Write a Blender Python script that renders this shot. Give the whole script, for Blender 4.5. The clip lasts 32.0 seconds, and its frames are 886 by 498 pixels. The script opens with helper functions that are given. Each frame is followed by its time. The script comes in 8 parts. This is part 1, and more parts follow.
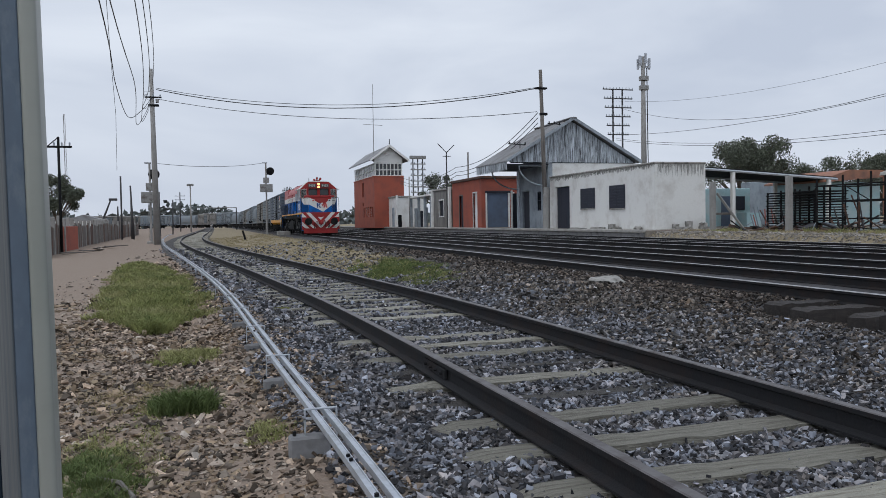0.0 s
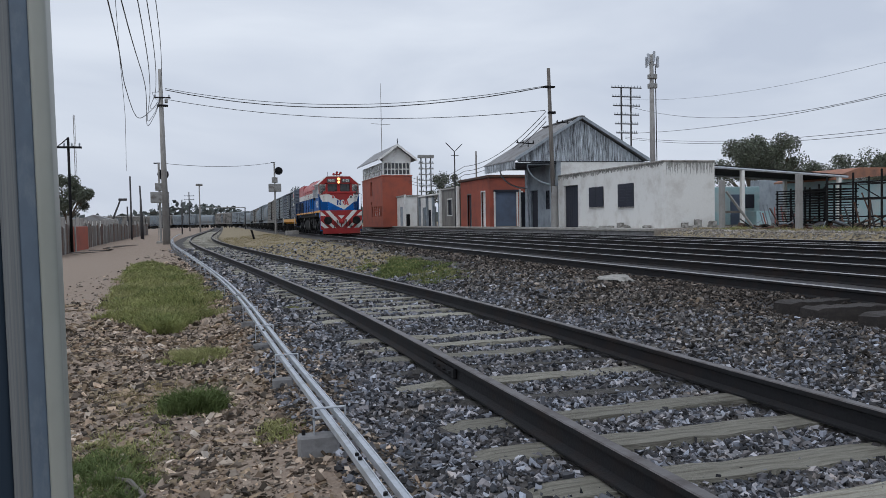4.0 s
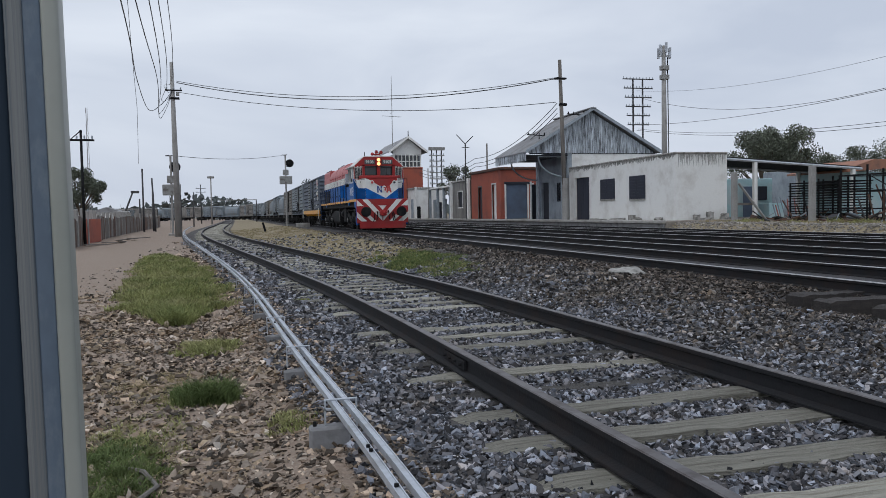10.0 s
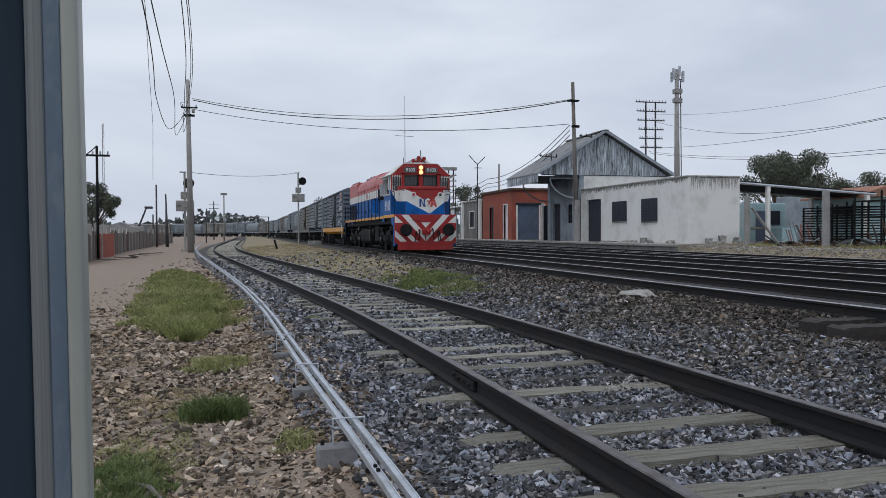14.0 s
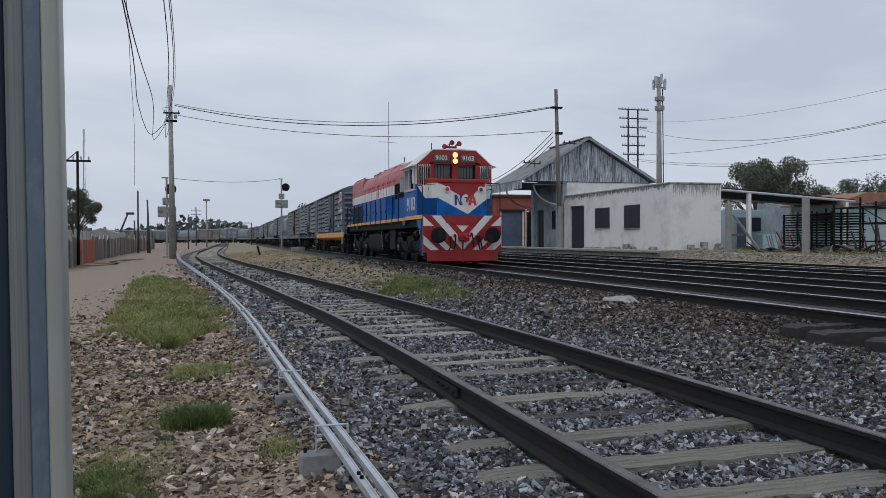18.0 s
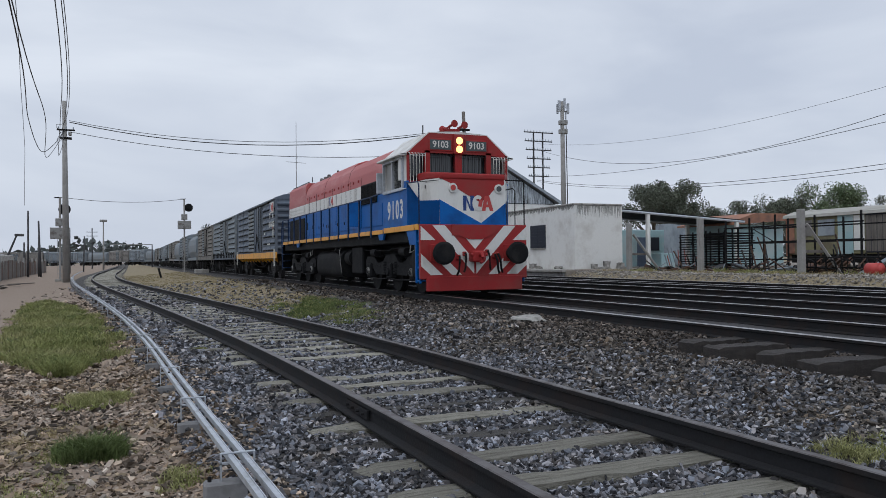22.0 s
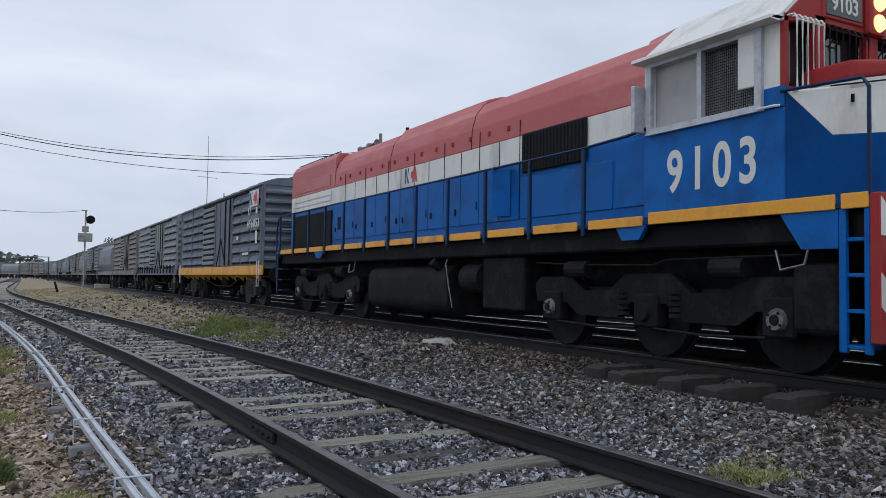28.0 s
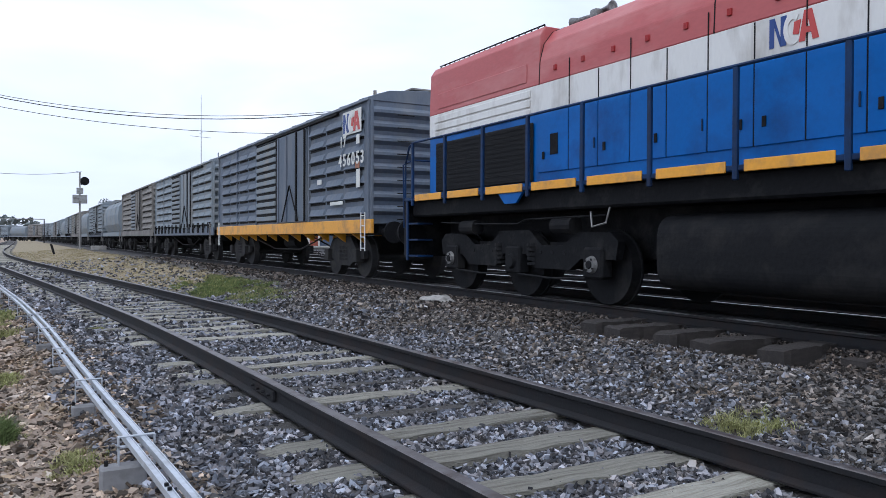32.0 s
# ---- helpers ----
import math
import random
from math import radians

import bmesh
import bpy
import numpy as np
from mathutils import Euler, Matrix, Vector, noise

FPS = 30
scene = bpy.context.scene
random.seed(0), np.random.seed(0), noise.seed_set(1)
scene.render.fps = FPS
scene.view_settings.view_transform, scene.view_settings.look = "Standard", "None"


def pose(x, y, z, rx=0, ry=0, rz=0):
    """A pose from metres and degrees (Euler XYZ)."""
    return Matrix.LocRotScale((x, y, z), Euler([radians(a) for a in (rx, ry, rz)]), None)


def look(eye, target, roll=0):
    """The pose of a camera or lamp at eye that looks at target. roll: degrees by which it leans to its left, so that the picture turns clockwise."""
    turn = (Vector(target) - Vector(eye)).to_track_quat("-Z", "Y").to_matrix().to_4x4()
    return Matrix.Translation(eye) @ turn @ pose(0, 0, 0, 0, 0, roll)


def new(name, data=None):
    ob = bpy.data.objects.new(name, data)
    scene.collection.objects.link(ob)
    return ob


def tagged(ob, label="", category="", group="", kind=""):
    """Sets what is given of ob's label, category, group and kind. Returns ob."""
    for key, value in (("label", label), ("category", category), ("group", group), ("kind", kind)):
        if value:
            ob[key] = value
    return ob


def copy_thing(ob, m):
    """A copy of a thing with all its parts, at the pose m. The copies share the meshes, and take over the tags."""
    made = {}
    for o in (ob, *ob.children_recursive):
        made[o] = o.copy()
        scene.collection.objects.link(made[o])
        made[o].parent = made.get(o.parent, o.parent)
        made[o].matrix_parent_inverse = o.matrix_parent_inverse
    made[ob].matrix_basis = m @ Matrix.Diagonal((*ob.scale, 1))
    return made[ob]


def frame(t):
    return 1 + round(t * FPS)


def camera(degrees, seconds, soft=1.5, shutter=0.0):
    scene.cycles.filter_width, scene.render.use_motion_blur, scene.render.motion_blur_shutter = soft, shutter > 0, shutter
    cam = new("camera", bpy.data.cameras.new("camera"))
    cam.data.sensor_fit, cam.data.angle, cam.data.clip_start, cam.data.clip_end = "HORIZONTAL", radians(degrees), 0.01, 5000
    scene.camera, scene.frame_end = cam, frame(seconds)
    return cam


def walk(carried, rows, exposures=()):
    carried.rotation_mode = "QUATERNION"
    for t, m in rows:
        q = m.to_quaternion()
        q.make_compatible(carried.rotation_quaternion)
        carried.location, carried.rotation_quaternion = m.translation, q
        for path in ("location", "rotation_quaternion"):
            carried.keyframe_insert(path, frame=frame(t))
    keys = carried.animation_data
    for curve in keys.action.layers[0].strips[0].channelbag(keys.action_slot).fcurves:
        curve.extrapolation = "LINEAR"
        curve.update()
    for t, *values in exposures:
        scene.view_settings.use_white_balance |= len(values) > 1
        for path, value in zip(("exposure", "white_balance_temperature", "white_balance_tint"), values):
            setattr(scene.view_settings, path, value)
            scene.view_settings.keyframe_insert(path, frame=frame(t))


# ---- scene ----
# camera: it rests on a fence beside the line and only turns
cam = camera(59.5, 32.0, soft=0.35)
PATH = [
    (0.0, -16.50, -2.05, 0.90), (0.5, -16.17, -1.97, 1.10), (1.0, -16.27, -2.05, 0.82), (1.5, -16.66, -2.02, 0.62),
    (2.0, -16.60, -2.06, 1.06), (2.5, -16.39, -2.00, 1.15), (3.0, -16.38, -2.11, 1.13), (3.5, -16.07, -2.13, 1.01),
    (5.5, -15.58, -1.98, 1.28), (6.0, -15.49, -1.98, 1.35), (6.5, -15.47, -1.95, 1.36), (7.0, -15.19, -2.02, 1.27),
    (7.5, -15.25, -2.01, 1.48), (8.0, -15.13, -2.06, 1.46), (8.5, -15.39, -2.20, 1.28), (9.0, -15.35, -2.44, 1.17),
    (9.5, -15.47, -2.53, 1.10), (10.0, -15.10, -2.66, 1.08), (10.5, -14.87, -2.47, 0.76), (11.0, -14.77, -2.14, 0.57),
    (11.5, -14.72, -2.16, 0.58), (12.0, -14.74, -2.03, 0.67), (12.5, -14.54, -1.80, 0.52), (13.0, -14.48, -1.66, 0.39),
    (13.5, -14.41, -1.59, 0.38), (14.0, -14.27, -1.19, 0.23), (14.5, -14.29, -1.20, 0.45), (16.5, -14.75, -0.68, 0.24),
    (17.0, -14.99, -0.79, 0.17), (17.5, -15.11, -0.84, 0.25), (18.0, -15.47, -0.73, 0.20), (18.5, -15.66, -1.49, 0.25),
    (19.0, -17.05, -1.74, 0.57), (19.5, -18.24, -1.52, 0.18), (20.0, -18.66, -1.03, 0.16), (20.5, -19.71, -0.61, 0.37),
    (21.0, -20.45, -0.27, 0.47), (21.5, -21.25, 0.37, 0.63), (22.0, -22.16, 0.75, 0.56), (22.5, -22.29, 1.07, 0.57),
    (23.0, -22.63, 1.51, 0.37), (23.5, -22.84, 1.66, 0.19), (24.0, -23.79, 1.89, -0.31), (24.5, -24.71, 1.88, -0.32),
    (25.0, -26.67, 1.73, -0.91), (25.5, -27.91, 1.72, -1.13), (27.5, -28.54, 2.61, -1.01), (28.0, -28.58, 2.42, -0.93),
    (28.5, -28.52, 1.98, -0.63), (29.0, -28.71, 0.12, 0.09), (29.5, -27.84, -0.37, -0.31), (30.0, -27.79, -0.19, -0.07),
    (30.5, -28.45, -0.47, 0.37), (31.0, -28.79, -0.66, 0.41), (31.5, -29.03, -0.74, 0.34), (32.0, -28.82, -0.72, -0.24),
]
walk(cam, [(t, pose(0, 0, 1.11, 90 + p, r, y)) for t, y, p, r in PATH],
     [(0, 0.28, 6150, 8), (14.5, 0.28, 6150, 8), (17, 0.17, 6150, 8), (18, 0.16, 6150, 8), (19, 0.28, 6150, 8), (22, 0.26, 6150, 8), (23, 0.20, 6150, 8), (24, 0.20, 6100, 8), (25.5, 0.17, 6000, 8), (28, 0.37, 6050, 8), (29, 0.62, 6050, 9), (30, 0.74, 5850, 11), (31, 0.79, 5850, 10), (32, 0.90, 5800, 10)])

# overcast daylight
world = bpy.data.worlds.new("overcast")
scene.world = world
world.use_nodes = True
wn, wl = world.node_tree.nodes, world.node_tree.links
wn.clear()
sky = wn.new("ShaderNodeTexSky")
sky.sky_type, sky.sun_disc = "NISHITA", False
sky.sun_elevation, sky.sun_rotation = radians(48), radians(250)
sky.air_density, sky.dust_density = 1.0, 4.0
tc, mp = wn.new("ShaderNodeTexCoord"), wn.new("ShaderNodeMapping")
mp.inputs["Scale"].default_value = (1.0, 1.0, 3.2)
cloud = wn.new("ShaderNodeTexNoise")
cloud.inputs["Scale"].default_value, cloud.inputs["Detail"].default_value = 2.3, 5.0
cloud.inputs["Distortion"].default_value = 0.5
cramp = wn.new("ShaderNodeValToRGB")
cramp.color_ramp.elements[0].position, cramp.color_ramp.elements[0].color = 0.30, (0.575, 0.61, 0.70, 1)
cramp.color_ramp.elements[1].position, cramp.color_ramp.elements[1].color = 0.72, (0.825, 0.845, 0.90, 1)
smix = wn.new("ShaderNodeMix")
smix.data_type = "RGBA"
smix.inputs[0].default_value = 0.94
sscale = wn.new("ShaderNodeVectorMath")
sscale.operation = "SCALE"
sscale.inputs[3].default_value = 0.10
bg, wo = wn.new("ShaderNodeBackground"), wn.new("ShaderNodeOutputWorld")
wl.new(tc.outputs["Generated"], mp.inputs["Vector"])
wl.new(mp.outputs[0], cloud.inputs["Vector"])
wl.new(cloud.outputs["Fac"], cramp.inputs[0])
wl.new(sky.outputs[0], sscale.inputs[0])
wl.new(sscale.outputs[0], smix.inputs[6])
wl.new(cramp.outputs[0], smix.inputs[7])
wl.new(smix.outputs[2], bg.inputs["Color"])
bg.inputs["Strength"].default_value = 0.82
wl.new(bg.outputs[0], wo.inputs["Surface"])
sun = new("sun", bpy.data.lights.new("sun", "SUN"))
sun.data.energy, sun.data.angle, sun.data.color = 0.6, radians(25), (1.0, 0.97, 0.93)
sun.matrix_world = look((0, 0, 50), (18, 22, 0))


# ---- materials ----
def mat(name, color, rough=0.8, metal=0.0, grain=40.0, var=0.25, stain=None, amount=0.4, patch=1.2, bump=0.15, bscale=None, stretch=(1, 1, 1), emit=0.0, coat=0.0, island=0.0, obrand=0.0, spec=0.5):
    """Colour with grain, larger patches of a stain colour, and fine relief, in the object's own metres."""
    m = bpy.data.materials.new(name)
    m.use_nodes = True
    n, l = m.node_tree.nodes, m.node_tree.links
    b = n["Principled BSDF"]
    b.inputs["Roughness"].default_value, b.inputs["Metallic"].default_value = rough, metal
    b.inputs["Coat Weight"].default_value, b.inputs["Specular IOR Level"].default_value = coat, spec
    co, ma = n.new("ShaderNodeTexCoord"), n.new("ShaderNodeMapping")
    ma.inputs["Scale"].default_value = stretch
    l.new(co.outputs["Object"], ma.inputs["Vector"])
    fine, big = n.new("ShaderNodeTexNoise"), n.new("ShaderNodeTexNoise")
    fine.inputs["Scale"].default_value, fine.inputs["Detail"].default_value = grain, 4
    big.inputs["Scale"].default_value, big.inputs["Detail"].default_value = patch, 6
    big.inputs["Roughness"].default_value = 0.65
    for x in (fine, big):
        l.new(ma.outputs[0], x.inputs["Vector"])
    mix = n.new("ShaderNodeMix")
    mix.data_type = "RGBA"
    c = Vector(color)
    mix.inputs[6].default_value = (*(c * (1 - var)), 1)
    mix.inputs[7].default_value = (*[min(1, v) for v in c * (1 + var)], 1)
    l.new(fine.outputs["Fac"], mix.inputs[0])
    out = mix.outputs[2]
    if stain:
        r = n.new("ShaderNodeMapRange")
        r.inputs[1].default_value, r.inputs[2].default_value = 0.62 - amount * 0.35, 0.80 - amount * 0.25
        l.new(big.outputs["Fac"], r.inputs[0])
        s = n.new("ShaderNodeMix")
        s.data_type = "RGBA"
        s.inputs[7].default_value = (*stain, 1)
        l.new(r.outputs[0], s.inputs[0])
        l.new(out, s.inputs[6])
        out = s.outputs[2]
    if island or obrand:
        g = n.new("ShaderNodeNewGeometry") if island else n.new("ShaderNodeObjectInfo")
        h = n.new("ShaderNodeValToRGB")
        k = island or obrand
        ends = h.color_ramp.elements
        ends[0].color, ends[1].color = [(v, v, v, 1) for v in (1 - k, 1 + k)]
        if island > 0.5:
            for at, v in ((0.38, 0.36), (0.62, 0.80), (0.85, 1.35), (0.95, 1.85)):
                ends.new(at).color = (v, v, v, 1)
            ends[0].color = (0.12, 0.12, 0.12, 1)
            ends[-1].color = (2.5, 2.5, 2.5, 1)
            hue, part_of, warm = n.new("ShaderNodeMath"), n.new("ShaderNodeMath"), n.new("ShaderNodeMix")
            hue.operation, part_of.operation, warm.data_type = "MULTIPLY", "FRACT", "RGBA"
            hue.inputs[1].default_value = 37.7
            l.new(g.outputs["Random Per Island"], hue.inputs[0])
            l.new(hue.outputs[0], part_of.inputs[0])
            l.new(part_of.outputs[0], warm.inputs[0])
            l.new(out, warm.inputs[6])
            tint = n.new("ShaderNodeVectorMath")
            tint.operation = "MULTIPLY"
            tint.inputs[1].default_value = (1.12, 0.97, 0.84)
            l.new(out, tint.inputs[0])
            l.new(tint.outputs[0], warm.inputs[7])
            out = warm.outputs[2]
        l.new(g.outputs["Random Per Island" if island else "Random"], h.inputs[0])
        v = n.new("ShaderNodeVectorMath")
        v.operation = "MULTIPLY"
        l.new(out, v.inputs[0])
        l.new(h.outputs[0], v.inputs[1])
        out = v.outputs[0]
    l.new(out, b.inputs["Base Color"])
    if bump:
        bp, bn = n.new("ShaderNodeBump"), n.new("ShaderNodeTexNoise")
        bn.inputs["Scale"].default_value, bn.inputs["Detail"].default_value = bscale or grain, 5
        l.new(ma.outputs[0], bn.inputs["Vector"])
        bp.inputs["Strength"].default_value, bp.inputs["Distance"].default_value = bump, 0.02
        l.new(bn.outputs["Fac"], bp.inputs["Height"])
        l.new(bp.outputs[0], b.inputs["Normal"])
    if emit:
        b.inputs["Emission Color"].default_value = (*color, 1)
        b.inputs["Emission Strength"].default_value = emit
    return m


M = {}
M["rail_side"] = mat("rail_rust", (0.0165, 0.0168, 0.0188), 0.75, 0.1, 60, 0.4, (0.026, 0.019, 0.017), 0.45, 3, spec=0.25)
M["rail_head"] = mat("rail_head", (0.46, 0.45, 0.45), 0.34, 0.9, 30, 0.2, (0.18, 0.15, 0.13), 0.40, 6, 0.05)
M["rail_head_rust"] = mat("rail_head_dull", (0.16, 0.15, 0.15), 0.5, 0.7, 30, 0.25, (0.06, 0.045, 0.04), 0.5, 4, 0.08)
M["sleeper"] = mat("weathered_sleeper_wood", (0.345, 0.332, 0.28), 0.9, 0, 14, 0.45, (0.15, 0.135, 0.105), 0.5, 2.5, 0.9, 30, (.7, 12, 12), obrand=0.35)
M["sleeper_sunk"] = mat("damp_dark_sleeper_wood", (0.07, 0.066, 0.062), 0.9, 0, 14, 0.5, (0.13, 0.12, 0.105), 0.4, 2.5, 0.9, 30, (.7, 12, 12))
M["sleeper_dark"] = mat("oily_sleeper_wood", (0.035, 0.03, 0.028), 0.85, 0, 14, 0.35, (0.06, 0.05, 0.045), 0.4, 2.5, 0.4, 30, (1, 8, 8), obrand=0.3)
M["stone"] = mat("ballast_stone", (0.192, 0.210, 0.250), 0.92, 0, 30, 0.3, (0.20, 0.19, 0.175), 0.3, 2, 0.25, 60, island=0.82, spec=0.2)
M["stone_brown"] = mat("earthy_stone", (0.262, 0.226, 0.190), 0.92, 0, 30, 0.3, (0.37, 0.335, 0.30), 0.4, 3, 0.25, 60, island=0.66, spec=0.2)
M["galv"] = mat("galvanised_steel", (0.46, 0.49, 0.54), 0.45, 0.25, 25, 0.2, (0.30, 0.31, 0.32), 0.4, 4, 0.05)
M["stone_oily"] = mat("grimy_stone", (0.105, 0.096, 0.09), 0.9, 0, 30, 0.3, (0.05, 0.046, 0.044), 0.4, 2, 0.25, 60, island=0.7, spec=0.2)
M["stone_mud"] = mat("muddy_ballast_stone", (0.130, 0.128, 0.128), 0.92, 0, 30, 0.3, (0.20, 0.175, 0.145), 0.4, 1.2, 0.25, 60, island=0.75, spec=0.2)
M["litter"] = mat("dry_leaf_litter", (0.27, 0.215, 0.15), 0.9, 0, 30, 0.3, (0.22, 0.15, 0.10), 0.5, 5, 0.1, 60, island=0.45, spec=0.2)
M["stone_pale"] = mat("pale_gravel", (0.29, 0.27, 0.245), 0.92, 0, 30, 0.25, (0.26, 0.23, 0.20), 0.4, 2, 0.2, 60, island=0.45, spec=0.2)
M["stand_block"] = mat("dark_concrete_block", (0.21, 0.21, 0.215), 0.9, 0, 20, 0.25, (0.09, 0.09, 0.09), 0.45, 3, 0.3)
M["concrete"] = mat("concrete", (0.36, 0.35, 0.33), 0.9, 0, 20, 0.2, (0.22, 0.21, 0.19), 0.45, 1.5, 0.25)
M["worn_paving"] = mat("earthy_worn_paving", (0.25, 0.225, 0.195), 0.95, 0, 20, 0.3, (0.15, 0.115, 0.09), 0.5, 0.8, 0.3)
M["red"] = mat("loco_red_paint", (0.30, 0.024, 0.025), 0.55, 0, 30, 0.12, (0.24, 0.045, 0.04), 0.45, 1.3, 0.04, spec=0.25)
M["red_roof"] = mat("faded_red_paint", (0.40, 0.085, 0.085), 0.5, 0, 30, 0.14, (0.48, 0.19, 0.18), 0.42, 1.0, 0.04, stretch=(1, .35, 1))
M["white"] = mat("loco_white_paint", (0.66, 0.66, 0.64), 0.5, 0, 25, 0.07, (0.40, 0.38, 0.35), 0.3, 1.6, 0.03, stretch=(1, 1, .35))
M["blue"] = mat("loco_blue_paint", (0.002, 0.108, 0.40), 0.5, 0, 25, 0.12, (0.003, 0.055, 0.21), 0.42, 1.2, 0.04, spec=0.22)
M["blue_dark"] = mat("loco_blue_frame", (0.005, 0.028, 0.09), 0.5, 0, 25, 0.2, (0.008, 0.016, 0.04), 0.5, 2, 0.04, spec=0.2)
M["yellow"] = mat("loco_yellow_paint", (0.72, 0.33, 0.02), 0.45, 0, 25, 0.12, (0.40, 0.20, 0.05), 0.4, 2.5, 0.05)
M["black"] = mat("grimy_black_steel", (0.0072, 0.0077, 0.0092), 0.7, 0.0, 20, 0.4, (0.027, 0.0265, 0.026), 0.35, 2.5, 0.2, spec=0.15)
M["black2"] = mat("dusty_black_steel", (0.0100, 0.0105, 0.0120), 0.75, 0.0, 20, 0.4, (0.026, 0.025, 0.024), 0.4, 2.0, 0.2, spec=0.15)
M["dusty"] = mat("dusty_running_gear", (0.030, 0.030, 0.031), 0.85, 0.0, 20, 0.4, (0.055, 0.050, 0.045), 0.45, 3.0, 0.2, spec=0.2)
M["grille"] = mat("black_grille", (0.011, 0.0115, 0.013), 0.7, 0.0, 60, 0.4, None, 0, 1, 0.5, 80, spec=0.15)
M["lamp"] = mat("headlamp_glow", (1.0, 0.50, 0.16), 0.3, 0, 5, 0.0, None, 0, 1, 0, emit=2.0)
M["steel"] = mat("worn_steel", (0.30, 0.30, 0.29), 0.45, 0.7, 30, 0.3, (0.12, 0.10, 0.09), 0.4, 4, 0.1)
M["cap"] = mat("worn_bearing_cap", (0.20, 0.20, 0.195), 0.5, 0.4, 30, 0.4, (0.05, 0.05, 0.05), 0.5, 9, 0.2)
M["glass"] = mat("dark_glass", (0.02, 0.025, 0.03), 0.08, 0, 5, 0.2, None, 0, 1, 0, coat=0.5)
M["pane"] = mat("dusty_window_pane", (0.16, 0.17, 0.175), 0.25, 0, 8, 0.2, (0.22, 0.22, 0.22), 0.5, 2.5, 0, coat=0.3)
M["pane_pale"] = mat("pale_dusty_pane", (0.36, 0.36, 0.355), 0.4, 0, 8, 0.1, (0.27, 0.27, 0.27), 0.4, 2.0, 0)
M["board"] = mat("number_board", (0.05, 0.075, 0.08), 0.4, 0, 20, 0.1, None, 0, 1, 0)
M["letter"] = mat("white_lettering", (0.62, 0.63, 0.60), 0.6, 0, 20, 0.1, None, 0, 1, 0)
M["logo_blue"] = mat("logo_blue", (0.01, 0.045, 0.20), 0.5, 0, 20, 0.1, None, 0, 1, 0)
M["logo_red"] = mat("logo_red", (0.45, 0.05, 0.045), 0.5, 0, 20, 0.1, None, 0, 1, 0)
M["wag_blue"] = mat("wagon_slate_paint", (0.098, 0.124, 0.165), 0.7, 0, 20, 0.25, (0.15, 0.165, 0.185), 0.5, 1.4, 0.1, stretch=(1, 1, .4))
M["wag_grey"] = mat("wagon_grey_paint", (0.185, 0.222, 0.255), 0.75, 0, 20, 0.2, (0.24, 0.24, 0.23), 0.5, 1.4, 0.1, stretch=(1, 1, .4))
M["wag_tan"] = mat("wagon_dusty_paint", (0.21, 0.20, 0.185), 0.8, 0, 20, 0.2, (0.12, 0.115, 0.11), 0.5, 1.2, 0.1, stretch=(1, 1, .4))
M["plaster"] = mat("white_plaster", (0.76, 0.76, 0.74), 0.9, 0, 18, 0.06, (0.58, 0.56, 0.53), 0.38, 0.9, 0.2, 12)
M["drip"] = mat("black_damp_streak", (0.24, 0.24, 0.225), 0.95, 0, 12, 0.4, (0.42, 0.41, 0.39), 0.5, 5, 0.1, obrand=0.3)
M["damp"] = mat("damp_plaster", (0.34, 0.33, 0.31), 0.95, 0, 9, 0.3, (0.12, 0.12, 0.11), 0.5, 2.2, 0.2, 12, (3, 3, .6))
M["orange"] = mat("red_painted_brick", (0.34, 0.088, 0.055), 0.88, 0, 20, 0.14, (0.24, 0.075, 0.055), 0.5, 0.8, 0.2)
M["greywall"] = mat("grey_blue_wall", (0.33, 0.37, 0.41), 0.9, 0, 14, 0.15, (0.20, 0.225, 0.25), 0.5, 1.0, 0.2)
M["dark"] = mat("dark_doorway", (0.014, 0.017, 0.028), 0.7, 0, 20, 0.2, None, 0, 1, 0.1)
M["shutter"] = mat("dark_shutter", (0.022, 0.026, 0.042), 0.7, 0, 20, 0.2, None, 0, 1, 0.2)
M["bluedoor"] = mat("grey_blue_door", (0.10, 0.135, 0.20), 0.7, 0, 20, 0.15, (0.08, 0.10, 0.14), 0.5, 1, 0.1)
M["roof"] = mat("grey_corrugated_roof", (0.26, 0.265, 0.275), 0.6, 0.2, 16, 0.2, (0.15, 0.14, 0.14), 0.45, 0.8, 0.15)
M["peel"] = mat("peeling_boards", (0.52, 0.57, 0.62), 0.9, 0, 9, 0.25, (0.05, 0.052, 0.058), 0.60, 3.4, 0.2, 14, (4.5, 3, .40), obrand=0.2)
M["wood_pole"] = mat("grey_wood_pole", (0.17, 0.155, 0.14), 0.9, 0, 20, 0.3, (0.09, 0.08, 0.075), 0.5, 1.5, 0.3, 20, (6, 6, .5))
M["conc_pole"] = mat("concrete_pole", (0.30, 0.295, 0.285), 0.9, 0, 20, 0.2, (0.20, 0.19, 0.18), 0.45, 1.2, 0.2)
M["far_post"] = mat("weathered_dark_post", (0.060, 0.060, 0.066), 0.85, 0, 20, 0.3, (0.09, 0.085, 0.08), 0.4, 1.5, 0.2, spec=0.2)
M["wire"] = mat("black_cable", (0.02, 0.02, 0.022), 0.6, 0, 10, 0.1, None, 0, 1, 0)
M["leaf"] = mat("tree_leaf", (0.092, 0.105, 0.078), 0.8, 0, 8, 0.4, (0.13, 0.145, 0.10), 0.5, 1.0, 0, island=0.45)
M["leaf_far"] = mat("far_tree_leaf", (0.085, 0.10, 0.098), 0.85, 0, 8, 0.4, None, 0.5, 1.0, 0, island=0.4)
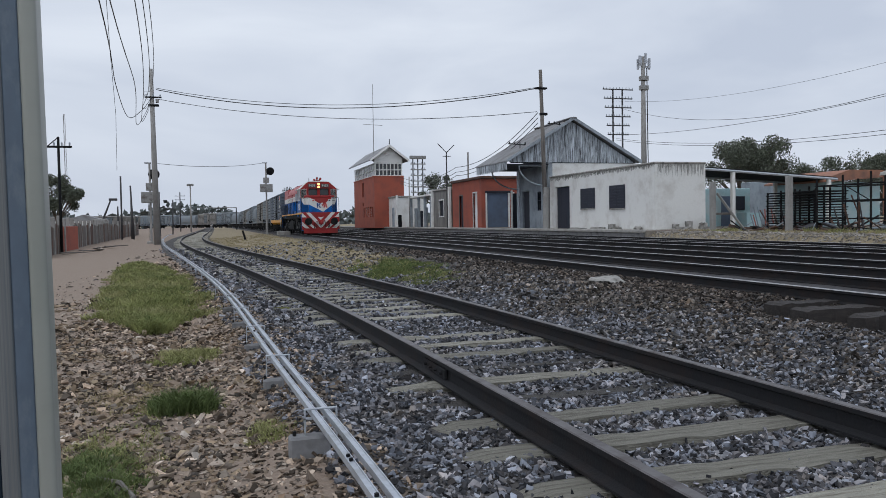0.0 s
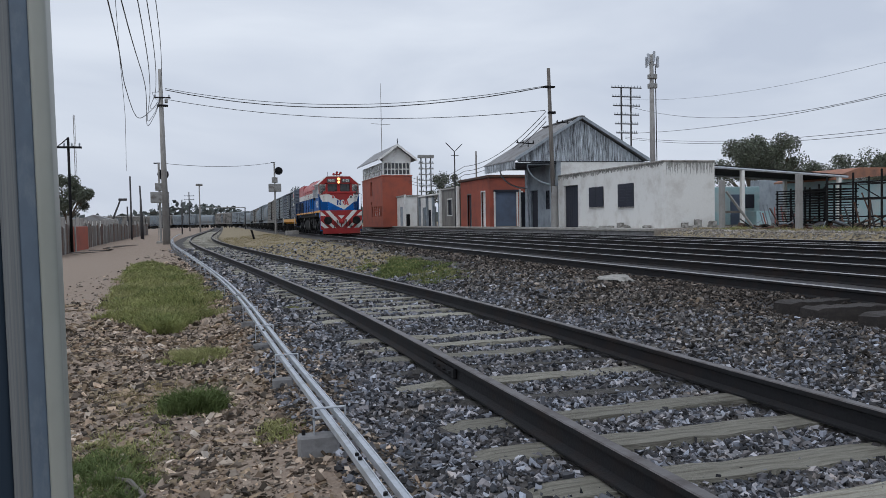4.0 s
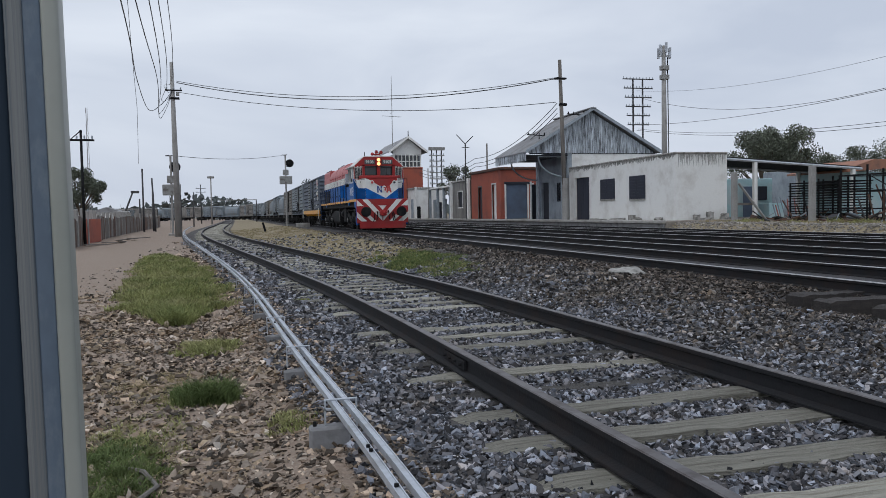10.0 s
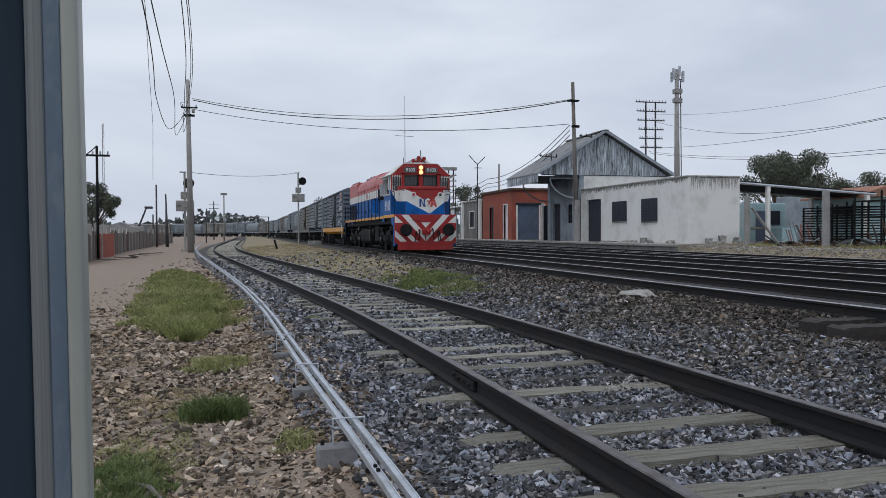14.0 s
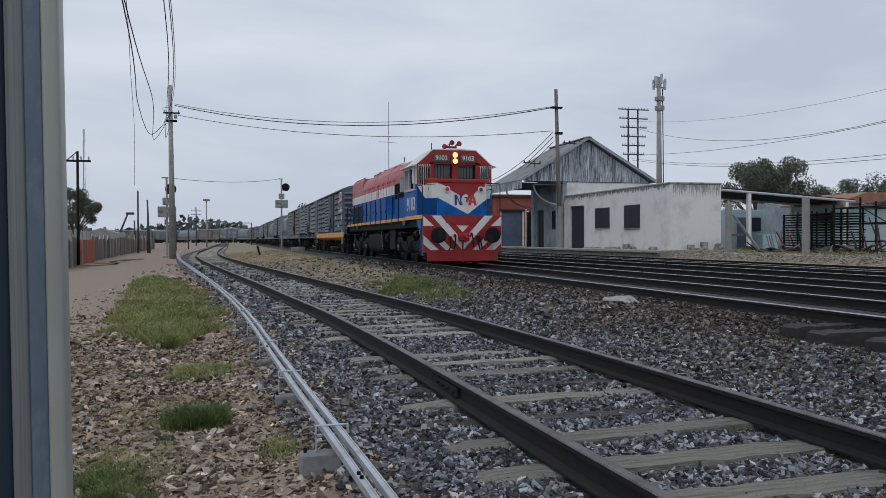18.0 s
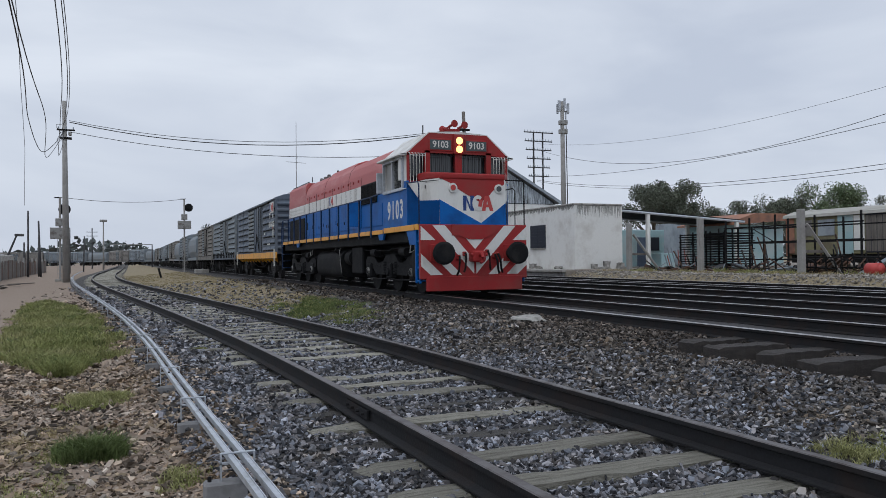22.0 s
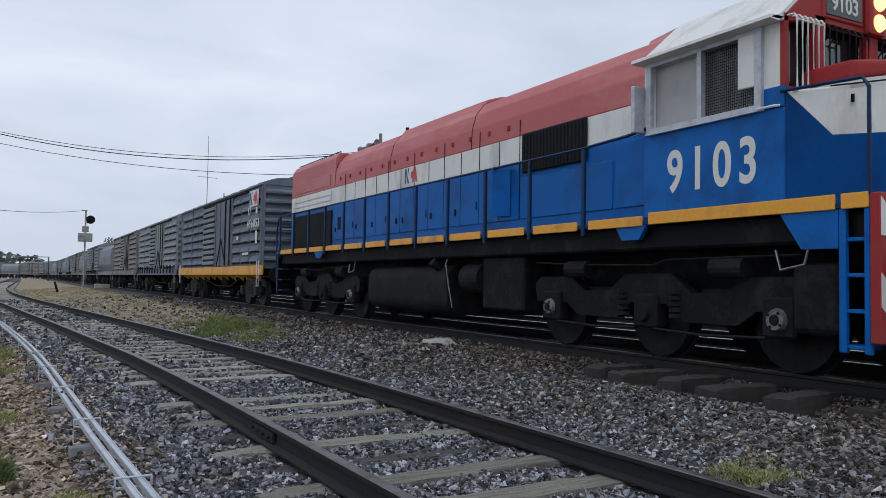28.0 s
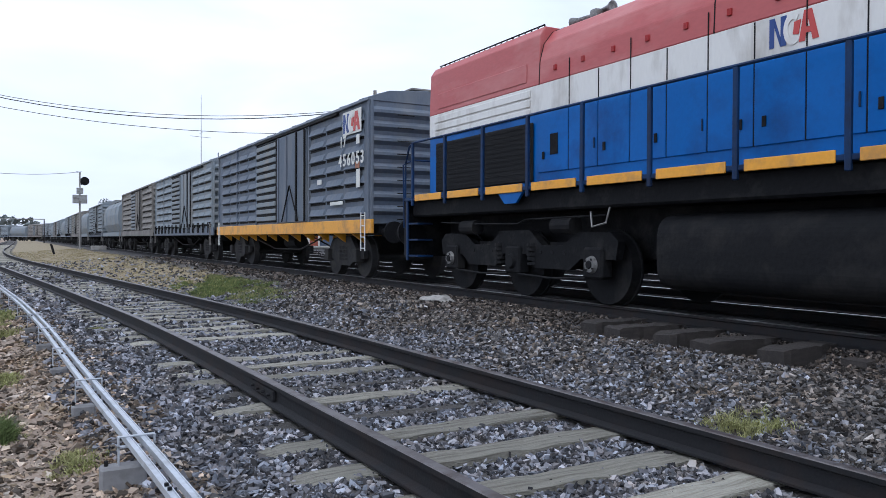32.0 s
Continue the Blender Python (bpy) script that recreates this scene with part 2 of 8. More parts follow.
M["leaf_green"] = mat("green_tree_leaf", (0.105, 0.145, 0.075), 0.8, 0, 8, 0.4, (0.14, 0.17, 0.09), 0.5, 1.0, 0, island=0.45)
M["bark"] = mat("bark", (0.10, 0.08, 0.06), 0.95, 0, 20, 0.3, None, 0, 1, 0.4)
M["grass"] = mat("green_grass", (0.225, 0.242, 0.088), 0.85, 0, 8, 0.25, (0.33, 0.31, 0.16), 0.5, 0.8, 0, island=0.4, spec=0.2)
M["grass_green"] = mat("fresh_grass", (0.105, 0.140, 0.050), 0.85, 0, 8, 0.3, (0.17, 0.18, 0.07), 0.4, 1.5, 0, island=0.4, spec=0.2)
M["grass_dry"] = mat("dry_grass", (0.31, 0.255, 0.145), 0.9, 0, 8, 0.3, (0.18, 0.17, 0.075), 0.45, 0.9, 0, island=0.4, spec=0.2)
M["dirty_cream"] = mat("dirty_cream_sheet", (0.37, 0.365, 0.335), 0.85, 0, 12, 0.12, (0.28, 0.27, 0.24), 0.5, 1.0, 0.1, stretch=(2, .4, 1))
M["rusty"] = mat("rusty_scrap", (0.09, 0.06, 0.05), 0.85, 0.3, 20, 0.4, (0.16, 0.08, 0.05), 0.5, 2.0, 0.3)
M["faded_red"] = mat("faded_red_bar", (0.30, 0.10, 0.085), 0.8, 0, 20, 0.2, (0.22, 0.12, 0.10), 0.5, 3.0, 0.1)
M["teal"] = mat("teal_paint", (0.33, 0.48, 0.51), 0.8, 0, 15, 0.15, (0.46, 0.50, 0.50), 0.4, 1.0, 0.1)
M["olive"] = mat("faded_olive_paint", (0.22, 0.21, 0.12), 0.8, 0, 15, 0.15, (0.13, 0.10, 0.08), 0.45, 1.2, 0.1)
M["orange_rust"] = mat("orange_primer", (0.34, 0.16, 0.10), 0.8, 0, 15, 0.2, (0.17, 0.10, 0.08), 0.45, 1.2, 0.1)
M["bird"] = mat("bird_feather", (0.03, 0.028, 0.03), 0.8, 0, 20, 0.3, None, 0, 1, 0)
M["bird_white"] = mat("bird_white_feather", (0.6, 0.6, 0.58), 0.8, 0, 20, 0.1, None, 0, 1, 0)
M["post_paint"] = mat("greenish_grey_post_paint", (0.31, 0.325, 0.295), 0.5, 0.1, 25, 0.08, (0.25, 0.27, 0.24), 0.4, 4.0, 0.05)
# navy and slate: the round blue face's shading, put into two colours
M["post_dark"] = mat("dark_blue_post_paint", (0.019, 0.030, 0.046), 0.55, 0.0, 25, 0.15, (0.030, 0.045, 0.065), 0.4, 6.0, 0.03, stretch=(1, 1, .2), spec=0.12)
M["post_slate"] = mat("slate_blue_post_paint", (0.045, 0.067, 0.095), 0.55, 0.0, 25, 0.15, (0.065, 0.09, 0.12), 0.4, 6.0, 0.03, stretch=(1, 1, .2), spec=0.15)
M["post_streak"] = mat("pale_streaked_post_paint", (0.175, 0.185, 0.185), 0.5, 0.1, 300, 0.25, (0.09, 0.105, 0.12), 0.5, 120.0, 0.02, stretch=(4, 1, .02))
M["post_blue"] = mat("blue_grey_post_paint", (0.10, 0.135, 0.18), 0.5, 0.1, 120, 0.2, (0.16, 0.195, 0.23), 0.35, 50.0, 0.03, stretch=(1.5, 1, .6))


# ---- building blocks ----
def box(bm, x0, x1, y0, y1, z0, z1):
    v = [bm.verts.new((x, y, z)) for z in (z0, z1) for x, y in ((x0, y0), (x1, y0), (x1, y1), (x0, y1))]
    for f in ((3, 2, 1, 0), (4, 5, 6, 7), (0, 1, 5, 4), (1, 2, 6, 5), (2, 3, 7, 6), (3, 0, 4, 7)):
        bm.faces.new([v[i] for i in f])
    return bm


def bevel(bm, w, seg=1):
    bmesh.ops.bevel(bm, geom=list(bm.edges), offset=w, segments=seg, affect="EDGES", profile=0.6)
    return bm


def rbox(x0, x1, y0, y1, z0, z1, w=0.02, seg=1):
    return bevel(box(bmesh.new(), x0, x1, y0, y1, z0, z1), w, seg)


def tube(bm, a, b, r, r2=None, n=8, caps=True):
    """A straight tube from a to b."""
    a, b = Vector(a), Vector(b)
    q = (b - a).to_track_quat("Z", "Y").to_matrix()
    r2 = r if r2 is None else r2
    rings = []
    for p, k in ((a, r), (b, r2)):
        rings.append([bm.verts.new(p + q @ Vector((k * math.cos(2 * math.pi * i / n), k * math.sin(2 * math.pi * i / n), 0))) for i in range(n)])
    for i in range(n):
        j = (i + 1) % n
        bm.faces.new((rings[0][i], rings[0][j], rings[1][j], rings[1][i]))
    if caps:
        bm.faces.new(rings[0][::-1])
        bm.faces.new(rings[1])
    return bm


def pipe(bm, pts, r, n=6):
    """A bent pipe through points."""
    pts = [Vector(p) for p in pts]
    rings = []
    for i, p in enumerate(pts):
        d = (pts[min(i + 1, len(pts) - 1)] - pts[max(i - 1, 0)]).normalized()
        q = d.to_track_quat("Z", "Y").to_matrix()
        rings.append([bm.verts.new(p + q @ Vector((r * math.cos(2 * math.pi * k / n), r * math.sin(2 * math.pi * k / n), 0))) for k in range(n)])
    for a, b in zip(rings, rings[1:]):
        for i in range(n):
            j = (i + 1) % n
            bm.faces.new((a[i], a[j], b[j], b[i]))
    bm.faces.new(rings[0][::-1])
    bm.faces.new(rings[-1])
    return bm


def prism(bm, profile, a, b, axis="y"):
    """A closed outline (two coordinates a point) carried from a to b along an axis."""
    def at(p, k):
        return {"y": (p[0], k, p[1]), "x": (k, p[0], p[1]), "z": (p[0], p[1], k)}[axis]
    v0, v1 = [bm.verts.new(at(p, a)) for p in profile], [bm.verts.new(at(p, b)) for p in profile]
    n = len(profile)
    for i in range(n):
        j = (i + 1) % n
        bm.faces.new((v0[i], v0[j], v1[j], v1[i]))
    bm.faces.new(v0[::-1])
    bm.faces.new(v1)
    bmesh.ops.recalc_face_normals(bm, faces=list(bm.faces))
    return bm


def thing(name, label, category, m=None, group="", kind=""):
    ob = new(name)
    ob.empty_display_size = 0.2
    ob.matrix_basis = m or Matrix()
    return tagged(ob, label, category, group, kind)


def part(name, bm, material, parent=None, label="", smooth=False):
    me = bpy.data.meshes.new(name)
    bm.to_mesh(me)
    bm.free()
    me.materials.append(M[material] if isinstance(material, str) else material)
    if smooth:
        me.shade_smooth()
    ob = new(name, me)
    ob.parent = parent
    if label:
        tagged(ob, label)
    return ob


def mesh_part(name, verts, faces, material, parent=None, label="", smooth=False):
    me = bpy.data.meshes.new(name)
    me.from_pydata(verts, [], faces)
    me.materials.append(M[material] if isinstance(material, str) else material)
    if smooth:
        me.shade_smooth()
    ob = new(name, me)
    ob.parent = parent
    if label:
        tagged(ob, label)
    return ob


def again(ob, m, parent=None):
    """One more piece on the same mesh."""
    o = new(ob.name.split(".")[0], ob.data)
    o.parent = parent or ob.parent
    o.matrix_basis = m
    return o


def writing(text, size, material, parent, m, name="lettering", depth=0.004, squeeze=1.0, space=1.0, bold=0.0):
    cu = bpy.data.curves.new(name, "FONT")
    cu.body, cu.size, cu.align_x, cu.align_y, cu.extrude, cu.space_character = text, size, "CENTER", "CENTER", depth, space
    cu.offset = bold
    tmp = bpy.data.objects.new("tmp", cu)
    scene.collection.objects.link(tmp)
    me = bpy.data.meshes.new_from_object(tmp.evaluated_get(bpy.context.evaluated_depsgraph_get()))
    bpy.data.objects.remove(tmp)
    me.transform(Matrix.Diagonal((squeeze, 1, 1, 1)))
    me.materials.clear()
    me.materials.append(M[material])
    ob = new(name, me)
    ob.parent, ob.matrix_basis = parent, m
    return ob


def logo(parent, m, w, h):
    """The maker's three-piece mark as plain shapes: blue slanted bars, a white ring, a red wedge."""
    bm = bmesh.new()
    for pts in ([(-.50, -.5), (-.40, -.5), (-.40, .5), (-.50, .5)], [(-.395, .18), (-.27, -.5), (-.27, -.18), (-.395, .5)], [(-.265, -.5), (-.145, -.5), (-.145, .5), (-.265, .5)]):
        prism(bm, [(x * w, z * h) for x, z in pts], -0.004, 0, "y")
    a = part("logo_mark", bm, "logo_blue", parent)
    bm = bmesh.new()
    n, pts = 18, []
    for k in range(n + 1):
        t = radians(50 + 260 * k / n)
        pts.append((math.cos(t), math.sin(t)))
    o = -0.01 * w
    for (c0, s0), (c1, s1) in zip(pts, pts[1:]):
        prism(bm, [(o + .19 * w * c0, .54 * h * s0), (o + .19 * w * c1, .54 * h * s1), (o + .105 * w * c1, .30 * h * s1), (o + .105 * w * c0, .30 * h * s0)], -0.009, -0.001, "y")
    b = part("logo_ring", bm, "white", parent)
    bm = bmesh.new()
    for q in ([(.11, -.5), (.23, -.5), (.32, .5), (.21, .5)], [(.38, -.5), (.50, -.5), (.36, .5), (.26, .5)], [(.19, -.25), (.42, -.25), (.40, -.06), (.21, -.06)], [(-.01, -.20), (.10, -.24), (.15, .24), (.02, .20)]):
        prism(bm, [(x * w, z * h) for x, z in q], -0.006 - .0006 * len(bm.verts) / 8, -0.0005, "y")
    c = part("logo_wedge", bm, "logo_red", parent)
    for o in (a, b, c):
        o.matrix_basis = m


# ---- the ground and the lines ----
def curve_at(keys):
    """A smooth line x(y) through a few places."""
    ys, xs = np.array([k[0] for k in keys], float), np.array([k[1] for k in keys], float)
    slope = np.gradient(xs, ys)

    def at(y):
        y = np.clip(y, ys[0], ys[-1])
        i = int(min(max(np.searchsorted(ys, y) - 1, 0), len(ys) - 2))
        h = ys[i + 1] - ys[i]
        t = (y - ys[i]) / h
        return float((2 * t**3 - 3 * t**2 + 1) * xs[i] + (t**3 - 2 * t**2 + t) * h * slope[i] + (3 * t**2 - 2 * t**3) * xs[i + 1] + (t**3 - t**2) * h * slope[i + 1])
    return at


siding_at = curve_at([(-30, 2.85), (0, 2.76), (4, 2.66), (9, 2.50), (12, 2.33), (15, 2.08), (20, 1.66), (25, 1.20), (30, 0.75), (42, -0.30), (58, -1.35), (76, -1.85), (113, -1.75), (180, -1.5), (260, -1.3)])
rods_at = curve_at([(-10, 0.75), (0, 0.66), (2.7, 0.60), (5.8, 0.46), (8, 0.37), (9.5, 0.31), (13.2, 0.10), (18, -0.27), (27, -1.06), (41, -2.30), (57, -3.38), (80, -4.3), (113, -5.0)])


def smooth(a, b, x):
    t = np.clip((x - a) / (b - a), 0, 1)
    return t * t * (3 - 2 * t)


def lump(x, y, k=1.0):
    return noise.noise(Vector((x * k, y * k, 3.7)))


def ground_z(x, y):
    c = siding_at(y)
    z = -0.205 + 0.275 * smooth(c + 1.35, 5.85, x) - 0.13 * smooth(8.6, 7.8, y) * smooth(5.4, 6.0, x) * smooth(7.0, 6.5, x)
    z += 0.05 * smooth(0.6, -2.5, x - (c - 2.66)) * (0.6 + 0.8 * lump(x, y, 0.35))
    z += 0.40 * smooth(18.5, 19.3, x)
    z += 0.095 * math.exp(-((x - rods_at(y) + .03) / .30) ** 2) * smooth(34, 24, y)
    hump = 0.07 * math.exp(-((x - 4.9) / 0.9) ** 2) * (0.6 + lump(x, y, 0.5))
    near = math.exp(-(max(0.0, y - 30) / 40) ** 2) if abs(x) < 30 else 0.0
    return float(z + hump * near + 0.022 * lump(x, y, 1.6) * near)


def ground():
    xs = sorted(set([-1500, -600, -250, -120, -70, -40, -28, -20, -15] + [round(-12 + 0.5 * i, 2) for i in range(13)] + [round(-5.8 + 0.2 * i, 2) for i in range(64)] + [round(7.2 + 0.6 * i, 2) for i in range(30)] + [27, 32, 40, 60, 100, 200, 500, 1500]))
    ys = sorted(set([-300, -100, -40, -20, -10, -5, -2] + [round(-1 + 0.2 * i, 2) for i in range(110)] + [round(21.5 + 0.8 * i, 2) for i in range(50)] + [62 + 3 * i for i in range(25)] + [145, 160, 180, 210, 260, 330, 450, 700, 1200, 3000]))
    verts = [(x, y, ground_z(x, y)) for y in ys for x in xs]
    nx = len(xs)
    faces = [(j * nx + i, j * nx + i + 1, (j + 1) * nx + i + 1, (j + 1) * nx + i) for j in range(len(ys) - 1) for i in range(nx - 1)]
    # which soil lies where: 0 earth, 1 ballast; green: dry grass; blue: grime
    m = bpy.data.materials.new("ground_soil")
    m.use_nodes = True
    n, l = m.node_tree.nodes, m.node_tree.links
    b = n["Principled BSDF"]
    b.inputs["Roughness"].default_value = 0.95
    geo, att = n.new("ShaderNodeTexCoord"), n.new("ShaderNodeVertexColor")
    att.layer_name = "soil"
    sep = n.new("ShaderNodeSeparateColor")
    l.new(att.outputs["Color"], sep.inputs[0])

    def tex(scale, kind="ShaderNodeTexNoise"):
        t = n.new(kind)
        t.inputs["Scale"].default_value = scale
        if "Detail" in t.inputs:
            t.inputs["Detail"].default_value = 6
        l.new(geo.outputs["Object"], t.inputs["Vector"])
        return t

    def mixed(fac, c0, c1):
        x = n.new("ShaderNodeMix")
        x.data_type = "RGBA"
        for k, c in ((0, fac), (6, c0), (7, c1)):
            if isinstance(c, tuple):
                x.inputs[k].default_value = (*c, 1)
            else:
                l.new(c, x.inputs[k])
        return x.outputs[2]
    big, mid, fine, cell = tex(0.45), tex(4), tex(45), tex(22, "ShaderNodeTexVoronoi")
    earth = mixed(big.outputs["Fac"], (0.285, 0.238, 0.192), (0.455, 0.388, 0.322))
    earth = mixed(fine.outputs["Fac"], earth, (0.42, 0.352, 0.287))
    earth = mixed(cell.outputs["Distance"], earth, (0.26, 0.20, 0.155))
    # near-black under the ballast: shade of the gaps between stones, as colour
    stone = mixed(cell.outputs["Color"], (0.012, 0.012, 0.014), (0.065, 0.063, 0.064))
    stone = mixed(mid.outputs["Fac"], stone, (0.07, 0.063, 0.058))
    dry = mixed(fine.outputs["Fac"], (0.20, 0.165, 0.10), (0.31, 0.255, 0.165))
    grime = mixed(fine.outputs["Fac"], (0.022, 0.023, 0.027), (0.082, 0.078, 0.08))

    def edge(channel, lo=0.35, hi=0.65):
        a = n.new("ShaderNodeMath")
        a.operation = "MULTIPLY_ADD"
        l.new(mid.outputs["Fac"], a.inputs[0])
        a.inputs[1].default_value = 0.8
        s = n.new("ShaderNodeMath")
        s.operation = "SUBTRACT"
        l.new(sep.outputs[channel], s.inputs[0])
        s.inputs[1].default_value = 0.4
        l.new(s.outputs[0], a.inputs[2])
        r = n.new("ShaderNodeMapRange")
        r.inputs[1].default_value, r.inputs[2].default_value = lo, hi
        l.new(a.outputs[0], r.inputs[0])
        return r.outputs[0]
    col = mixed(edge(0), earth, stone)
    col = mixed(edge(1), col, dry)
    col = mixed(edge(2), col, grime)
    l.new(col, b.inputs["Base Color"])
    bp = n.new("ShaderNodeBump")
    bp.inputs["Strength"].default_value, bp.inputs["Distance"].default_value = 0.45, 0.03
    add = n.new("ShaderNodeMath")
    l.new(cell.outputs["Distance"], add.inputs[0])
    l.new(fine.outputs["Fac"], add.inputs[1])
    l.new(add.outputs[0], bp.inputs["Height"])
    l.new(bp.outputs[0], b.inputs["Normal"])
    ob = mesh_part("ground", verts, faces, m, None, "", True)
    layer = ob.data.color_attributes.new("soil", "FLOAT_COLOR", "POINT")
    for i, (x, y, z) in enumerate(verts):
        c = siding_at(y)
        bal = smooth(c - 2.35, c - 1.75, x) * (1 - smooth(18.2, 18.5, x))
        dry_ = smooth(c + 1.2, c + 1.9, x) * (1 - smooth(4.6, 5.6, x)) * smooth(13, 26, y)
        dry_ = max(dry_, 0.9 * smooth(30, 60, abs(x)), 0.95 * smooth(18.0, 18.5, x))
        grime_ = smooth(6.0, 6.6, x) * (1 - smooth(18.2, 18.6, x))
        layer.data[i].color = (bal, dry_, grime_, 1)
    tagged(ob, "brown earth and grey ballast ground with dry grass", "ground", kind="structure")


ground()

RAIL = [(-.070, -.160), (.070, -.160), (.070, -.147), (.014, -.128), (.010, -.045), (.035, -.034), (.035, -.006), (.028, 0), (-.028, 0), (-.035, -.006), (-.035, -.034), (-.010, -.045), (-.014, -.128), (-.070, -.147)]


def rail(parent, line, z, ys, head="rail_head"):
    verts, faces, n = [], [], len(RAIL)
    for y in ys:
        x, d = line(y), line(y + 0.05) - line(y - 0.05)
        nx, ny = 0.1 / math.hypot(0.1, d), -d / math.hypot(0.1, d)
        verts += [(x + a * nx, y + a * ny, z + b) for a, b in RAIL]
    for k in range(len(ys) - 1):
        for i in range(n):
            j = (i + 1) % n
            faces.append((k * n + i, k * n + j, (k + 1) * n + j, (k + 1) * n + i))
    ob = mesh_part("rail", verts, faces, "rail_side", parent)
    ob.data.materials.append(M[head])
    for i, p in enumerate(ob.data.polygons):
        p.material_index = 1 if i % n in (6, 7, 8) else 0
    return ob


def sleeper_mesh(length, w=0.25, h=0.15, seed=0, nseg=14):
    rnd = random.Random(seed)
    bm = bmesh.new()
    for k in range(nseg + 1):
        x = -length / 2 + length * k / nseg
        worn = .022 if k in (0, nseg) else 0
        j = [rnd.uniform(-.012, .012) * (1 + (k in (0, 1, nseg - 1, nseg))) for _ in range(2)] + [rnd.uniform(-.010, .006) - worn for _ in range(2)]
        for a, b in ((-w / 2 + j[0], -h), (w / 2 + j[1], -h), (w / 2 - .012 + j[1], -.004 + j[2]), (-w / 2 + .012 + j[0], -.004 + j[3])):
            bm.verts.new((x, a, b))
    bm.verts.ensure_lookup_table()
    v = bm.verts
    for k in range(nseg):
        for i in range(4):
            j = (i + 1) % 4
            bm.faces.new((v[4 * k + i], v[4 * k + j], v[4 * k + 4 + j], v[4 * k + 4 + i]))
    bm.faces.new([v[i] for i in (3, 2, 1, 0)])
    bm.faces.new([v[4 * nseg + i] for i in range(4)])
    bmesh.ops.recalc_face_normals(bm, faces=list(bm.faces))
    me = bpy.data.meshes.new("sleeper")
    bm.to_mesh(me)
    bm.free()
    return me


SLEEPERS = []      # footprints on the siding: y, angle


def railway(label, centre, z, material, head, y0, y1, piece_to, step=0.615, first=3.40, length=2.75):
    t = thing("railway_track", label, "railway track", group="railway tracks", kind="structure")
    ys = [y0 + i for i in range(int(min(y1, 120) - y0) + 1)] + [y for y in range(int(min(y1, 120)) + 4, int(y1), 4)]
    for side in (-0.873, 0.873):
        rail(t, lambda y, s=side: centre(y) + s, z, ys, head)
    meshes = []
    for k in range(4):
        me = sleeper_mesh(length * (1 - 0.02 * k), 0.25, 0.15, k, 14 if material == "sleeper" else 5)
        me.materials.append(M[material])
        meshes.append(me)
    sunk = [sleeper_mesh(length * .95, 0.22, 0.15, 30 + k) for k in range(2)]
    for me in sunk:
        me.materials.append(M["sleeper_sunk"])
    rnd = random.Random(int(z * 1000) + int(centre(0) * 10))
    far_v, far_f = [], []
    y = first - step * int((first - y0) / step)
    while y < min(y1, 150):
        d = centre(y + 0.5) - centre(y - 0.5)
        a = -math.degrees(math.atan(d)) + rnd.uniform(-1.5, 1.5)
        m = pose(centre(y) + rnd.uniform(-.07, .07), y + rnd.uniform(-.03, .03), z - 0.163 + rnd.uniform(-.014, .0), rnd.uniform(-2, 2), rnd.uniform(-.4, .4), a)
        me = meshes[rnd.randrange(4)]
        if y < piece_to:
            if material == "sleeper" and (abs(y - 5.245) < .1 or rnd.random() < .12):
                me, m = sunk[rnd.randrange(2)], Matrix.Translation((0, 0, -.022)) @ m
            o = new("sleeper", me)
            o.parent, o.matrix_basis = t, m
        else:
            k = len(far_v)
            far_v += [m @ v.co for v in me.vertices]
            far_f += [tuple(i + k for i in p.vertices) for p in me.polygons]
        y += step
    if far_f:
        tagged(mesh_part("far_sleepers", far_v, far_f, material, t), kind="stuff")
    return t


siding = railway("rusty single track on weathered grey wooden sleepers in ballast", siding_at, 0.0, "sleeper", "rail_head_rust", -6, 240, 62)
railway("main track with worn steel rails on dark oily sleepers", lambda y: 7.90, 0.23, "sleeper_dark", "rail_head", -40, 215, 42, first=3.1)
railway("second track with worn steel rails on dark oily sleepers", lambda y: 11.22, 0.24, "sleeper_dark", "rail_head", -40, 215, 2)
railway("far platform track with worn steel rails on dark oily sleepers", lambda y: 17.35, 0.27, "sleeper_dark", "rail_head", -40, 140, 2)
railway("platform track with worn steel rails on dark oily sleepers", lambda y: 15.05, 0.25, "sleeper_dark", "rail_head", -40, 215, 2)

# fishplate joint on the siding's near rail
bm = bmesh.new()
jx = siding_at(6.05) - 0.873
box(bm, jx - .035, jx - .012, 5.75, 6.35, -.12, -.05)
box(bm, jx + .012, jx + .035, 5.75, 6.35, -.12, -.05)
for k in range(4):
    tube(bm, (jx - .06, 5.83 + .15 * k, -.085), (jx + .06, 5.83 + .15 * k, -.085), .013, n=6)
part("fishplate", bm, "rail_side", siding)


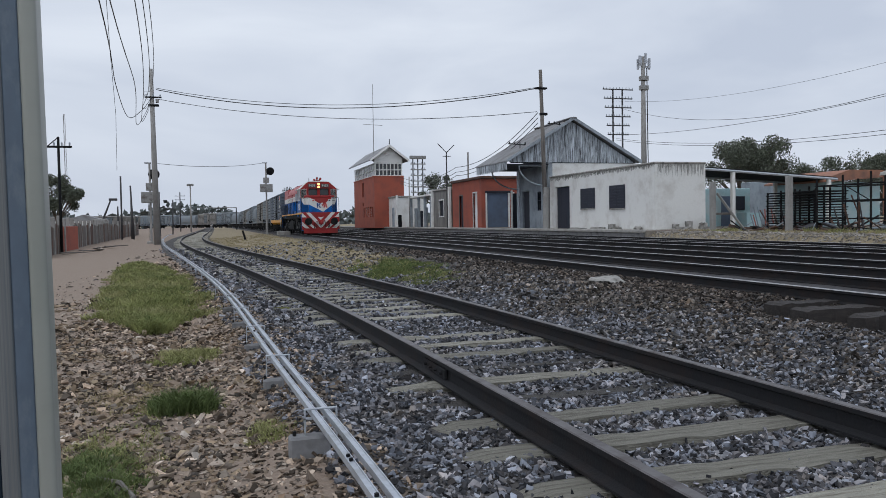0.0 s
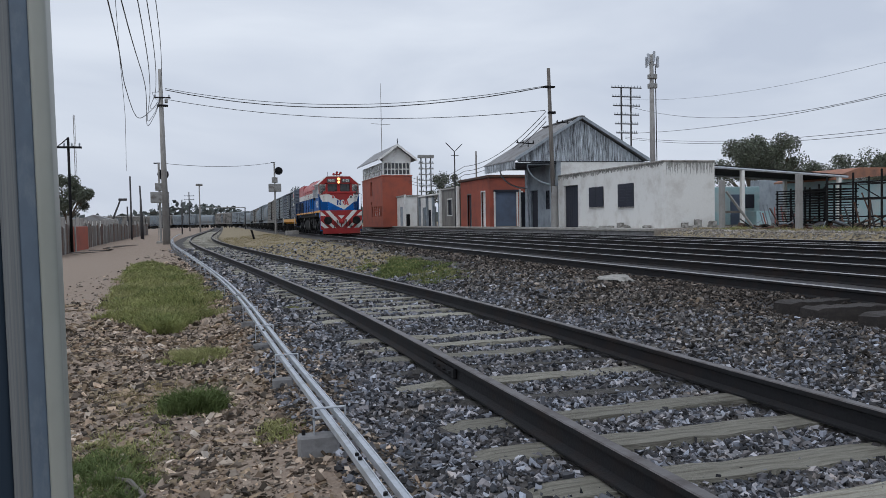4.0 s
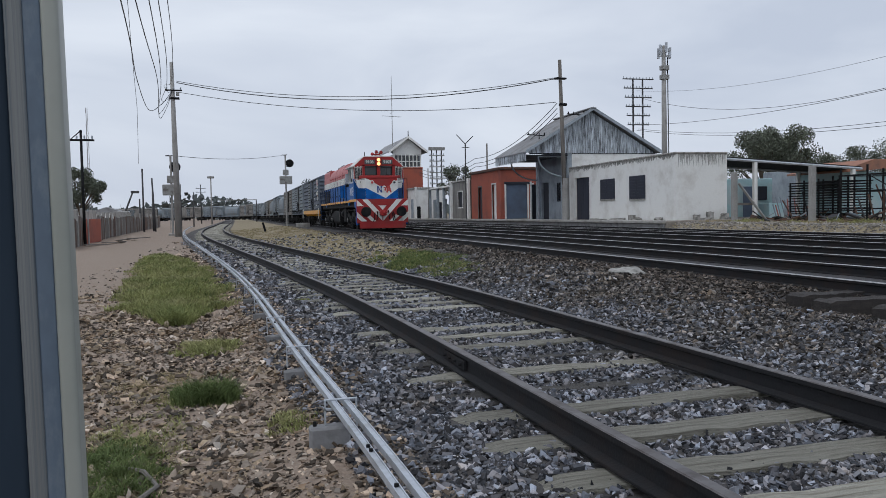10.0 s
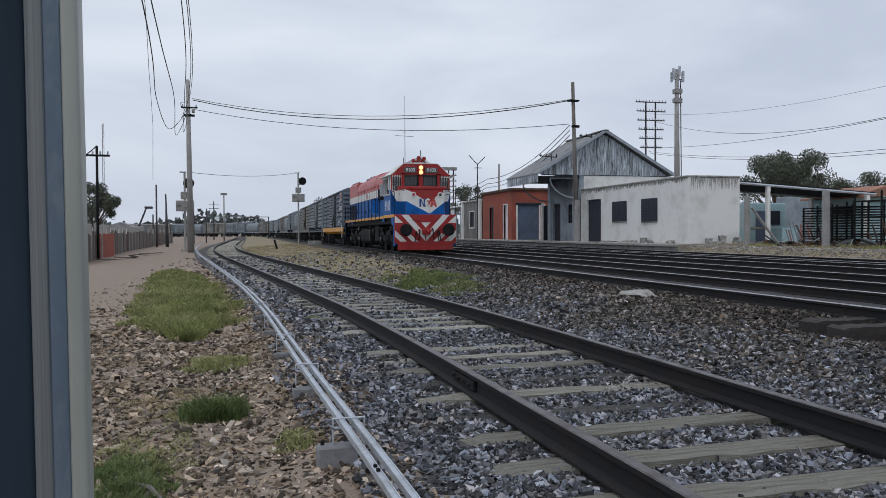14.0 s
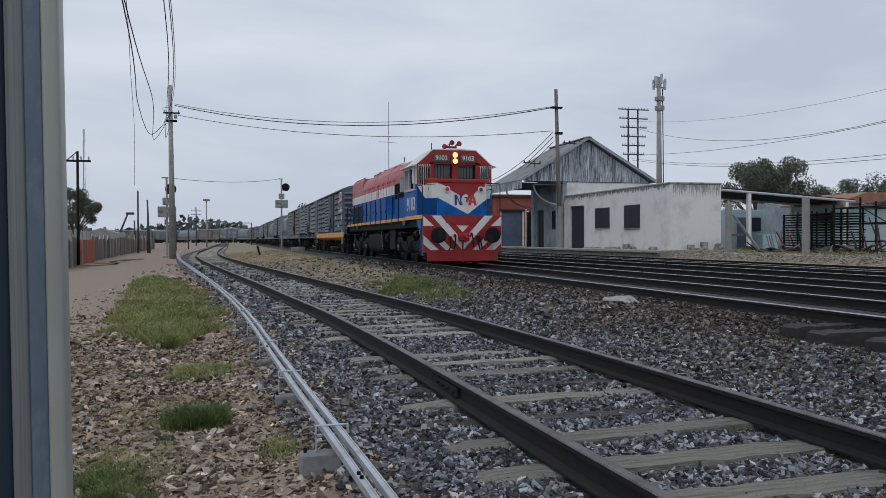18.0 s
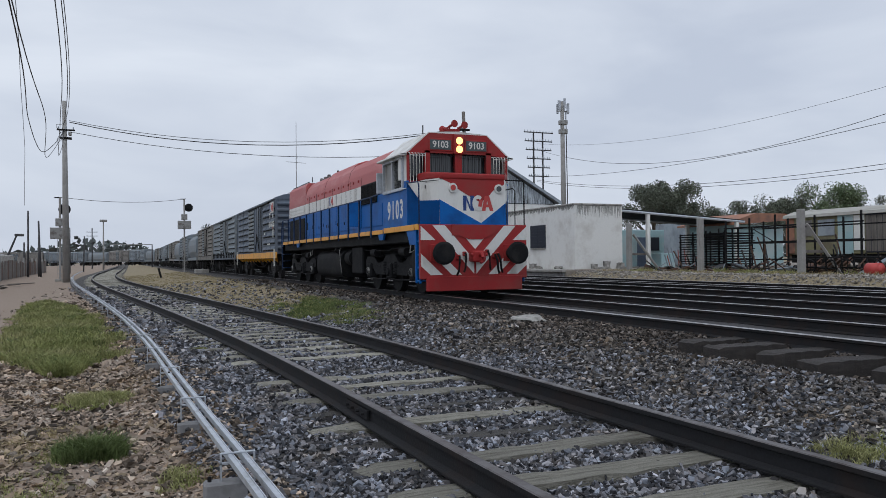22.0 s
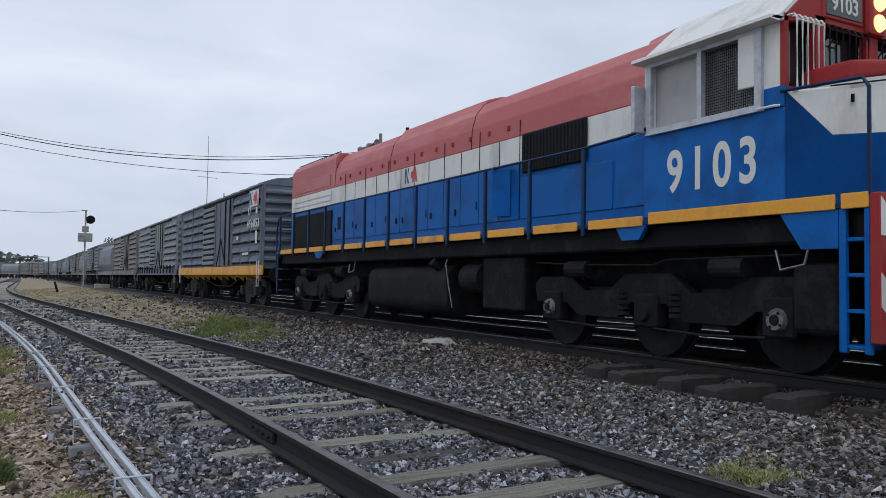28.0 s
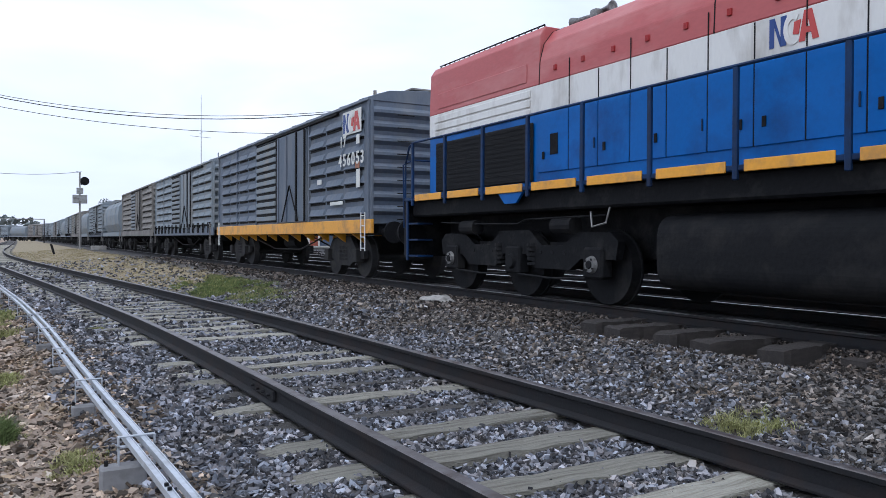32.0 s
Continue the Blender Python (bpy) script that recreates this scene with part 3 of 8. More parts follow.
# loose stones
def stone_cloud(name, label, material, spots, seed, flat=1.0, tip=.6):
    """Low, angular stones joined in one mesh. spots: x, y, size."""
    rng = np.random.default_rng(seed)
    cube = np.array([(x, y, z) for z in (-1, 1) for x, y in ((-1, -1), (1, -1), (1, 1), (-1, 1))]) * .78
    tri = np.array([(0, 2, 1), (0, 3, 2), (4, 5, 6), (4, 6, 7), (0, 1, 5), (0, 5, 4), (1, 2, 6), (1, 6, 5), (2, 3, 7), (2, 7, 6), (3, 0, 4), (3, 4, 7)])
    n = len(spots)
    pos = np.array([(x, y, ground_z(x, y)) for x, y, s in spots])
    size = np.array([s for x, y, s in spots])
    pts = cube[None] * rng.uniform(0.62, 1.2, (n, 8, 1)) * rng.uniform(.6, 1.2, (n, 8, 3)) + rng.normal(0, .10, (n, 8, 3))
    pts *= np.stack([rng.uniform(.8, 1.75, n), rng.uniform(.55, 1.1, n), rng.uniform(.28, .75, n) * flat], 1)[:, None]
    a, b, c = rng.uniform(0, 2 * np.pi, n), rng.normal(0, tip, n), rng.normal(0, tip, n)

    def turn(p, i, j, k):
        q = p.copy()
        ck, sk = np.cos(k)[:, None], np.sin(k)[:, None]
        q[..., i], q[..., j] = p[..., i] * ck - p[..., j] * sk, p[..., i] * sk + p[..., j] * ck
        return q
    pts = turn(turn(turn(pts, 0, 2, b), 1, 2, c), 0, 1, a)
    lift = size * rng.uniform(.05, .5, n)
    pts = pts * size[:, None, None] + pos[:, None] + np.array([0, 0, 1])[None, None] * lift[:, None, None]
    co = pts.reshape(-1, 3)
    idx = (tri[None] + (np.arange(n) * 8)[:, None, None]).reshape(-1, 3)
    me = bpy.data.meshes.new(name)
    me.vertices.add(len(co))
    me.vertices.foreach_set("co", co.ravel().astype(np.float32))
    me.loops.add(idx.size)
    me.loops.foreach_set("vertex_index", idx.ravel().astype(np.int32))
    me.polygons.add(len(idx))
    me.polygons.foreach_set("loop_start", np.arange(0, idx.size, 3, dtype=np.int32))
    me.polygons.foreach_set("loop_total", np.full(len(idx), 3, dtype=np.int32))
    me.update(calc_edges=True)
    me.shade_flat()
    me.materials.append(M[material])
    return tagged(new(name, me), label, "gravel", kind="stuff")


def ballast():
    rng = np.random.default_rng(5)
    spots, brown, oily, mud = [], [], [], []
    for y0, y1, dens, size in ((1.3, 6, 1600, .0205), (6, 10, 1000, .0235), (10, 16, 500, .029), (16, 26, 170, .039), (26, 45, 40, .053)):
        n = int((y1 - y0) * 10.5 * dens)
        for x, y, r in zip(rng.uniform(-3.2, 7.3, n), rng.uniform(y0, y1, n), rng.random(n)):
            if y < 4 and (x < -1.3 or x > 1.5 + y * 1.35):
                continue
            c = siding_at(y)
            if abs(abs(x - c) - .873) < .075 or 6.93 < x < 7.12:
                continue
            k = round((y - 3.40) / .615)
            if abs(x - c) < 1.36 and abs(y - 3.40 - k * .615) < .095 and r < .90:
                continue
            s = size * (0.5 + 0.9 * rng.random() ** 1.8)
            edge = c - 2.05 + .35 * lump(x, y, 1.1)
            if x < edge - .2:
                keep = (0.95 * smooth(-2.6, -.7, x) + .08) * (.9 + 1.2 * max(-.35, lump(x + 7, y, .9)))
                if rng.random() < keep:
                    brown.append((x, y, s * (rng.uniform(.35, .9) if rng.random() < .85 else 1.35)))
            elif x < edge + .35:
                (brown if rng.random() < .5 else spots).append((x, y, s))
            elif y > 17 and x > c + 1.4 and x < 5.6 and rng.random() < .75:
                continue
            elif x > 5.0 and rng.random() < .95 * smooth(5.0, 6.2, x + .5 * lump(x, y, .9)):
                oily.append((x, y, s))
            elif x > 3.9 and rng.random() < .25 + .55 * smooth(4.0, 5.2, x) + .5 * lump(x, y, .8):
                mud.append((x, y, s))
            else:
                spots.append((x, y, s))
    stone_cloud("ballast_stones", "grey crushed stone ballast under the track", "stone", spots, 1)
    stone_cloud("muddy_ballast", "brown-grey muddy ballast between the tracks", "stone_mud", mud, 8)
    stone_cloud("grimy_ballast", "dark oily ballast along the main track", "stone_oily", oily, 3)
    stone_cloud("earth_stones", "brown and pale stones strewn on trodden earth", "stone_brown", brown, 2, .7, .5)
    chips = []
    for x, y, r in zip(rng.uniform(-2.6, .5, 16000), rng.uniform(2.6, 14, 16000), rng.random(16000)):
        if x < siding_at(y) - 2.0 and lump(x, y + 3, 1.3) + .35 * lump(x, y, 4.1) > -.12 + .3 * smooth(8, 13, y):
            chips.append((x, y, (.008 + .018 * r ** 2) * (1 + .05 * y)))
    stone_cloud("leaf_litter", "dry tan leaves and chips scattered on stony earth", "litter", chips, 7, .22, .4)
    edge = [(x, y, .018 + .038 * r ** 2) for x, y, r in zip(18.1 + 3.0 * rng.random(24000) ** .8, rng.uniform(6, 46, 24000), rng.random(24000)) if y < 30.9 or x < 18.62]
    stone_cloud("yard_gravel", "pale gravel along the edge of the yard", "stone_pale", edge, 4)


ballast()


def grass_patch(label, material, spots, height, seed, per=26, spread=.09, lean=.7):
    """Fine bent blades of grass, many to a tuft, in one mesh."""
    rng = np.random.default_rng(seed)
    pos = np.array([(x, y, ground_z(x, y) - .012) for x, y, k in spots for _ in (0,)])
    k = np.repeat(np.array([q[2] for q in spots]), per)
    base = np.repeat(pos, per, axis=0)
    n = len(k)
    a, r = rng.uniform(0, 2 * np.pi, n), spread * rng.random(n) ** .6 * k ** .5
    base[:, 0] += r * np.cos(a)
    base[:, 1] += r * np.sin(a)
    h = height * k * rng.uniform(.35, 1.1, n)
    b, ln = rng.uniform(0, 2 * np.pi, n), lean * h * rng.uniform(.2, 1.3, n)
    w = .0014 + .0014 * rng.random(n) + .00016 * base[:, 1]
    side = np.stack([np.cos(a) * w, np.sin(a) * w, 0 * w], 1)
    way = np.stack([np.cos(b) * ln, np.sin(b) * ln, 0 * ln], 1)
    up = np.stack([0 * h, 0 * h, h], 1)
    mid, tip = base + .3 * way + .6 * up, base + way + up * rng.uniform(.75, 1, n)[:, None]
    verts = np.stack([base - side, base + side, mid + side * .8, mid - side * .8, tip], 1).reshape(-1, 3)
    faces = []
    for i in range(0, 5 * n, 5):
        faces += [(i, i + 1, i + 2, i + 3), (i + 3, i + 2, i + 4)]
    return tagged(mesh_part("grass_patch", verts.tolist(), faces, material), label, "grass", kind="stuff")


def in_blob(rng, n, cx, cy, rx, ry, k0=.6):
    out = []
    while len(out) < n:
        x, y = rng.uniform(-1, 1, 2)
        d = x * x + y * y
        if d < 1 and rng.random() < 1.15 - d * .8 and lump(cx + x * rx, cy + y * ry, 1.3) > -.35:
            out.append((cx + x * rx, cy + y * ry, k0 + .6 * rng.random() * (1 - d)))
    return out


gr = np.random.default_rng(11)
big, lush = [], []
while len(big) < 2300:
    y = 9.9 + 18 * gr.random() ** 1.3
    mid = rods_at(y) - 0.98 - .018 * (y - 10)
    half = .78 * smooth(9.7, 12.2, y) * (1 - .35 * smooth(18, 28, y))
    q = gr.uniform(-1.25, 1.1)
    x = mid + q * (half + .08)
    thick = 1.1 - abs(q) ** 2.2 + .9 * lump(x, y, 1.1) + .4 * lump(x, y, 3.1) - .25 * smooth(20, 28, y)
    if thick > gr.random() * .9:
        big.append((x, y, (.35 + .55 * gr.random()) * (.55 + .6 * min(1, max(0, thick)))))
        if gr.random() < .16:
            lush.append(big[-1])
grass_patch("long patch of yellow-green grass growing beside the rodding", "grass", big, .21, 3, 38, .15, .95)
grass_patch("fresh green shoots in the grass beside the rodding", "grass_green", lush, .23, 31, 40, .12, .8)
grass_patch("green grass tuft on trodden earth", "grass_green", in_blob(gr, 60, -.24, 5.75, .21, .24), .19, 4, 90, .07, .8)
grass_patch("dry yellow fringe round a grass tuft", "grass", in_blob(gr, 50, -.27, 5.85, .34, .45), .06, 41, 40, .08, 1.2)
grass_patch("yellowish grass tuft on trodden earth", "grass", in_blob(gr, 80, -.30, 8.0, .34, .45), .115, 5, 50, .08, .9)
grass_patch("grass growing at the foot of the post", "grass_green", in_blob(gr, 110, -.64, 4.1, .26, .75), .10, 6, 60, .07, 1.0)
grass_patch("yellow grass among stones by the post", "grass", in_blob(gr, 80, -.60, 4.6, .34, .9), .07, 61, 40, .08, 1.0)
grass_patch("thin yellow weeds in stony earth", "grass_dry", in_blob(gr, 90, -.62, 6.3, .42, .8), .05, 7, 36, .09, 1.2)
grass_patch("small weeds beside the rod stand", "grass", in_blob(gr, 26, .30, 4.75, .14, .25), .07, 8, 40, .06, 1.0)
strip = [q for q in in_blob(gr, 900, 4.3, 18.6, .95, 4.6) if lump(q[0], q[1], 1.2) > -.15]
grass_patch("green and dry grass strip between the tracks", "grass", strip[::2], .12, 9, 34, .13)
grass_patch("dark green grass strip between the tracks", "grass_green", strip[1::2], .15, 91, 34, .13)
dryspots = [(siding_at(y) + 1.5 + (5.4 - siding_at(y) - 1.5) * gr.random(), y, .5 + .7 * gr.random()) for y in 21 + 60 * gr.random(1300) ** 1.3]
grass_patch("dry trampled grass between the tracks", "grass_dry", dryspots, .06, 10, 26, .3, 1.2)
grass_patch("small green weeds in the ballast", "grass", in_blob(gr, 40, 4.28, 3.55, .34, .26), .12, 12, 40, .07, 1.0)
grass_patch("small weed growing through the ballast", "grass", in_blob(gr, 12, .95, 12.5, .2, .5), .09, 13, 36, .07)
grass_patch("weeds along the yard's edge", "grass_dry", [(19.6 + 1.6 * gr.random(), 8 + 22 * gr.random(), .4 + gr.random()) for _ in range(240)], .16, 14, 40, .22, 1.0)
edge_weeds = [(20.0 + 1.8 * gr.random(), 9 + 20 * gr.random(), .4 + gr.random()) for _ in range(320)]
grass_patch("green weeds along the yard's edge", "grass", [q for q in edge_weeds if lump(q[0], q[1], .6) > -.05], .20, 15, 40, .2, 1.0)


# signal rodding: two pale channels on stands
def rodding():
    t = thing("signal_rodding", "pale galvanised signal rods on short stands along the track", "signal rods", kind="structure")
    ys = [-2 + .5 * i for i in range(200)]
    prof = [(-.016, -.02), (.016, -.02), (.016, .012), (.0120, .012), (.0110, .006), (-.0110, .006), (-.0120, .012), (-.016, .012)]
    for off in (-.053, .016):
        verts, faces, n = [], [], len(prof)
        for y in ys:
            x = rods_at(y) + off
            z = .105
            verts += [(x + a, y, z + b) for a, b in prof]
        for k in range(len(ys) - 1):
            faces += [(k * n + i, k * n + (i + 1) % n, (k + 1) * n + (i + 1) % n, (k + 1) * n + i) for i in range(n)]
        mesh_part("rod", verts, faces, "galv", t)
    y, first = 4.12 - 1.79, None
    while y < 60:
        x = rods_at(y)
        bm = bmesh.new()
        x -= .017
        box(bm, x - .088, x - .080, y - .015, y + .015, -.03, .126)
        box(bm, x + .080, x + .088, y - .015, y + .015, -.03, .126)
        box(bm, x - .088, x + .088, y - .015, y + .015, .070, .078)
        tube(bm, (x - .085, y, .124), (x + .085, y, .124), .006, n=6)
        s = part("rod_stand", bm, "galv", t)
        bm = rbox(x - .17, x + .045, y - .05, y + .05, -.14, -.012, .012) if y < 5 else rbox(x - .11, x + .04, y - .045, y + .045, -.16, -.05, .012)
        part("stand_foot", bm, "stand_block", s)
        bm = bmesh.new()
        z0 = -.014 if y < 5 else -.052
        tube(bm, (x - .14 if y < 5 else x - .095, y, z0), (x - .14 if y < 5 else x - .095, y, z0 + .028), .010, n=6)
        part("anchor_bolt", bm, "black2", s)
        y += 1.79
    for yb in (3.2, 3.26, 2.75, 7.4, 11.2):
        x = rods_at(yb)
        bm = tube(bmesh.new(), (x - .052, yb, .108), (x - .052, yb, .124), .009, n=6)
        part("rod_bolt", bm, "black2", t)


rodding()

# worn timber ends beside the main track
for k, (x, y, a) in enumerate(((6.62, 7.45, 4), (6.52, 6.85, -5), (6.60, 6.2, 2), (6.5, 5.5, -4), (6.62, 4.85, 5))):
    me = sleeper_mesh(1.0, .29, .24, 20 + k)
    me.materials.append(M["sleeper_dark"])
    o = new("timber_sleeper", me)
    o.matrix_basis = pose(x, y, .115, 0, 0, a)
    tagged(o, "dark worn timber sleeper end at the edge of the main track", "timber", "loose sleepers")

bm = bmesh.new()
bmesh.ops.create_icosphere(bm, subdivisions=3, radius=1)
for v in bm.verts:
    v.co *= 1 + .3 * noise.noise(v.co * 1.7)
    v.co = Vector((v.co.x * .27, v.co.y * .33, max(v.co.z, -.2) * .09))
o = part("rubble_mound", bm, "damp", None, smooth=False)
o.matrix_basis = pose(6.05, 11.2, ground_z(6.05, 11.2) + .02)
tagged(o, "pale lump of old concrete lying in the ballast", "rubble")

# fence post close to the camera
def near_post():
    t = thing("fence_post", "greenish-grey painted steel post with a dark blue face", "post", pose(-.117, .49, 1.11, 0, -.6, 8))
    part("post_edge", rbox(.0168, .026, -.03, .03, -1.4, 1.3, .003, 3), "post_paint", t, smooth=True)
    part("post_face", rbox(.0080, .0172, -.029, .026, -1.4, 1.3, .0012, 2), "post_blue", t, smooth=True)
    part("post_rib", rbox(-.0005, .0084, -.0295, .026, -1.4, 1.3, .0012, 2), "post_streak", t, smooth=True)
    # darkest band, then a lighter one: shading of the rounded face as colour
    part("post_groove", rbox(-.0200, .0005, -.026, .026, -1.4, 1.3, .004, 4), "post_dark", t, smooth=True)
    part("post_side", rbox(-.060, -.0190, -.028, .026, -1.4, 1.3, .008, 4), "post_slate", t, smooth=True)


near_post()


# ---- the train ----
def wheel(parent, y, r=.50, material="black2"):
    w = part("wheelset", bmesh.new(), material, parent)
    bm = bmesh.new()
    for sx in (-1, 1):
        tube(bm, (sx * .82, y, r), (sx * .95, y, r), r, r * .97, 28)
        tube(bm, (sx * .79, y, r), (sx * .82, y, r), r + .03, n=28)
    tube(bm, (-.8, y, r), (.8, y, r), .09, n=10)
    bm.to_mesh(w.data)
    bm.free()
    return w


def loco():
    t = thing("locomotive", "red, white and blue diesel freight locomotive with lit headlamps", "locomotive")
    # running frame, pilot plate and its stripes
    part("underframe", rbox(-1.30, 1.30, .12, 17.85, 1.30, 1.60, .03), "black", t)
    part("deck_plate", rbox(-1.43, 1.43, .10, 17.95, 1.595, 1.655, .01), "blue_dark", t)
    pilot = part("pilot_plate", rbox(-1.43, 1.43, 0, .10, .40, 1.72, .012), "red", t, "red front plate with white diagonal stripes")
    part("plough_plate", rbox(-1.28, 1.28, -.03, .06, .11, .46, .012), "red", t)

    def stripe(pts):
        part("stripe", prism(bmesh.new(), pts, -.006, .001, "y"), "white", pilot, "white warning stripe")
    for sgn in (-1, 1):
        for pts in ([(1.42, 1.68), (1.42, 1.34), (1.04, 1.34)], [(1.12, 1.70), (.80, 1.70), (.03, .86), (.03, .52)],
                    [(1.42, 1.02), (1.42, .72), (1.17, .50), (.86, .50)], [(1.00, .86), (.62, .50), (.36, .50), (.86, .98)]):
            pts = [(sgn * x, z) for x, z in pts]
            stripe(pts if sgn > 0 else pts[::-1])
    stripe([(-.24, 1.38), (0, 1.12), (.24, 1.38)])
    bm = bmesh.new()
    prism(bm, [(-.62, 1.72), (-.62, 1.45), (-.40, 1.45), (-.18, 1.36), (.18, 1.36), (.40, 1.45), (.62, 1.60), (.62, 1.72)], -.02, .02, "y")
    part("anticlimber", bm, "red", t)
    for x in (-.98, .98):
        b = part("buffer", tube(bmesh.new(), (x, .02, 1.02), (x, -.36, 1.02), .155, .145, 18), "black", t)
        bm = tube(bmesh.new(), (x, -.36, 1.02), (x, -.42, 1.02), .275, .275, 26)
        tube(bm, (x, -.42, 1.02), (x, -.445, 1.02), .275, .22, 26)
        part("buffer_head", bm, "black2", b, smooth=False)
        part("buffer_base", rbox(x - .21, x + .21, -.03, .01, .82, 1.24, .01), "red", b)
    c = part("coupler", rbox(-.17, .17, -.30, .02, .80, 1.08, .04), "red", t, "red screw coupling hook")
    bm = bmesh.new()
    pipe(bm, [(0, -.25, .95), (0, -.40, 1.0), (0, -.46, .92), (0, -.42, .82), (0, -.34, .80)], .045, 8)
    tube(bm, (-.22, -.24, .98), (.22, -.24, .98), .035)
    part("hook", bm, "red", c)
    for x, z0 in ((-.30, 1.0), (.30, 1.05), (-.46, .92), (.50, .96), (.58, .98)):
        bm = pipe(bmesh.new(), [(x, -.01, z0), (x, -.12, z0 + .02), (x * 1.05, -.17, z0 - .12), (x * 1.1, -.16, z0 - .34), (x * 1.18, -.13, z0 - .44)], .026, 8)
        h = part("brake_hose", bm, "black", t)
        part("hose_valve", rbox(x - .04, x + .04, -.09, .01, z0 - .05, z0 + .06, .015), "red", h, "red valve")

    # nose: wide shoulders below, narrower red top, faceted front corners
    ZN = 2.98
    nose = part("nose", bmesh.new(), "white", t, "white nose with a red top and a blue base in a V")
    bm = bmesh.new()
    for plan, z0, z1 in (([(-1.40, .96), (-.90, .06), (.90, .06), (1.40, .96)], 1.655, 2.80), ([(-1.12, .97), (-1.12, .46), (-.89, .125), (.89, .125), (1.12, .46), (1.12, .97)], 2.76, 2.86)):
        n = len(plan)
        lo = [bm.verts.new((x, y, z0)) for x, y in plan]
        hi = [bm.verts.new((x, y + (.05 if y < .08 else 0), z1)) for x, y in plan]
        for i in range(n):
            bm.faces.new((lo[i], lo[(i + 1) % n], hi[(i + 1) % n], hi[i]))
        bm.faces.new(lo[::-1])
        bm.faces.new(hi)
    bevel(bm, .02, 2)
    bm.to_mesh(nose.data)
    bm.free()
    fy = lambda z: .06 + .05 * (z - 1.655) / (ZN - 1.795)

    def panel(name, pts, material, k=.006):
        bm = bmesh.new()
        v0 = [bm.verts.new((x, fy(z) - k, z)) for x, z in pts]
        v1 = [bm.verts.new((x, fy(z) + .03, z)) for x, z in pts]
        n = len(pts)
        bm.faces.new(v0)
        bm.faces.new(v1[::-1])
        for i in range(n):
            bm.faces.new((v0[i], v1[i], v1[(i + 1) % n], v0[(i + 1) % n]))
        bmesh.ops.recalc_face_normals(bm, faces=list(bm.faces))
        part(name, bm, material, nose)
    panel("red_panel", [(-.86, 2.858), (-.62, 2.745), (-.34, 2.56), (0, 2.37), (.20, 2.28), (.38, 2.38), (.56, 2.58), (.86, 2.73), (.86, 2.858)], "red")
    panel("blue_panel", [(-.893, 2.33), (.20, 1.76), (.893, 2.27), (.893, 1.67), (-.893, 1.67)], "blue")
    # red slab over the nose top, running up to the windscreens
    bm = bmesh.new()
    prism(bm, [(-.87, .08), (.87, .08), (1.14, .45), (1.14, .97), (-1.14, .97), (-1.14, .45)], 2.835, 3.035, "z")
    for v in bm.verts:
        if v.co.y < .2 and v.co.z > 3:
            v.co.z -= .05
    bevel(bm, .05, 3)
    part("nose_top", bm, "red", nose)
    for s in (-1, 1):
        a, b = Vector((s * .90, .06, 0)), Vector((s * 1.40, .96, 0))
        nrm = Vector((s * .874, -.486, 0)) * .006

        def facet(name, pts, material):
            bm = bmesh.new()
            v = [bm.verts.new(a.lerp(b, u) + nrm + Vector((0, 0, z))) for u, z in pts]
            f = bm.faces.new(v if s > 0 else v[::-1])
            bmesh.ops.solidify(bm, geom=[f], thickness=.01)
            part(name, bm, material, nose)
        facet("blue_facet", [(.0, 1.67), (1.0, 1.67), (1.0, 2.80), (.60, 2.33), (.0, 2.31)], "blue")
        facet("facet_edge", [(.02, 2.79), (.62, 2.79), (.62, 2.805), (.02, 2.805)], "black2")
        part("marker_lamp", tube(bmesh.new(), (s * .62 + .08, .12, 2.62), (s * .62 + .08, .065, 2.62), .115, n=20), "white", nose)
        part("marker_lens", tube(bmesh.new(), (s * .62 + .08, .07, 2.62), (s * .62 + .08, .048, 2.62), .068, n=16), "logo_red" if s < 0 else "glass", nose)
        facet("nose_latch", [(.42, 2.62), (.45, 2.62), (.45, 2.70), (.42, 2.70)], "black")
    logo(nose, pose(.14, .080, 2.25), .82, .37)

    # cab
    cab = part("cab", bmesh.new(), "blue", t, "blue and white driver's cab with red front")
    bm = bmesh.new()
    box(bm, -1.41, 1.41, .962, 2.92, 1.655, 2.66)
    bevel(bm, .02)
    bm.to_mesh(cab.data)
    bm.free()
    for s in (-1, 1):
        part("blue_riser", rbox(*sorted((s * 1.35, s * 1.416)), .965, 1.24, 2.65, 2.86, .006), "blue", cab)
    # red front wall with window openings, pillars between
    ft = [(-1.40, 2.60), (1.40, 2.60), (1.40, 3.42), (.80, 4.08), (-.80, 4.08), (-1.40, 3.42)]
    bm = bmesh.new()
    for x0, x1, z0, z1 in ((-.93, .93, 2.60, 3.02), (-1.40, -.93, 2.60, 2.86), (.93, 1.40, 2.60, 2.86), (-1.40, -1.34, 2.86, 3.58), (1.34, 1.40, 2.86, 3.58), (-.93, -.78, 3.02, 3.64), (.78, .93, 3.02, 3.64), (-.10, .10, 3.02, 3.64)):
        part("front_panel", box(bmesh.new(), x0, x1, .97, 1.05, z0, z1), "red", cab)
    prism(bm, [(-1.40, 3.50), (-.90, 3.58), (.90, 3.58), (1.40, 3.50), (1.38, 3.57), (.80, 4.09), (-.80, 4.09), (-1.38, 3.57)], .97, 1.05, "y")
    part("front_wall", bm, "red", cab)
    bm = bmesh.new()
    box(bm, -1.3, 1.3, 1.12, 1.14, 2.85, 3.62)
    part("windscreen", bm, "glass", cab)
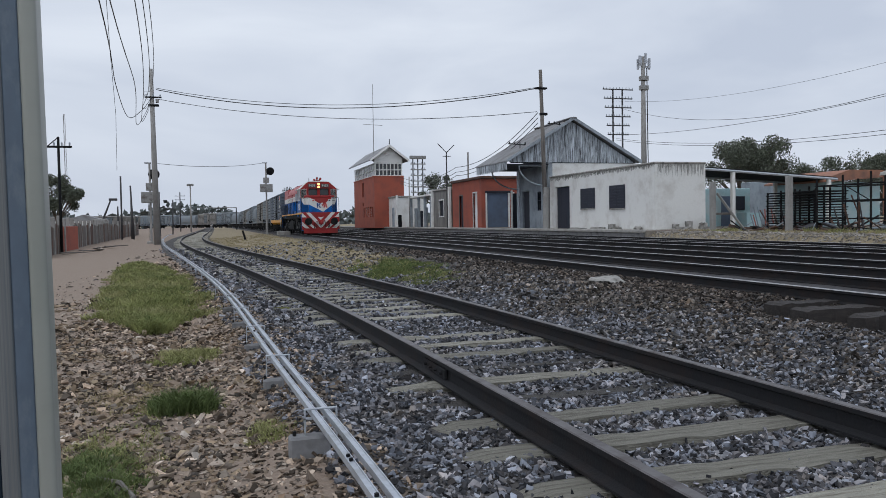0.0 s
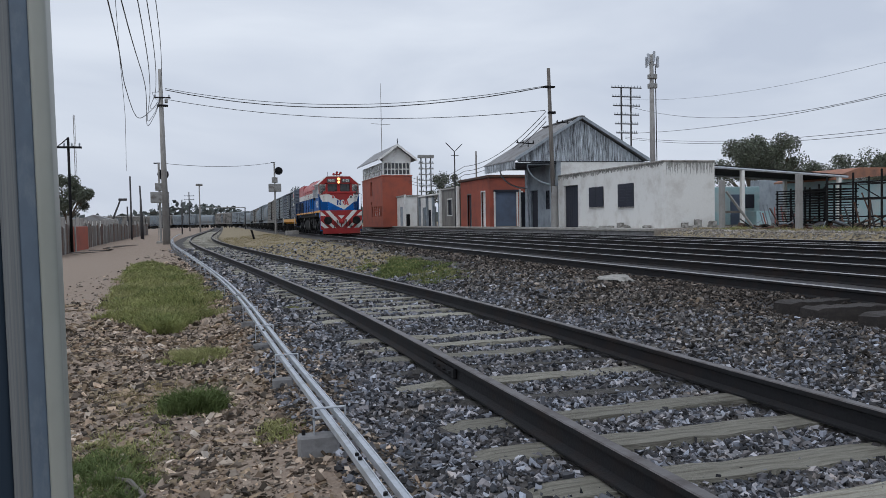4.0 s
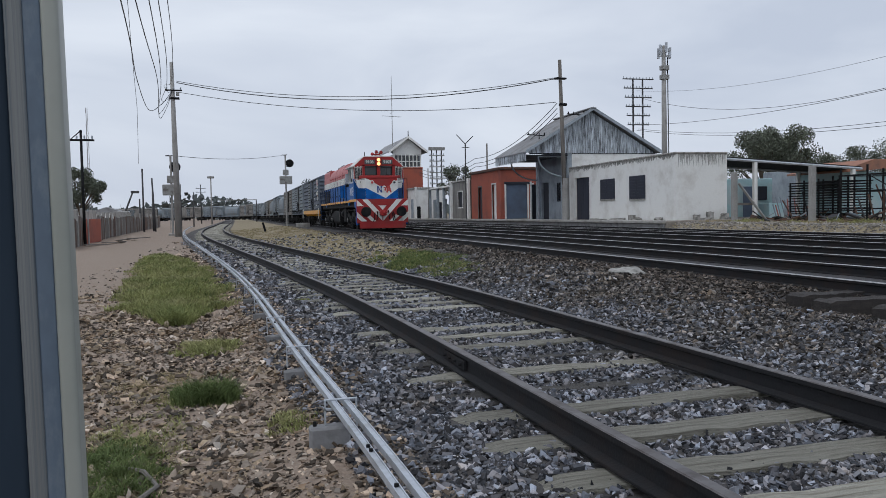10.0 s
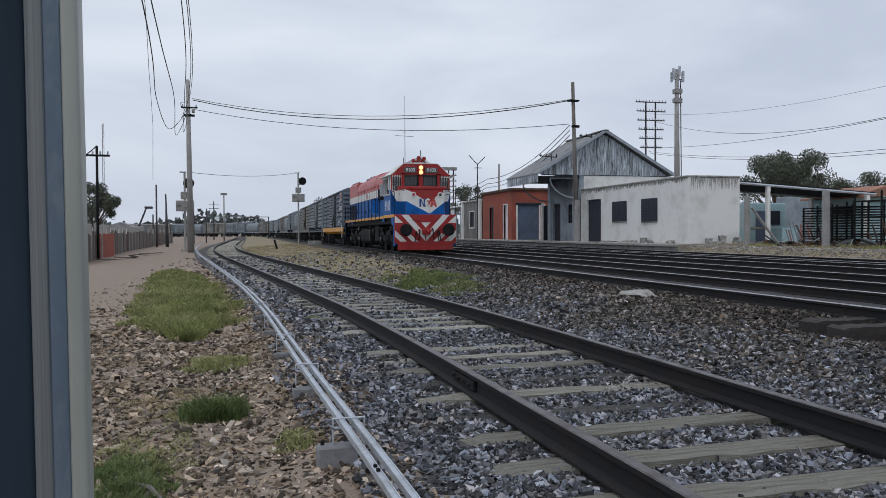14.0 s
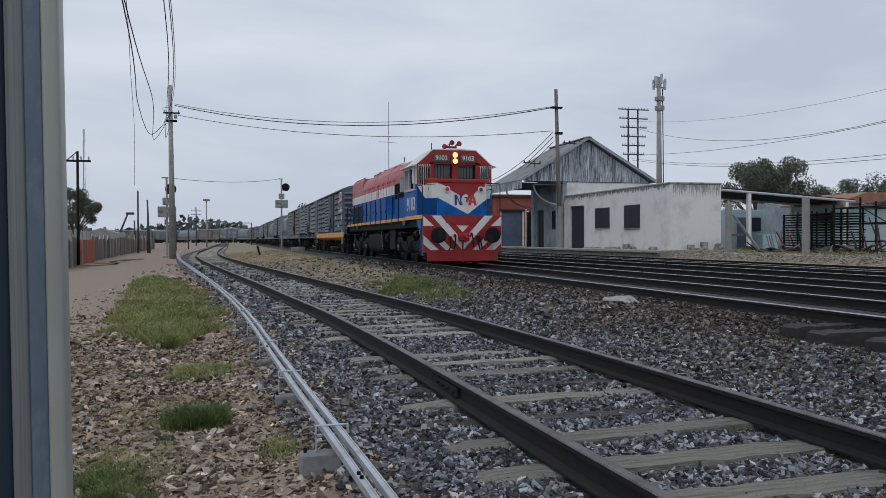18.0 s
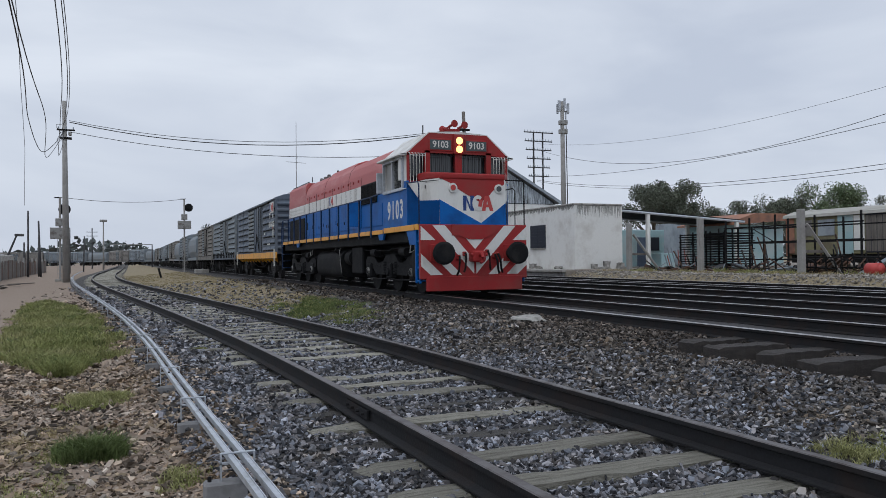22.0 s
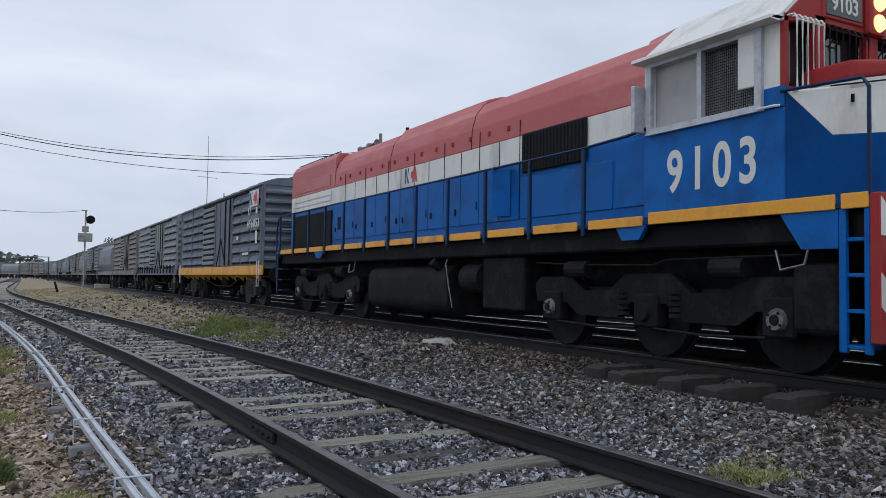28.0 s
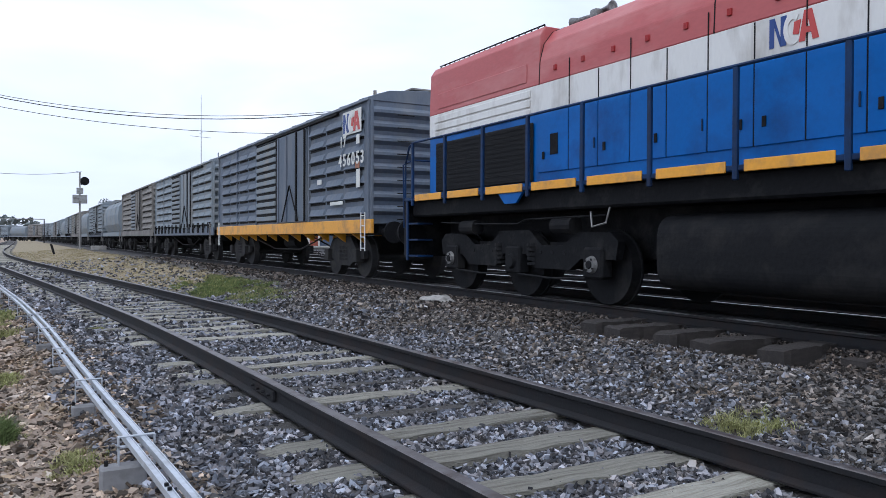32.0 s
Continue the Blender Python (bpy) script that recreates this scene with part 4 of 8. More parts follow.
    for x0, x1, z0, z1, mt in ((-.76, -.12, 3.04, 3.57, "black2"), (.12, .76, 3.04, 3.57, "black2"), (-1.36, -.95, 2.78, 3.55, "letter"), (.95, 1.36, 2.82, 3.52, "letter")):
        k = 6 if mt == "black2" else 5
        bar_y = .93 if mt == "black2" else .86
        for i in range(k + 1):
            x = x0 + (x1 - x0) * i / k
            part("window_bar", pipe(bmesh.new(), [(x, .99, z0), (x, bar_y, z0 + .02), (x, bar_y, z1 - .04), (x, bar_y + .03, z1), (x, .99, z1 + .01)], .011, 6), mt, cab)
        for z in (z0 + .03, z1 - .06):
            part("window_bar", tube(bmesh.new(), (x0, bar_y, z), (x1, bar_y, z), .009, n=6), mt, cab)
    for x in (-.50, .50):
        nb = part("number_board", rbox(x - .33, x + .33, .95, 1.01, 3.63, 3.96, .015), "red", cab)
        part("board_glass", rbox(x - .29, x + .29, .940, .955, 3.67, 3.92, .006), "board", nb)
        writing("9103", .235, "letter", nb, pose(x, .937, 3.795, 90, 0, 0), squeeze=.95, bold=.004)
    hl = part("headlamp_case", rbox(-.15, .15, .89, 1.0, 3.56, 4.07, .05, 2), "red", cab)
    for z in (3.69, 3.91):
        part("headlamp", tube(bmesh.new(), (0, .90, z), (0, .865, z), .098, .085, 20), "lamp", hl, "lit amber-white headlamp")
    # sides: white band with side window, roof
    for s in (-1, 1):
        bm = bmesh.new()
        X0, X1 = (s * 1.41, s * 1.36) if s < 0 else (1.36, 1.41)
        for y0, y1, z0, z1 in ((1.02, 1.26, 2.66, 3.58), (2.76, 2.90, 2.66, 3.54), (1.26, 2.76, 2.66, 2.72), (1.26, 2.76, 3.44, 3.56)):
            box(bm, X0, X1, y0, y1, z0, z1)
        part("cab_side", bm, "white", cab)
        w = part("side_window", box(bmesh.new(), s * 1.335 - .01, s * 1.335 + .01, 1.24, 2.01, 2.70, 3.46), "pane", cab)
        part("sliding_pane", box(bmesh.new(), s * 1.345 - .01, s * 1.345 + .01, 2.012, 2.78, 2.70, 3.46), "pane_pale", cab)
        bm = bmesh.new()
        xo0, xo1 = sorted((s * 1.40, s * 1.46))
        for y0, y1, z0, z1 in ((1.20, 2.82, 2.64, 2.71), (1.20, 2.82, 3.44, 3.49), (1.20, 1.28, 2.71, 3.44), (2.75, 2.82, 2.71, 3.44), (1.98, 2.04, 2.71, 3.44)):
            box(bm, xo0, xo1, y0, y1, z0, z1)
        part("window_frame", bm, "galv", w)
        bm = bmesh.new()
        for i in range(25):
            for a, b in ((1.30, 1.96),):
                tube(bm, (s * 1.40, a + (b - a) * i / 24, 2.71), (s * 1.40, a + (b - a) * i / 24, 3.44), .0035, n=3, caps=False)
        for i in range(24):
            z = 2.73 + .03 * i
            tube(bm, (s * 1.40, 1.30, z), (s * 1.40, 1.97, z), .0035, n=3, caps=False)
        part("window_mesh", bm, "black2", w)
        part("wind_deflector", rbox(*sorted((s * 1.43, s * 1.47)), 1.28, 1.48, 2.90, 3.44, .008), "white", w)
        m_ = part("mirror", rbox(*sorted((s * 1.42, s * 1.60)), 2.88, 2.94, 2.68, 3.24, .012), "galv", cab)
        part("cab_eave", rbox(*sorted((s * 1.37, s * 1.58)), .98, 2.96, 3.50, 3.55, .01), "white", cab)
    bm = bmesh.new()
    prism(bm, [(-1.60, 3.50), (-1.44, 3.57), (-.82, 4.11), (0, 4.16), (.82, 4.11), (1.44, 3.57), (1.60, 3.50), (1.46, 3.49), (.80, 4.06), (-.80, 4.06), (-1.46, 3.49)], .98, 2.92, "y")
    part("cab_roof", bm, "white", cab, "dirty white cab roof")
    bm = bmesh.new()
    prism(bm, [(-1.41, 2.66), (1.41, 2.66), (1.40, 3.52), (.80, 4.06), (-.80, 4.06), (-1.40, 3.52)], 2.84, 2.89, "y")
    part("cab_back", bm, "white", cab)
    h = part("air_horn", bmesh.new(), "red", cab)
    bm = bmesh.new()
    for x, y0, y1, z in ((-.10, 1.35, 1.02, 4.36), (.14, 1.30, .92, 4.32), (-.26, 1.05, 1.35, 4.27)):
        tube(bm, (x, y0, z - .02), (x, y1, z), .028, .04, 12)
        tube(bm, (x, y1, z), (x, y1 + (-.05 if y1 < y0 else .05), z), .045, .095, 16)
    tube(bm, (-.1, 1.3, 4.10), (-.1, 1.3, 4.34), .025)
    tube(bm, (.12, 1.25, 4.10), (.12, 1.25, 4.32), .025)
    box(bm, -.32, .16, 1.24, 1.31, 4.20, 4.27)
    bm.to_mesh(h.data)
    bm.free()
    part("aerial", tube(bmesh.new(), (-.62, 1.9, 4.1), (-.62, 1.9, 4.44), .018), "black", cab)

    # long hood: blue doors below, white band, rounded red roof
    W = 1.16
    hood = part("long_hood", rbox(-W, W, 2.89, 17.42, 1.655, 2.76, .015), "blue", t, "long blue hood with doors under a white band")
    part("white_band", rbox(-W - .002, W + .002, 2.90, 17.43, 2.76, 3.16, .008), "white", hood)
    prof = [(-W - .004, 3.16), (W + .004, 3.16), (W - .01, 3.50), (W - .08, 3.76), (W - .24, 3.96), (W - .46, 4.06), (W - .75, 4.10), (-W + .75, 4.10), (-W + .46, 4.06), (-W + .24, 3.96), (-W + .08, 3.76), (-W + .01, 3.50)]
    part("hood_roof", bevel(prism(bmesh.new(), prof, 2.91, 14.04, "y"), .012), "red_roof", hood, "faded red rounded hood roof")
    prof2 = [(-W - .004, 3.16), (W + .004, 3.16), (W - .02, 3.90), (W - .12, 4.04), (-W + .12, 4.04), (-W + .02, 3.90)]
    part("radiator_roof", bevel(prism(bmesh.new(), prof2, 14.0, 17.43, "y"), .012), "red_roof", hood)
    # raised ramp from hood to cab
    bm = bmesh.new()
    v = [(-1.15, 2.90, 3.5), (1.15, 2.90, 3.5), (.80, 2.90, 4.11), (-.80, 2.90, 4.11), (-1.1, 3.55, 3.5), (1.1, 3.55, 3.5), (.7, 3.55, 4.10), (-.7, 3.55, 4.10)]
    v = [bm.verts.new(p) for p in v]
    for f in ((0, 1, 2, 3), (4, 7, 6, 5), (3, 2, 6, 7), (0, 4, 5, 1), (1, 5, 6, 2), (0, 3, 7, 4)):
        bm.faces.new([v[i] for i in f])
    bmesh.ops.recalc_face_normals(bm, faces=list(bm.faces))
    part("hood_ramp", bm, "red_roof", hood)
    part("dynamic_brake_hatch", bevel(prism(bmesh.new(), [(-.97, 3.90), (.97, 3.90), (.84, 4.07), (.52, 4.17), (-.52, 4.17), (-.84, 4.07)], 7.4, 10.7, "y"), .02), "red_roof", hood)
    for y in (7.38, 10.72, 13.98):
        part("roof_seam", prism(bmesh.new(), [(x * 1.004, 3.16 + (z - 3.16) * 1.004) for x, z in prof], y - .008, y + .008, "y"), "black2", hood)
    horn = part("roof_horn", rbox(-.50, -.30, 13.50, 13.66, 4.06, 4.27, .04, 2), "cap", hood, "grey horn on the hood roof")
    for x, y0, y1, z in ((-.46, 13.6, 13.95, 4.18), (-.34, 13.58, 13.42, 4.26)):
        bm = tube(bmesh.new(), (x, y0, z), (x, y1, z), .03, .045, 10)
        e = .14 if y1 > y0 else -.10
        tube(bm, (x, y1, z), (x, y1 + e, z), .045, .085, 16)
        part("horn_bell", bm, "cap", horn)
    for y in (11.3,):
        for x in (-.5,):
            part("exhaust_pipe", tube(bmesh.new(), (x, y, 4.08), (x, y, 4.27), .04, .04, 12), "black", hood)
    for y in (14.9, 16.3):
        part("radiator_fan_guard", tube(bmesh.new(), (0, y, 4.03), (0, y, 4.12), .46, .44, 20), "black2", hood)
    bm = bmesh.new()
    for k in range(20):
        y = 14.1 + .17 * k
        tube(bm, (-.98, y, 4.03), (-.98, y, 4.09), .012, n=5)
    pipe(bm, [(-.98, 14.1, 4.09), (-.98, 17.35, 4.09)], .012)
    part("roof_rail", bm, "black2", hood)
    edges = [2.95, 5.90, 6.48, 7.10, 7.72, 8.34, 8.95, 9.57, 10.18, 10.80, 11.42, 12.04, 12.65, 13.27, 13.98]
    for s in (-1, 1):
        for y0, y1 in zip(edges[1:], edges[2:]):
            x0, x1 = sorted((s * W, s * (W + .018)))
            xa, xb = sorted((s * (W + .018), s * (W + .035)))
            n_door = edges.index(y0)
            d = part("hood_door", rbox(x0, x1, y0 + .009, y1 - .009, 1.86, 2.72, .006), "blue", hood)
            if n_door % 3:
                at = y1 - .14 if n_door % 2 else y0 + .16
                part("door_latch", rbox(xa, xb, at - .025, at + .025, 2.05, 2.16, .004), "black", d)
            else:
                part("door_handle", rbox(xa, xb, y0 + .05, y0 + .07, 2.10, 2.24, .004), "blue_dark", d)
            part("door_seam", box(bmesh.new(), *sorted((s * W, s * (W + .008))), y0 - .008, y0 + .008, 1.86, 2.72), "black", hood)
            xa, xb = sorted((s * W, s * (W + .010)))
            part("band_seam", box(bmesh.new(), xa, xb, y0 - .006, y0 + .006, 2.77, 3.15 + (.26 if n_door % 2 else .0)), "black2", hood)
            part("roof_lug", rbox(*sorted((s * (W - .03), s * (W + .02))), y0 + .3, y0 + .36, 3.30, 3.38, .006), "red", hood)
        if s < 0:
            part("door_opening", box(bmesh.new(), -W - .024, -W, 6.12, 6.40, 1.92, 2.66), "grille", hood)
            leaf = part("open_door", rbox(-.02, .0, 0, .30, 1.92, 2.68, .006), "blue", hood, "narrow blue hood door standing ajar")
            leaf.matrix_basis = pose(-W - .026, 6.12, 0, 0, 0, 62)
        part("hood_door", rbox(*sorted((s * W, s * (W + .018))), 3.05, 3.68, 1.86, 2.71, .008), "blue", hood)
        part("hood_door", rbox(*sorted((s * W, s * (W + .018))), 3.74, 5.85, 1.86, 2.50, .008), "blue", hood)
        g = part("air_grille", rbox(*sorted((s * W, s * (W + .05))), 4.25, 5.80, 2.56, 3.17, .02), "grille", hood, "black air intake grille")
        bm = bmesh.new()
        for k in range(18):
            y = 4.31 + .082 * k
            box(bm, *sorted((s * (W + .05), s * (W + .06))), y, y + .02, 2.60, 3.13)
        part("grille_slat", bm, "black2", g)
        g = part("radiator_grille", rbox(*sorted((s * W, s * (W + .04))), 14.10, 17.12, 1.74, 2.62, .02), "grille", hood, "black radiator grille")
        bm = bmesh.new()
        for k in range(11):
            z = 1.80 + .075 * k
            box(bm, *sorted((s * (W + .04), s * (W + .045))), 14.14, 17.08, z, z + .02)
        part("grille_slat", bm, "black", g)
        for q in range(3):
            part("radiator_louvre", rbox(*sorted((s * W, s * (W + .022))), 14.2, 17.2, 2.72 + .14 * q, 2.83 + .14 * q, .008), "white", hood)
        part("roof_panel", rbox(*sorted((s * (W - .02), s * (W + .012))), 14.3, 17.1, 3.24, 3.52, .006), "red_roof", hood)
        part("small_vent", rbox(*sorted((s * (W + .018), s * (W + .03))), 13.50, 13.68, 2.10, 2.40, .005), "black", hood)
    for s in (-1, 1):
        k = logo(hood, pose(s * (W + .003), 9.72, 2.98, 0, 0, 90 if s > 0 else -90), .56, .30)
    # numbers on the cab sides
    for s in (-1, 1):
        writing("9103", .66, "letter", cab, pose(s * 1.412, 1.9, 2.15, 90, 0, 90 * s), squeeze=.76, space=1.34, name="cab_number", bold=.014)
    # sills, posts and handrails
    for s in (-1, 1):
        x0, x1 = sorted((s * 1.42, s * 1.445))
        part("sill_stripe", rbox(x0, x1, .42, 2.80, 1.59, 1.73, .006), "yellow", t, "yellow sill stripe")
        ys = [2.78 + 1.235 * i for i in range(13)]
        for y in ys[:-1]:
            part("sill_block", rbox(x0, x1, y + .12, y + 1.12, 1.58, 1.70, .006), "yellow", t)
        for y in ys[1:]:
            p = part("rail_post", rbox(*sorted((s * 1.40, s * 1.45)), y - .032, y + .032, 1.50, 2.66, .01), "blue_dark", t)
        bm = pipe(bmesh.new(), [(s * 1.425, 2.80, 2.74), (s * 1.425, 3.2, 2.70)] + [(s * 1.425, y, 2.67) for y in ys[1:]] + [(s * 1.425, 17.75, 2.60), (s * 1.425, 17.9, 2.3), (s * 1.425, 17.9, 1.65)], .020)
        part("handrail", bm, "blue_dark", t)
        part("lower_skirt", prism(bmesh.new(), [(.40, 1.60), (1.02, 1.60), (.78, 1.24), (.40, 1.24)], *sorted((s * 1.36, s * 1.42)), "x"), "blue", t)
        part("lower_skirt", prism(bmesh.new(), [(2.85, 1.60), (3.4, 1.60), (3.28, 1.42), (2.98, 1.42)], *sorted((s * 1.36, s * 1.42)), "x"), "blue", t)
        part("sand_box", rbox(*sorted((s * .95, s * 1.32)), .44, .98, .42, 1.12, .12, 4), "black", t)
        part("sill_stripe", rbox(x0, x1, .10, .36, 1.59, 1.73, .006), "yellow", t)
        # steps
        st = part("step_side", rbox(*sorted((s * 1.36, s * 1.42)), .33, .40, .30, 1.60, .01), "blue", t)
        part("step_side", rbox(*sorted((s * 1.36, s * 1.42)), .10, .16, .30, 1.60, .01), "blue", t)
        part("step_back", rbox(*sorted((s * 1.02, s * 1.06)), .10, .40, .30, 1.60, .01), "black", t)
        for z in (.34, .66, .98, 1.30):
            part("step_tread", rbox(*sorted((s * 1.06, s * 1.40)), .14, .38, z, z + .035, .006), "blue", st)
        st = part("step_side", rbox(*sorted((s * 1.38, s * 1.42)), 17.82, 17.90, .48, 1.60, .01), "blue_dark", t)
        for z in (.55, .85, 1.15):
            part("step_tread", rbox(*sorted((s * 1.08, s * 1.40)), 17.44, 17.86, z, z + .035, .006), "blue_dark", st)
        bm = pipe(bmesh.new(), [(s * 1.42, .10, 1.70), (s * 1.42, .10, 2.66), (s * 1.42, .16, 2.75), (s * 1.42, 1.0, 2.80)], .018)
        if s > 0:
            bm.free()
            bm = pipe(bmesh.new(), [(1.42, .10, 1.70), (1.42, .10, 2.80), (1.38, .10, 2.84), (.90, .22, 2.86)], .018)
            pipe(bm, [(1.14, .06, 1.70), (1.14, .06, 2.58), (1.10, .07, 2.64), (.90, .16, 2.60)], .016)
        part("front_handrail", bm, "black2" if s > 0 else "blue_dark", t)
        bm = pipe(bmesh.new(), [(s * 1.43, 1.0, 2.66), (s * 1.46, 1.04, 2.66), (s * 1.46, 1.24, 2.66)], .014)
        part("grab_iron", bm, "letter", t)
    # bogies
    part("frame_core", rbox(-.62, .62, .4, 17.6, .62, 1.32, .02), "black", t)
    for yc in (3.10, 14.60):
        bg_ = part("bogie", bmesh.new(), "black", t, "grimy black three-axle bogie")
        bm = bmesh.new()
        for s in (-1, 1):
            x0, x1 = sorted((s * 1.04, s * 1.16))
            pr = [(yc - 2.35, .86), (yc - 2.2, .98), (yc - 1.5, .98), (yc - 1.2, .80), (yc - .7, .80), (yc - .4, 1.02), (yc + .4, 1.02), (yc + .7, .80), (yc + 1.2, .80), (yc + 1.5, .98), (yc + 2.2, .98), (yc + 2.35, .86),
                  (yc + 2.3, .62), (yc + 1.6, .62), (yc + 1.35, .46), (yc + .55, .46), (yc + .3, .66), (yc - .3, .66), (yc - .55, .46), (yc - 1.35, .46), (yc - 1.6, .62), (yc - 2.3, .62)]
            prism(bm, pr, x0, x1, "x")
        box(bm, -1.04, 1.04, yc - 1.25, yc - .75, .55, .85)
        box(bm, -1.04, 1.04, yc + .75, yc + 1.25, .55, .85)
        tube(bm, (0, yc, .8), (0, yc, 1.32), .4, n=16)
        bm.to_mesh(bg_.data)
        bm.free()
        for dy in (-1.9, 0, 1.9):
            wheel(bg_, yc + dy)
            for s in (-1, 1):
                part("axle_box", rbox(*sorted((s * 1.02, s * 1.22)), yc + dy - .20, yc + dy + .20, .36, .78, .03), "black2", bg_)
                part("axle_cap", tube(bmesh.new(), (s * 1.22, yc + dy, .55), (s * 1.27, yc + dy, .55), .12, .10, 18), "cap" if dy else "black2", bg_, "worn steel bearing cap" if dy else "")
                if dy:
                    part("cap_centre", tube(bmesh.new(), (s * 1.265, yc + dy, .55), (s * 1.285, yc + dy, .55), .062, .05, 12), "black2", bg_)
                    for q in range(4):
                        a = q * 1.5708 + .6
                        part("cap_bolt", tube(bmesh.new(), (s * 1.262, yc + dy + .085 * math.cos(a), .55 + .085 * math.sin(a)), (s * 1.28, yc + dy + .085 * math.cos(a), .55 + .085 * math.sin(a)), .016, n=6), "black2", bg_)
        for s in (-1, 1):
            for dy in (-.95, .95):
                for q in (-.28, 0, .28):
                    part("frame_hole", tube(bmesh.new(), (s * 1.15, yc + dy + q, .70), (s * 1.166, yc + dy + q, .70), .035, n=10), "grille", bg_)
                part("brake_cylinder", tube(bmesh.new(), (s * 1.18, yc + dy * 1.35 - .22, 1.08), (s * 1.18, yc + dy * 1.35 + .22, 1.08), .12, n=14), "black2", bg_)
                bm = pipe(bmesh.new(), [(s * 1.2, yc + dy - .8, .36), (s * 1.2, yc + dy, .33), (s * 1.2, yc + dy + .8, .36)], .018)
                part("brake_rod", bm, "black2", bg_)
                bm = bmesh.new()
                for i in range(5):
                    tube(bm, (s * 1.12, yc + dy * .95 * .5, .50 + .07 * i), (s * 1.12, yc + dy * .95 * .5, .545 + .07 * i), .10, n=12)
                part("coil_spring", bm, "black2", bg_)
            bm = pipe(bmesh.new(), [(s * 1.24, yc - 2.2, 1.20), (s * 1.24, yc - .4, 1.18), (s * 1.24, yc - .2, 1.12), (s * 1.24, yc + 1.2, 1.14), (s * 1.24, yc + 2.2, 1.18)], .014)
            part("air_pipe", bm, "black2", t)
            bm = pipe(bmesh.new(), [(s * 1.24, yc - 1.9, 1.25), (s * 1.3, yc - 2.0, 1.05), (s * 1.28, yc - 2.25, 1.1), (s * 1.26, yc - 2.3, 1.3)], .013)
            part("sand_pipe", bm, "steel", t)
    # tanks under the frame
    tank = []
    for sx, arc in ((1, np.linspace(-math.pi / 2, math.pi / 2, 17)), (-1, np.linspace(math.pi / 2, -math.pi / 2, 17))):
        for a in arc:
            c, q = abs(math.cos(a)) ** .42, math.copysign(abs(math.sin(a)) ** .5, a)
            tank.append((sx * (.55 + .75 * c), .74 + .46 * q))
    part("fuel_tank", bevel(prism(bmesh.new(), tank, 7.95, 11.45, "y"), .02), "black2", t)
    part("tank_cap", tube(bmesh.new(), (-1.22, 8.35, 1.12), (-1.38, 8.35, 1.24), .07, n=12), "black2", t)
    part("equipment_box", rbox(-1.2, 1.2, 5.7, 6.9, .45, 1.30, .03), "black", t)
    for s in (-1, 1):
        part("air_reservoir", tube(bmesh.new(), (s * 1.03, 6.97, .95), (s * 1.03, 7.57, .95), .25, n=22), "black2", t)
        part("fuel_filler", pipe(bmesh.new(), [(s * 1.30, 7.92, 1.28), (s * 1.36, 7.88, 1.20), (s * 1.36, 7.76, .8), (s * 1.34, 7.66, .44)], .012), "cap", t)
    part("skirt_bracket", prism(bmesh.new(), [(14.0, 1.60), (14.7, 1.60), (14.5, 1.42), (14.2, 1.42)], -1.42, -1.38, "x"), "blue", t)
    # rear end
    part("rear_beam", rbox(-1.40, 1.40, 17.92, 18.02, .55, 1.66, .01), "black", t)
    part("rear_coupler", rbox(-.14, .14, 18.0, 19.3, .85, 1.10, .03), "black2", t)
    for x in (-.98, .98):
        bm = tube(bmesh.new(), (x, 18.0, 1.02), (x, 18.6, 1.02), .13, n=14)
        tube(bm, (x, 18.6, 1.02), (x, 18.66, 1.02), .26, n=20)
        part("buffer", bm, "black", t)
    for s in (-1, 1):
        part("rear_handrail", pipe(bmesh.new(), [(s * 1.4, 18.0, 1.1), (s * 1.4, 18.05, 2.3), (s * 1.2, 18.05, 2.4), (s * 0.5, 18.05, 2.4)], .018), "blue_dark", t)
    return t


def bogie2(parent, y):
    b = part("bogie", bmesh.new(), "dusty", parent)
    bm = bmesh.new()
    for s in (-1, 1):
        x0, x1 = sorted((s * 1.0, s * 1.10))
        prism(bm, [(y - 1.25, .62), (y - .75, .66), (y - .45, .92), (y + .45, .92), (y + .75, .66), (y + 1.25, .62), (y + 1.25, .44), (y + .7, .40), (y + .4, .26), (y - .4, .26), (y - .7, .40), (y - 1.25, .44)], x0, x1, "x")
        for q in (-.18, 0, .18):
            for i in range(4):
                tube(bm, (s * 1.05, y + q, .38 + .09 * i), (s * 1.05, y + q, .44 + .09 * i), .085, n=8)
        for dy in (-.9, .9):
            box(bm, *sorted((s * 1.0, s * 1.2)), y + dy - .13, y + dy + .13, .36, .64)
    box(bm, -1.0, 1.0, y - .2, y + .2, .55, .95)
    bm.to_mesh(b.data)
    bm.free()
    for dy in (-.9, .9):
        wheel(b, y + dy, .46, "dusty")
    return b


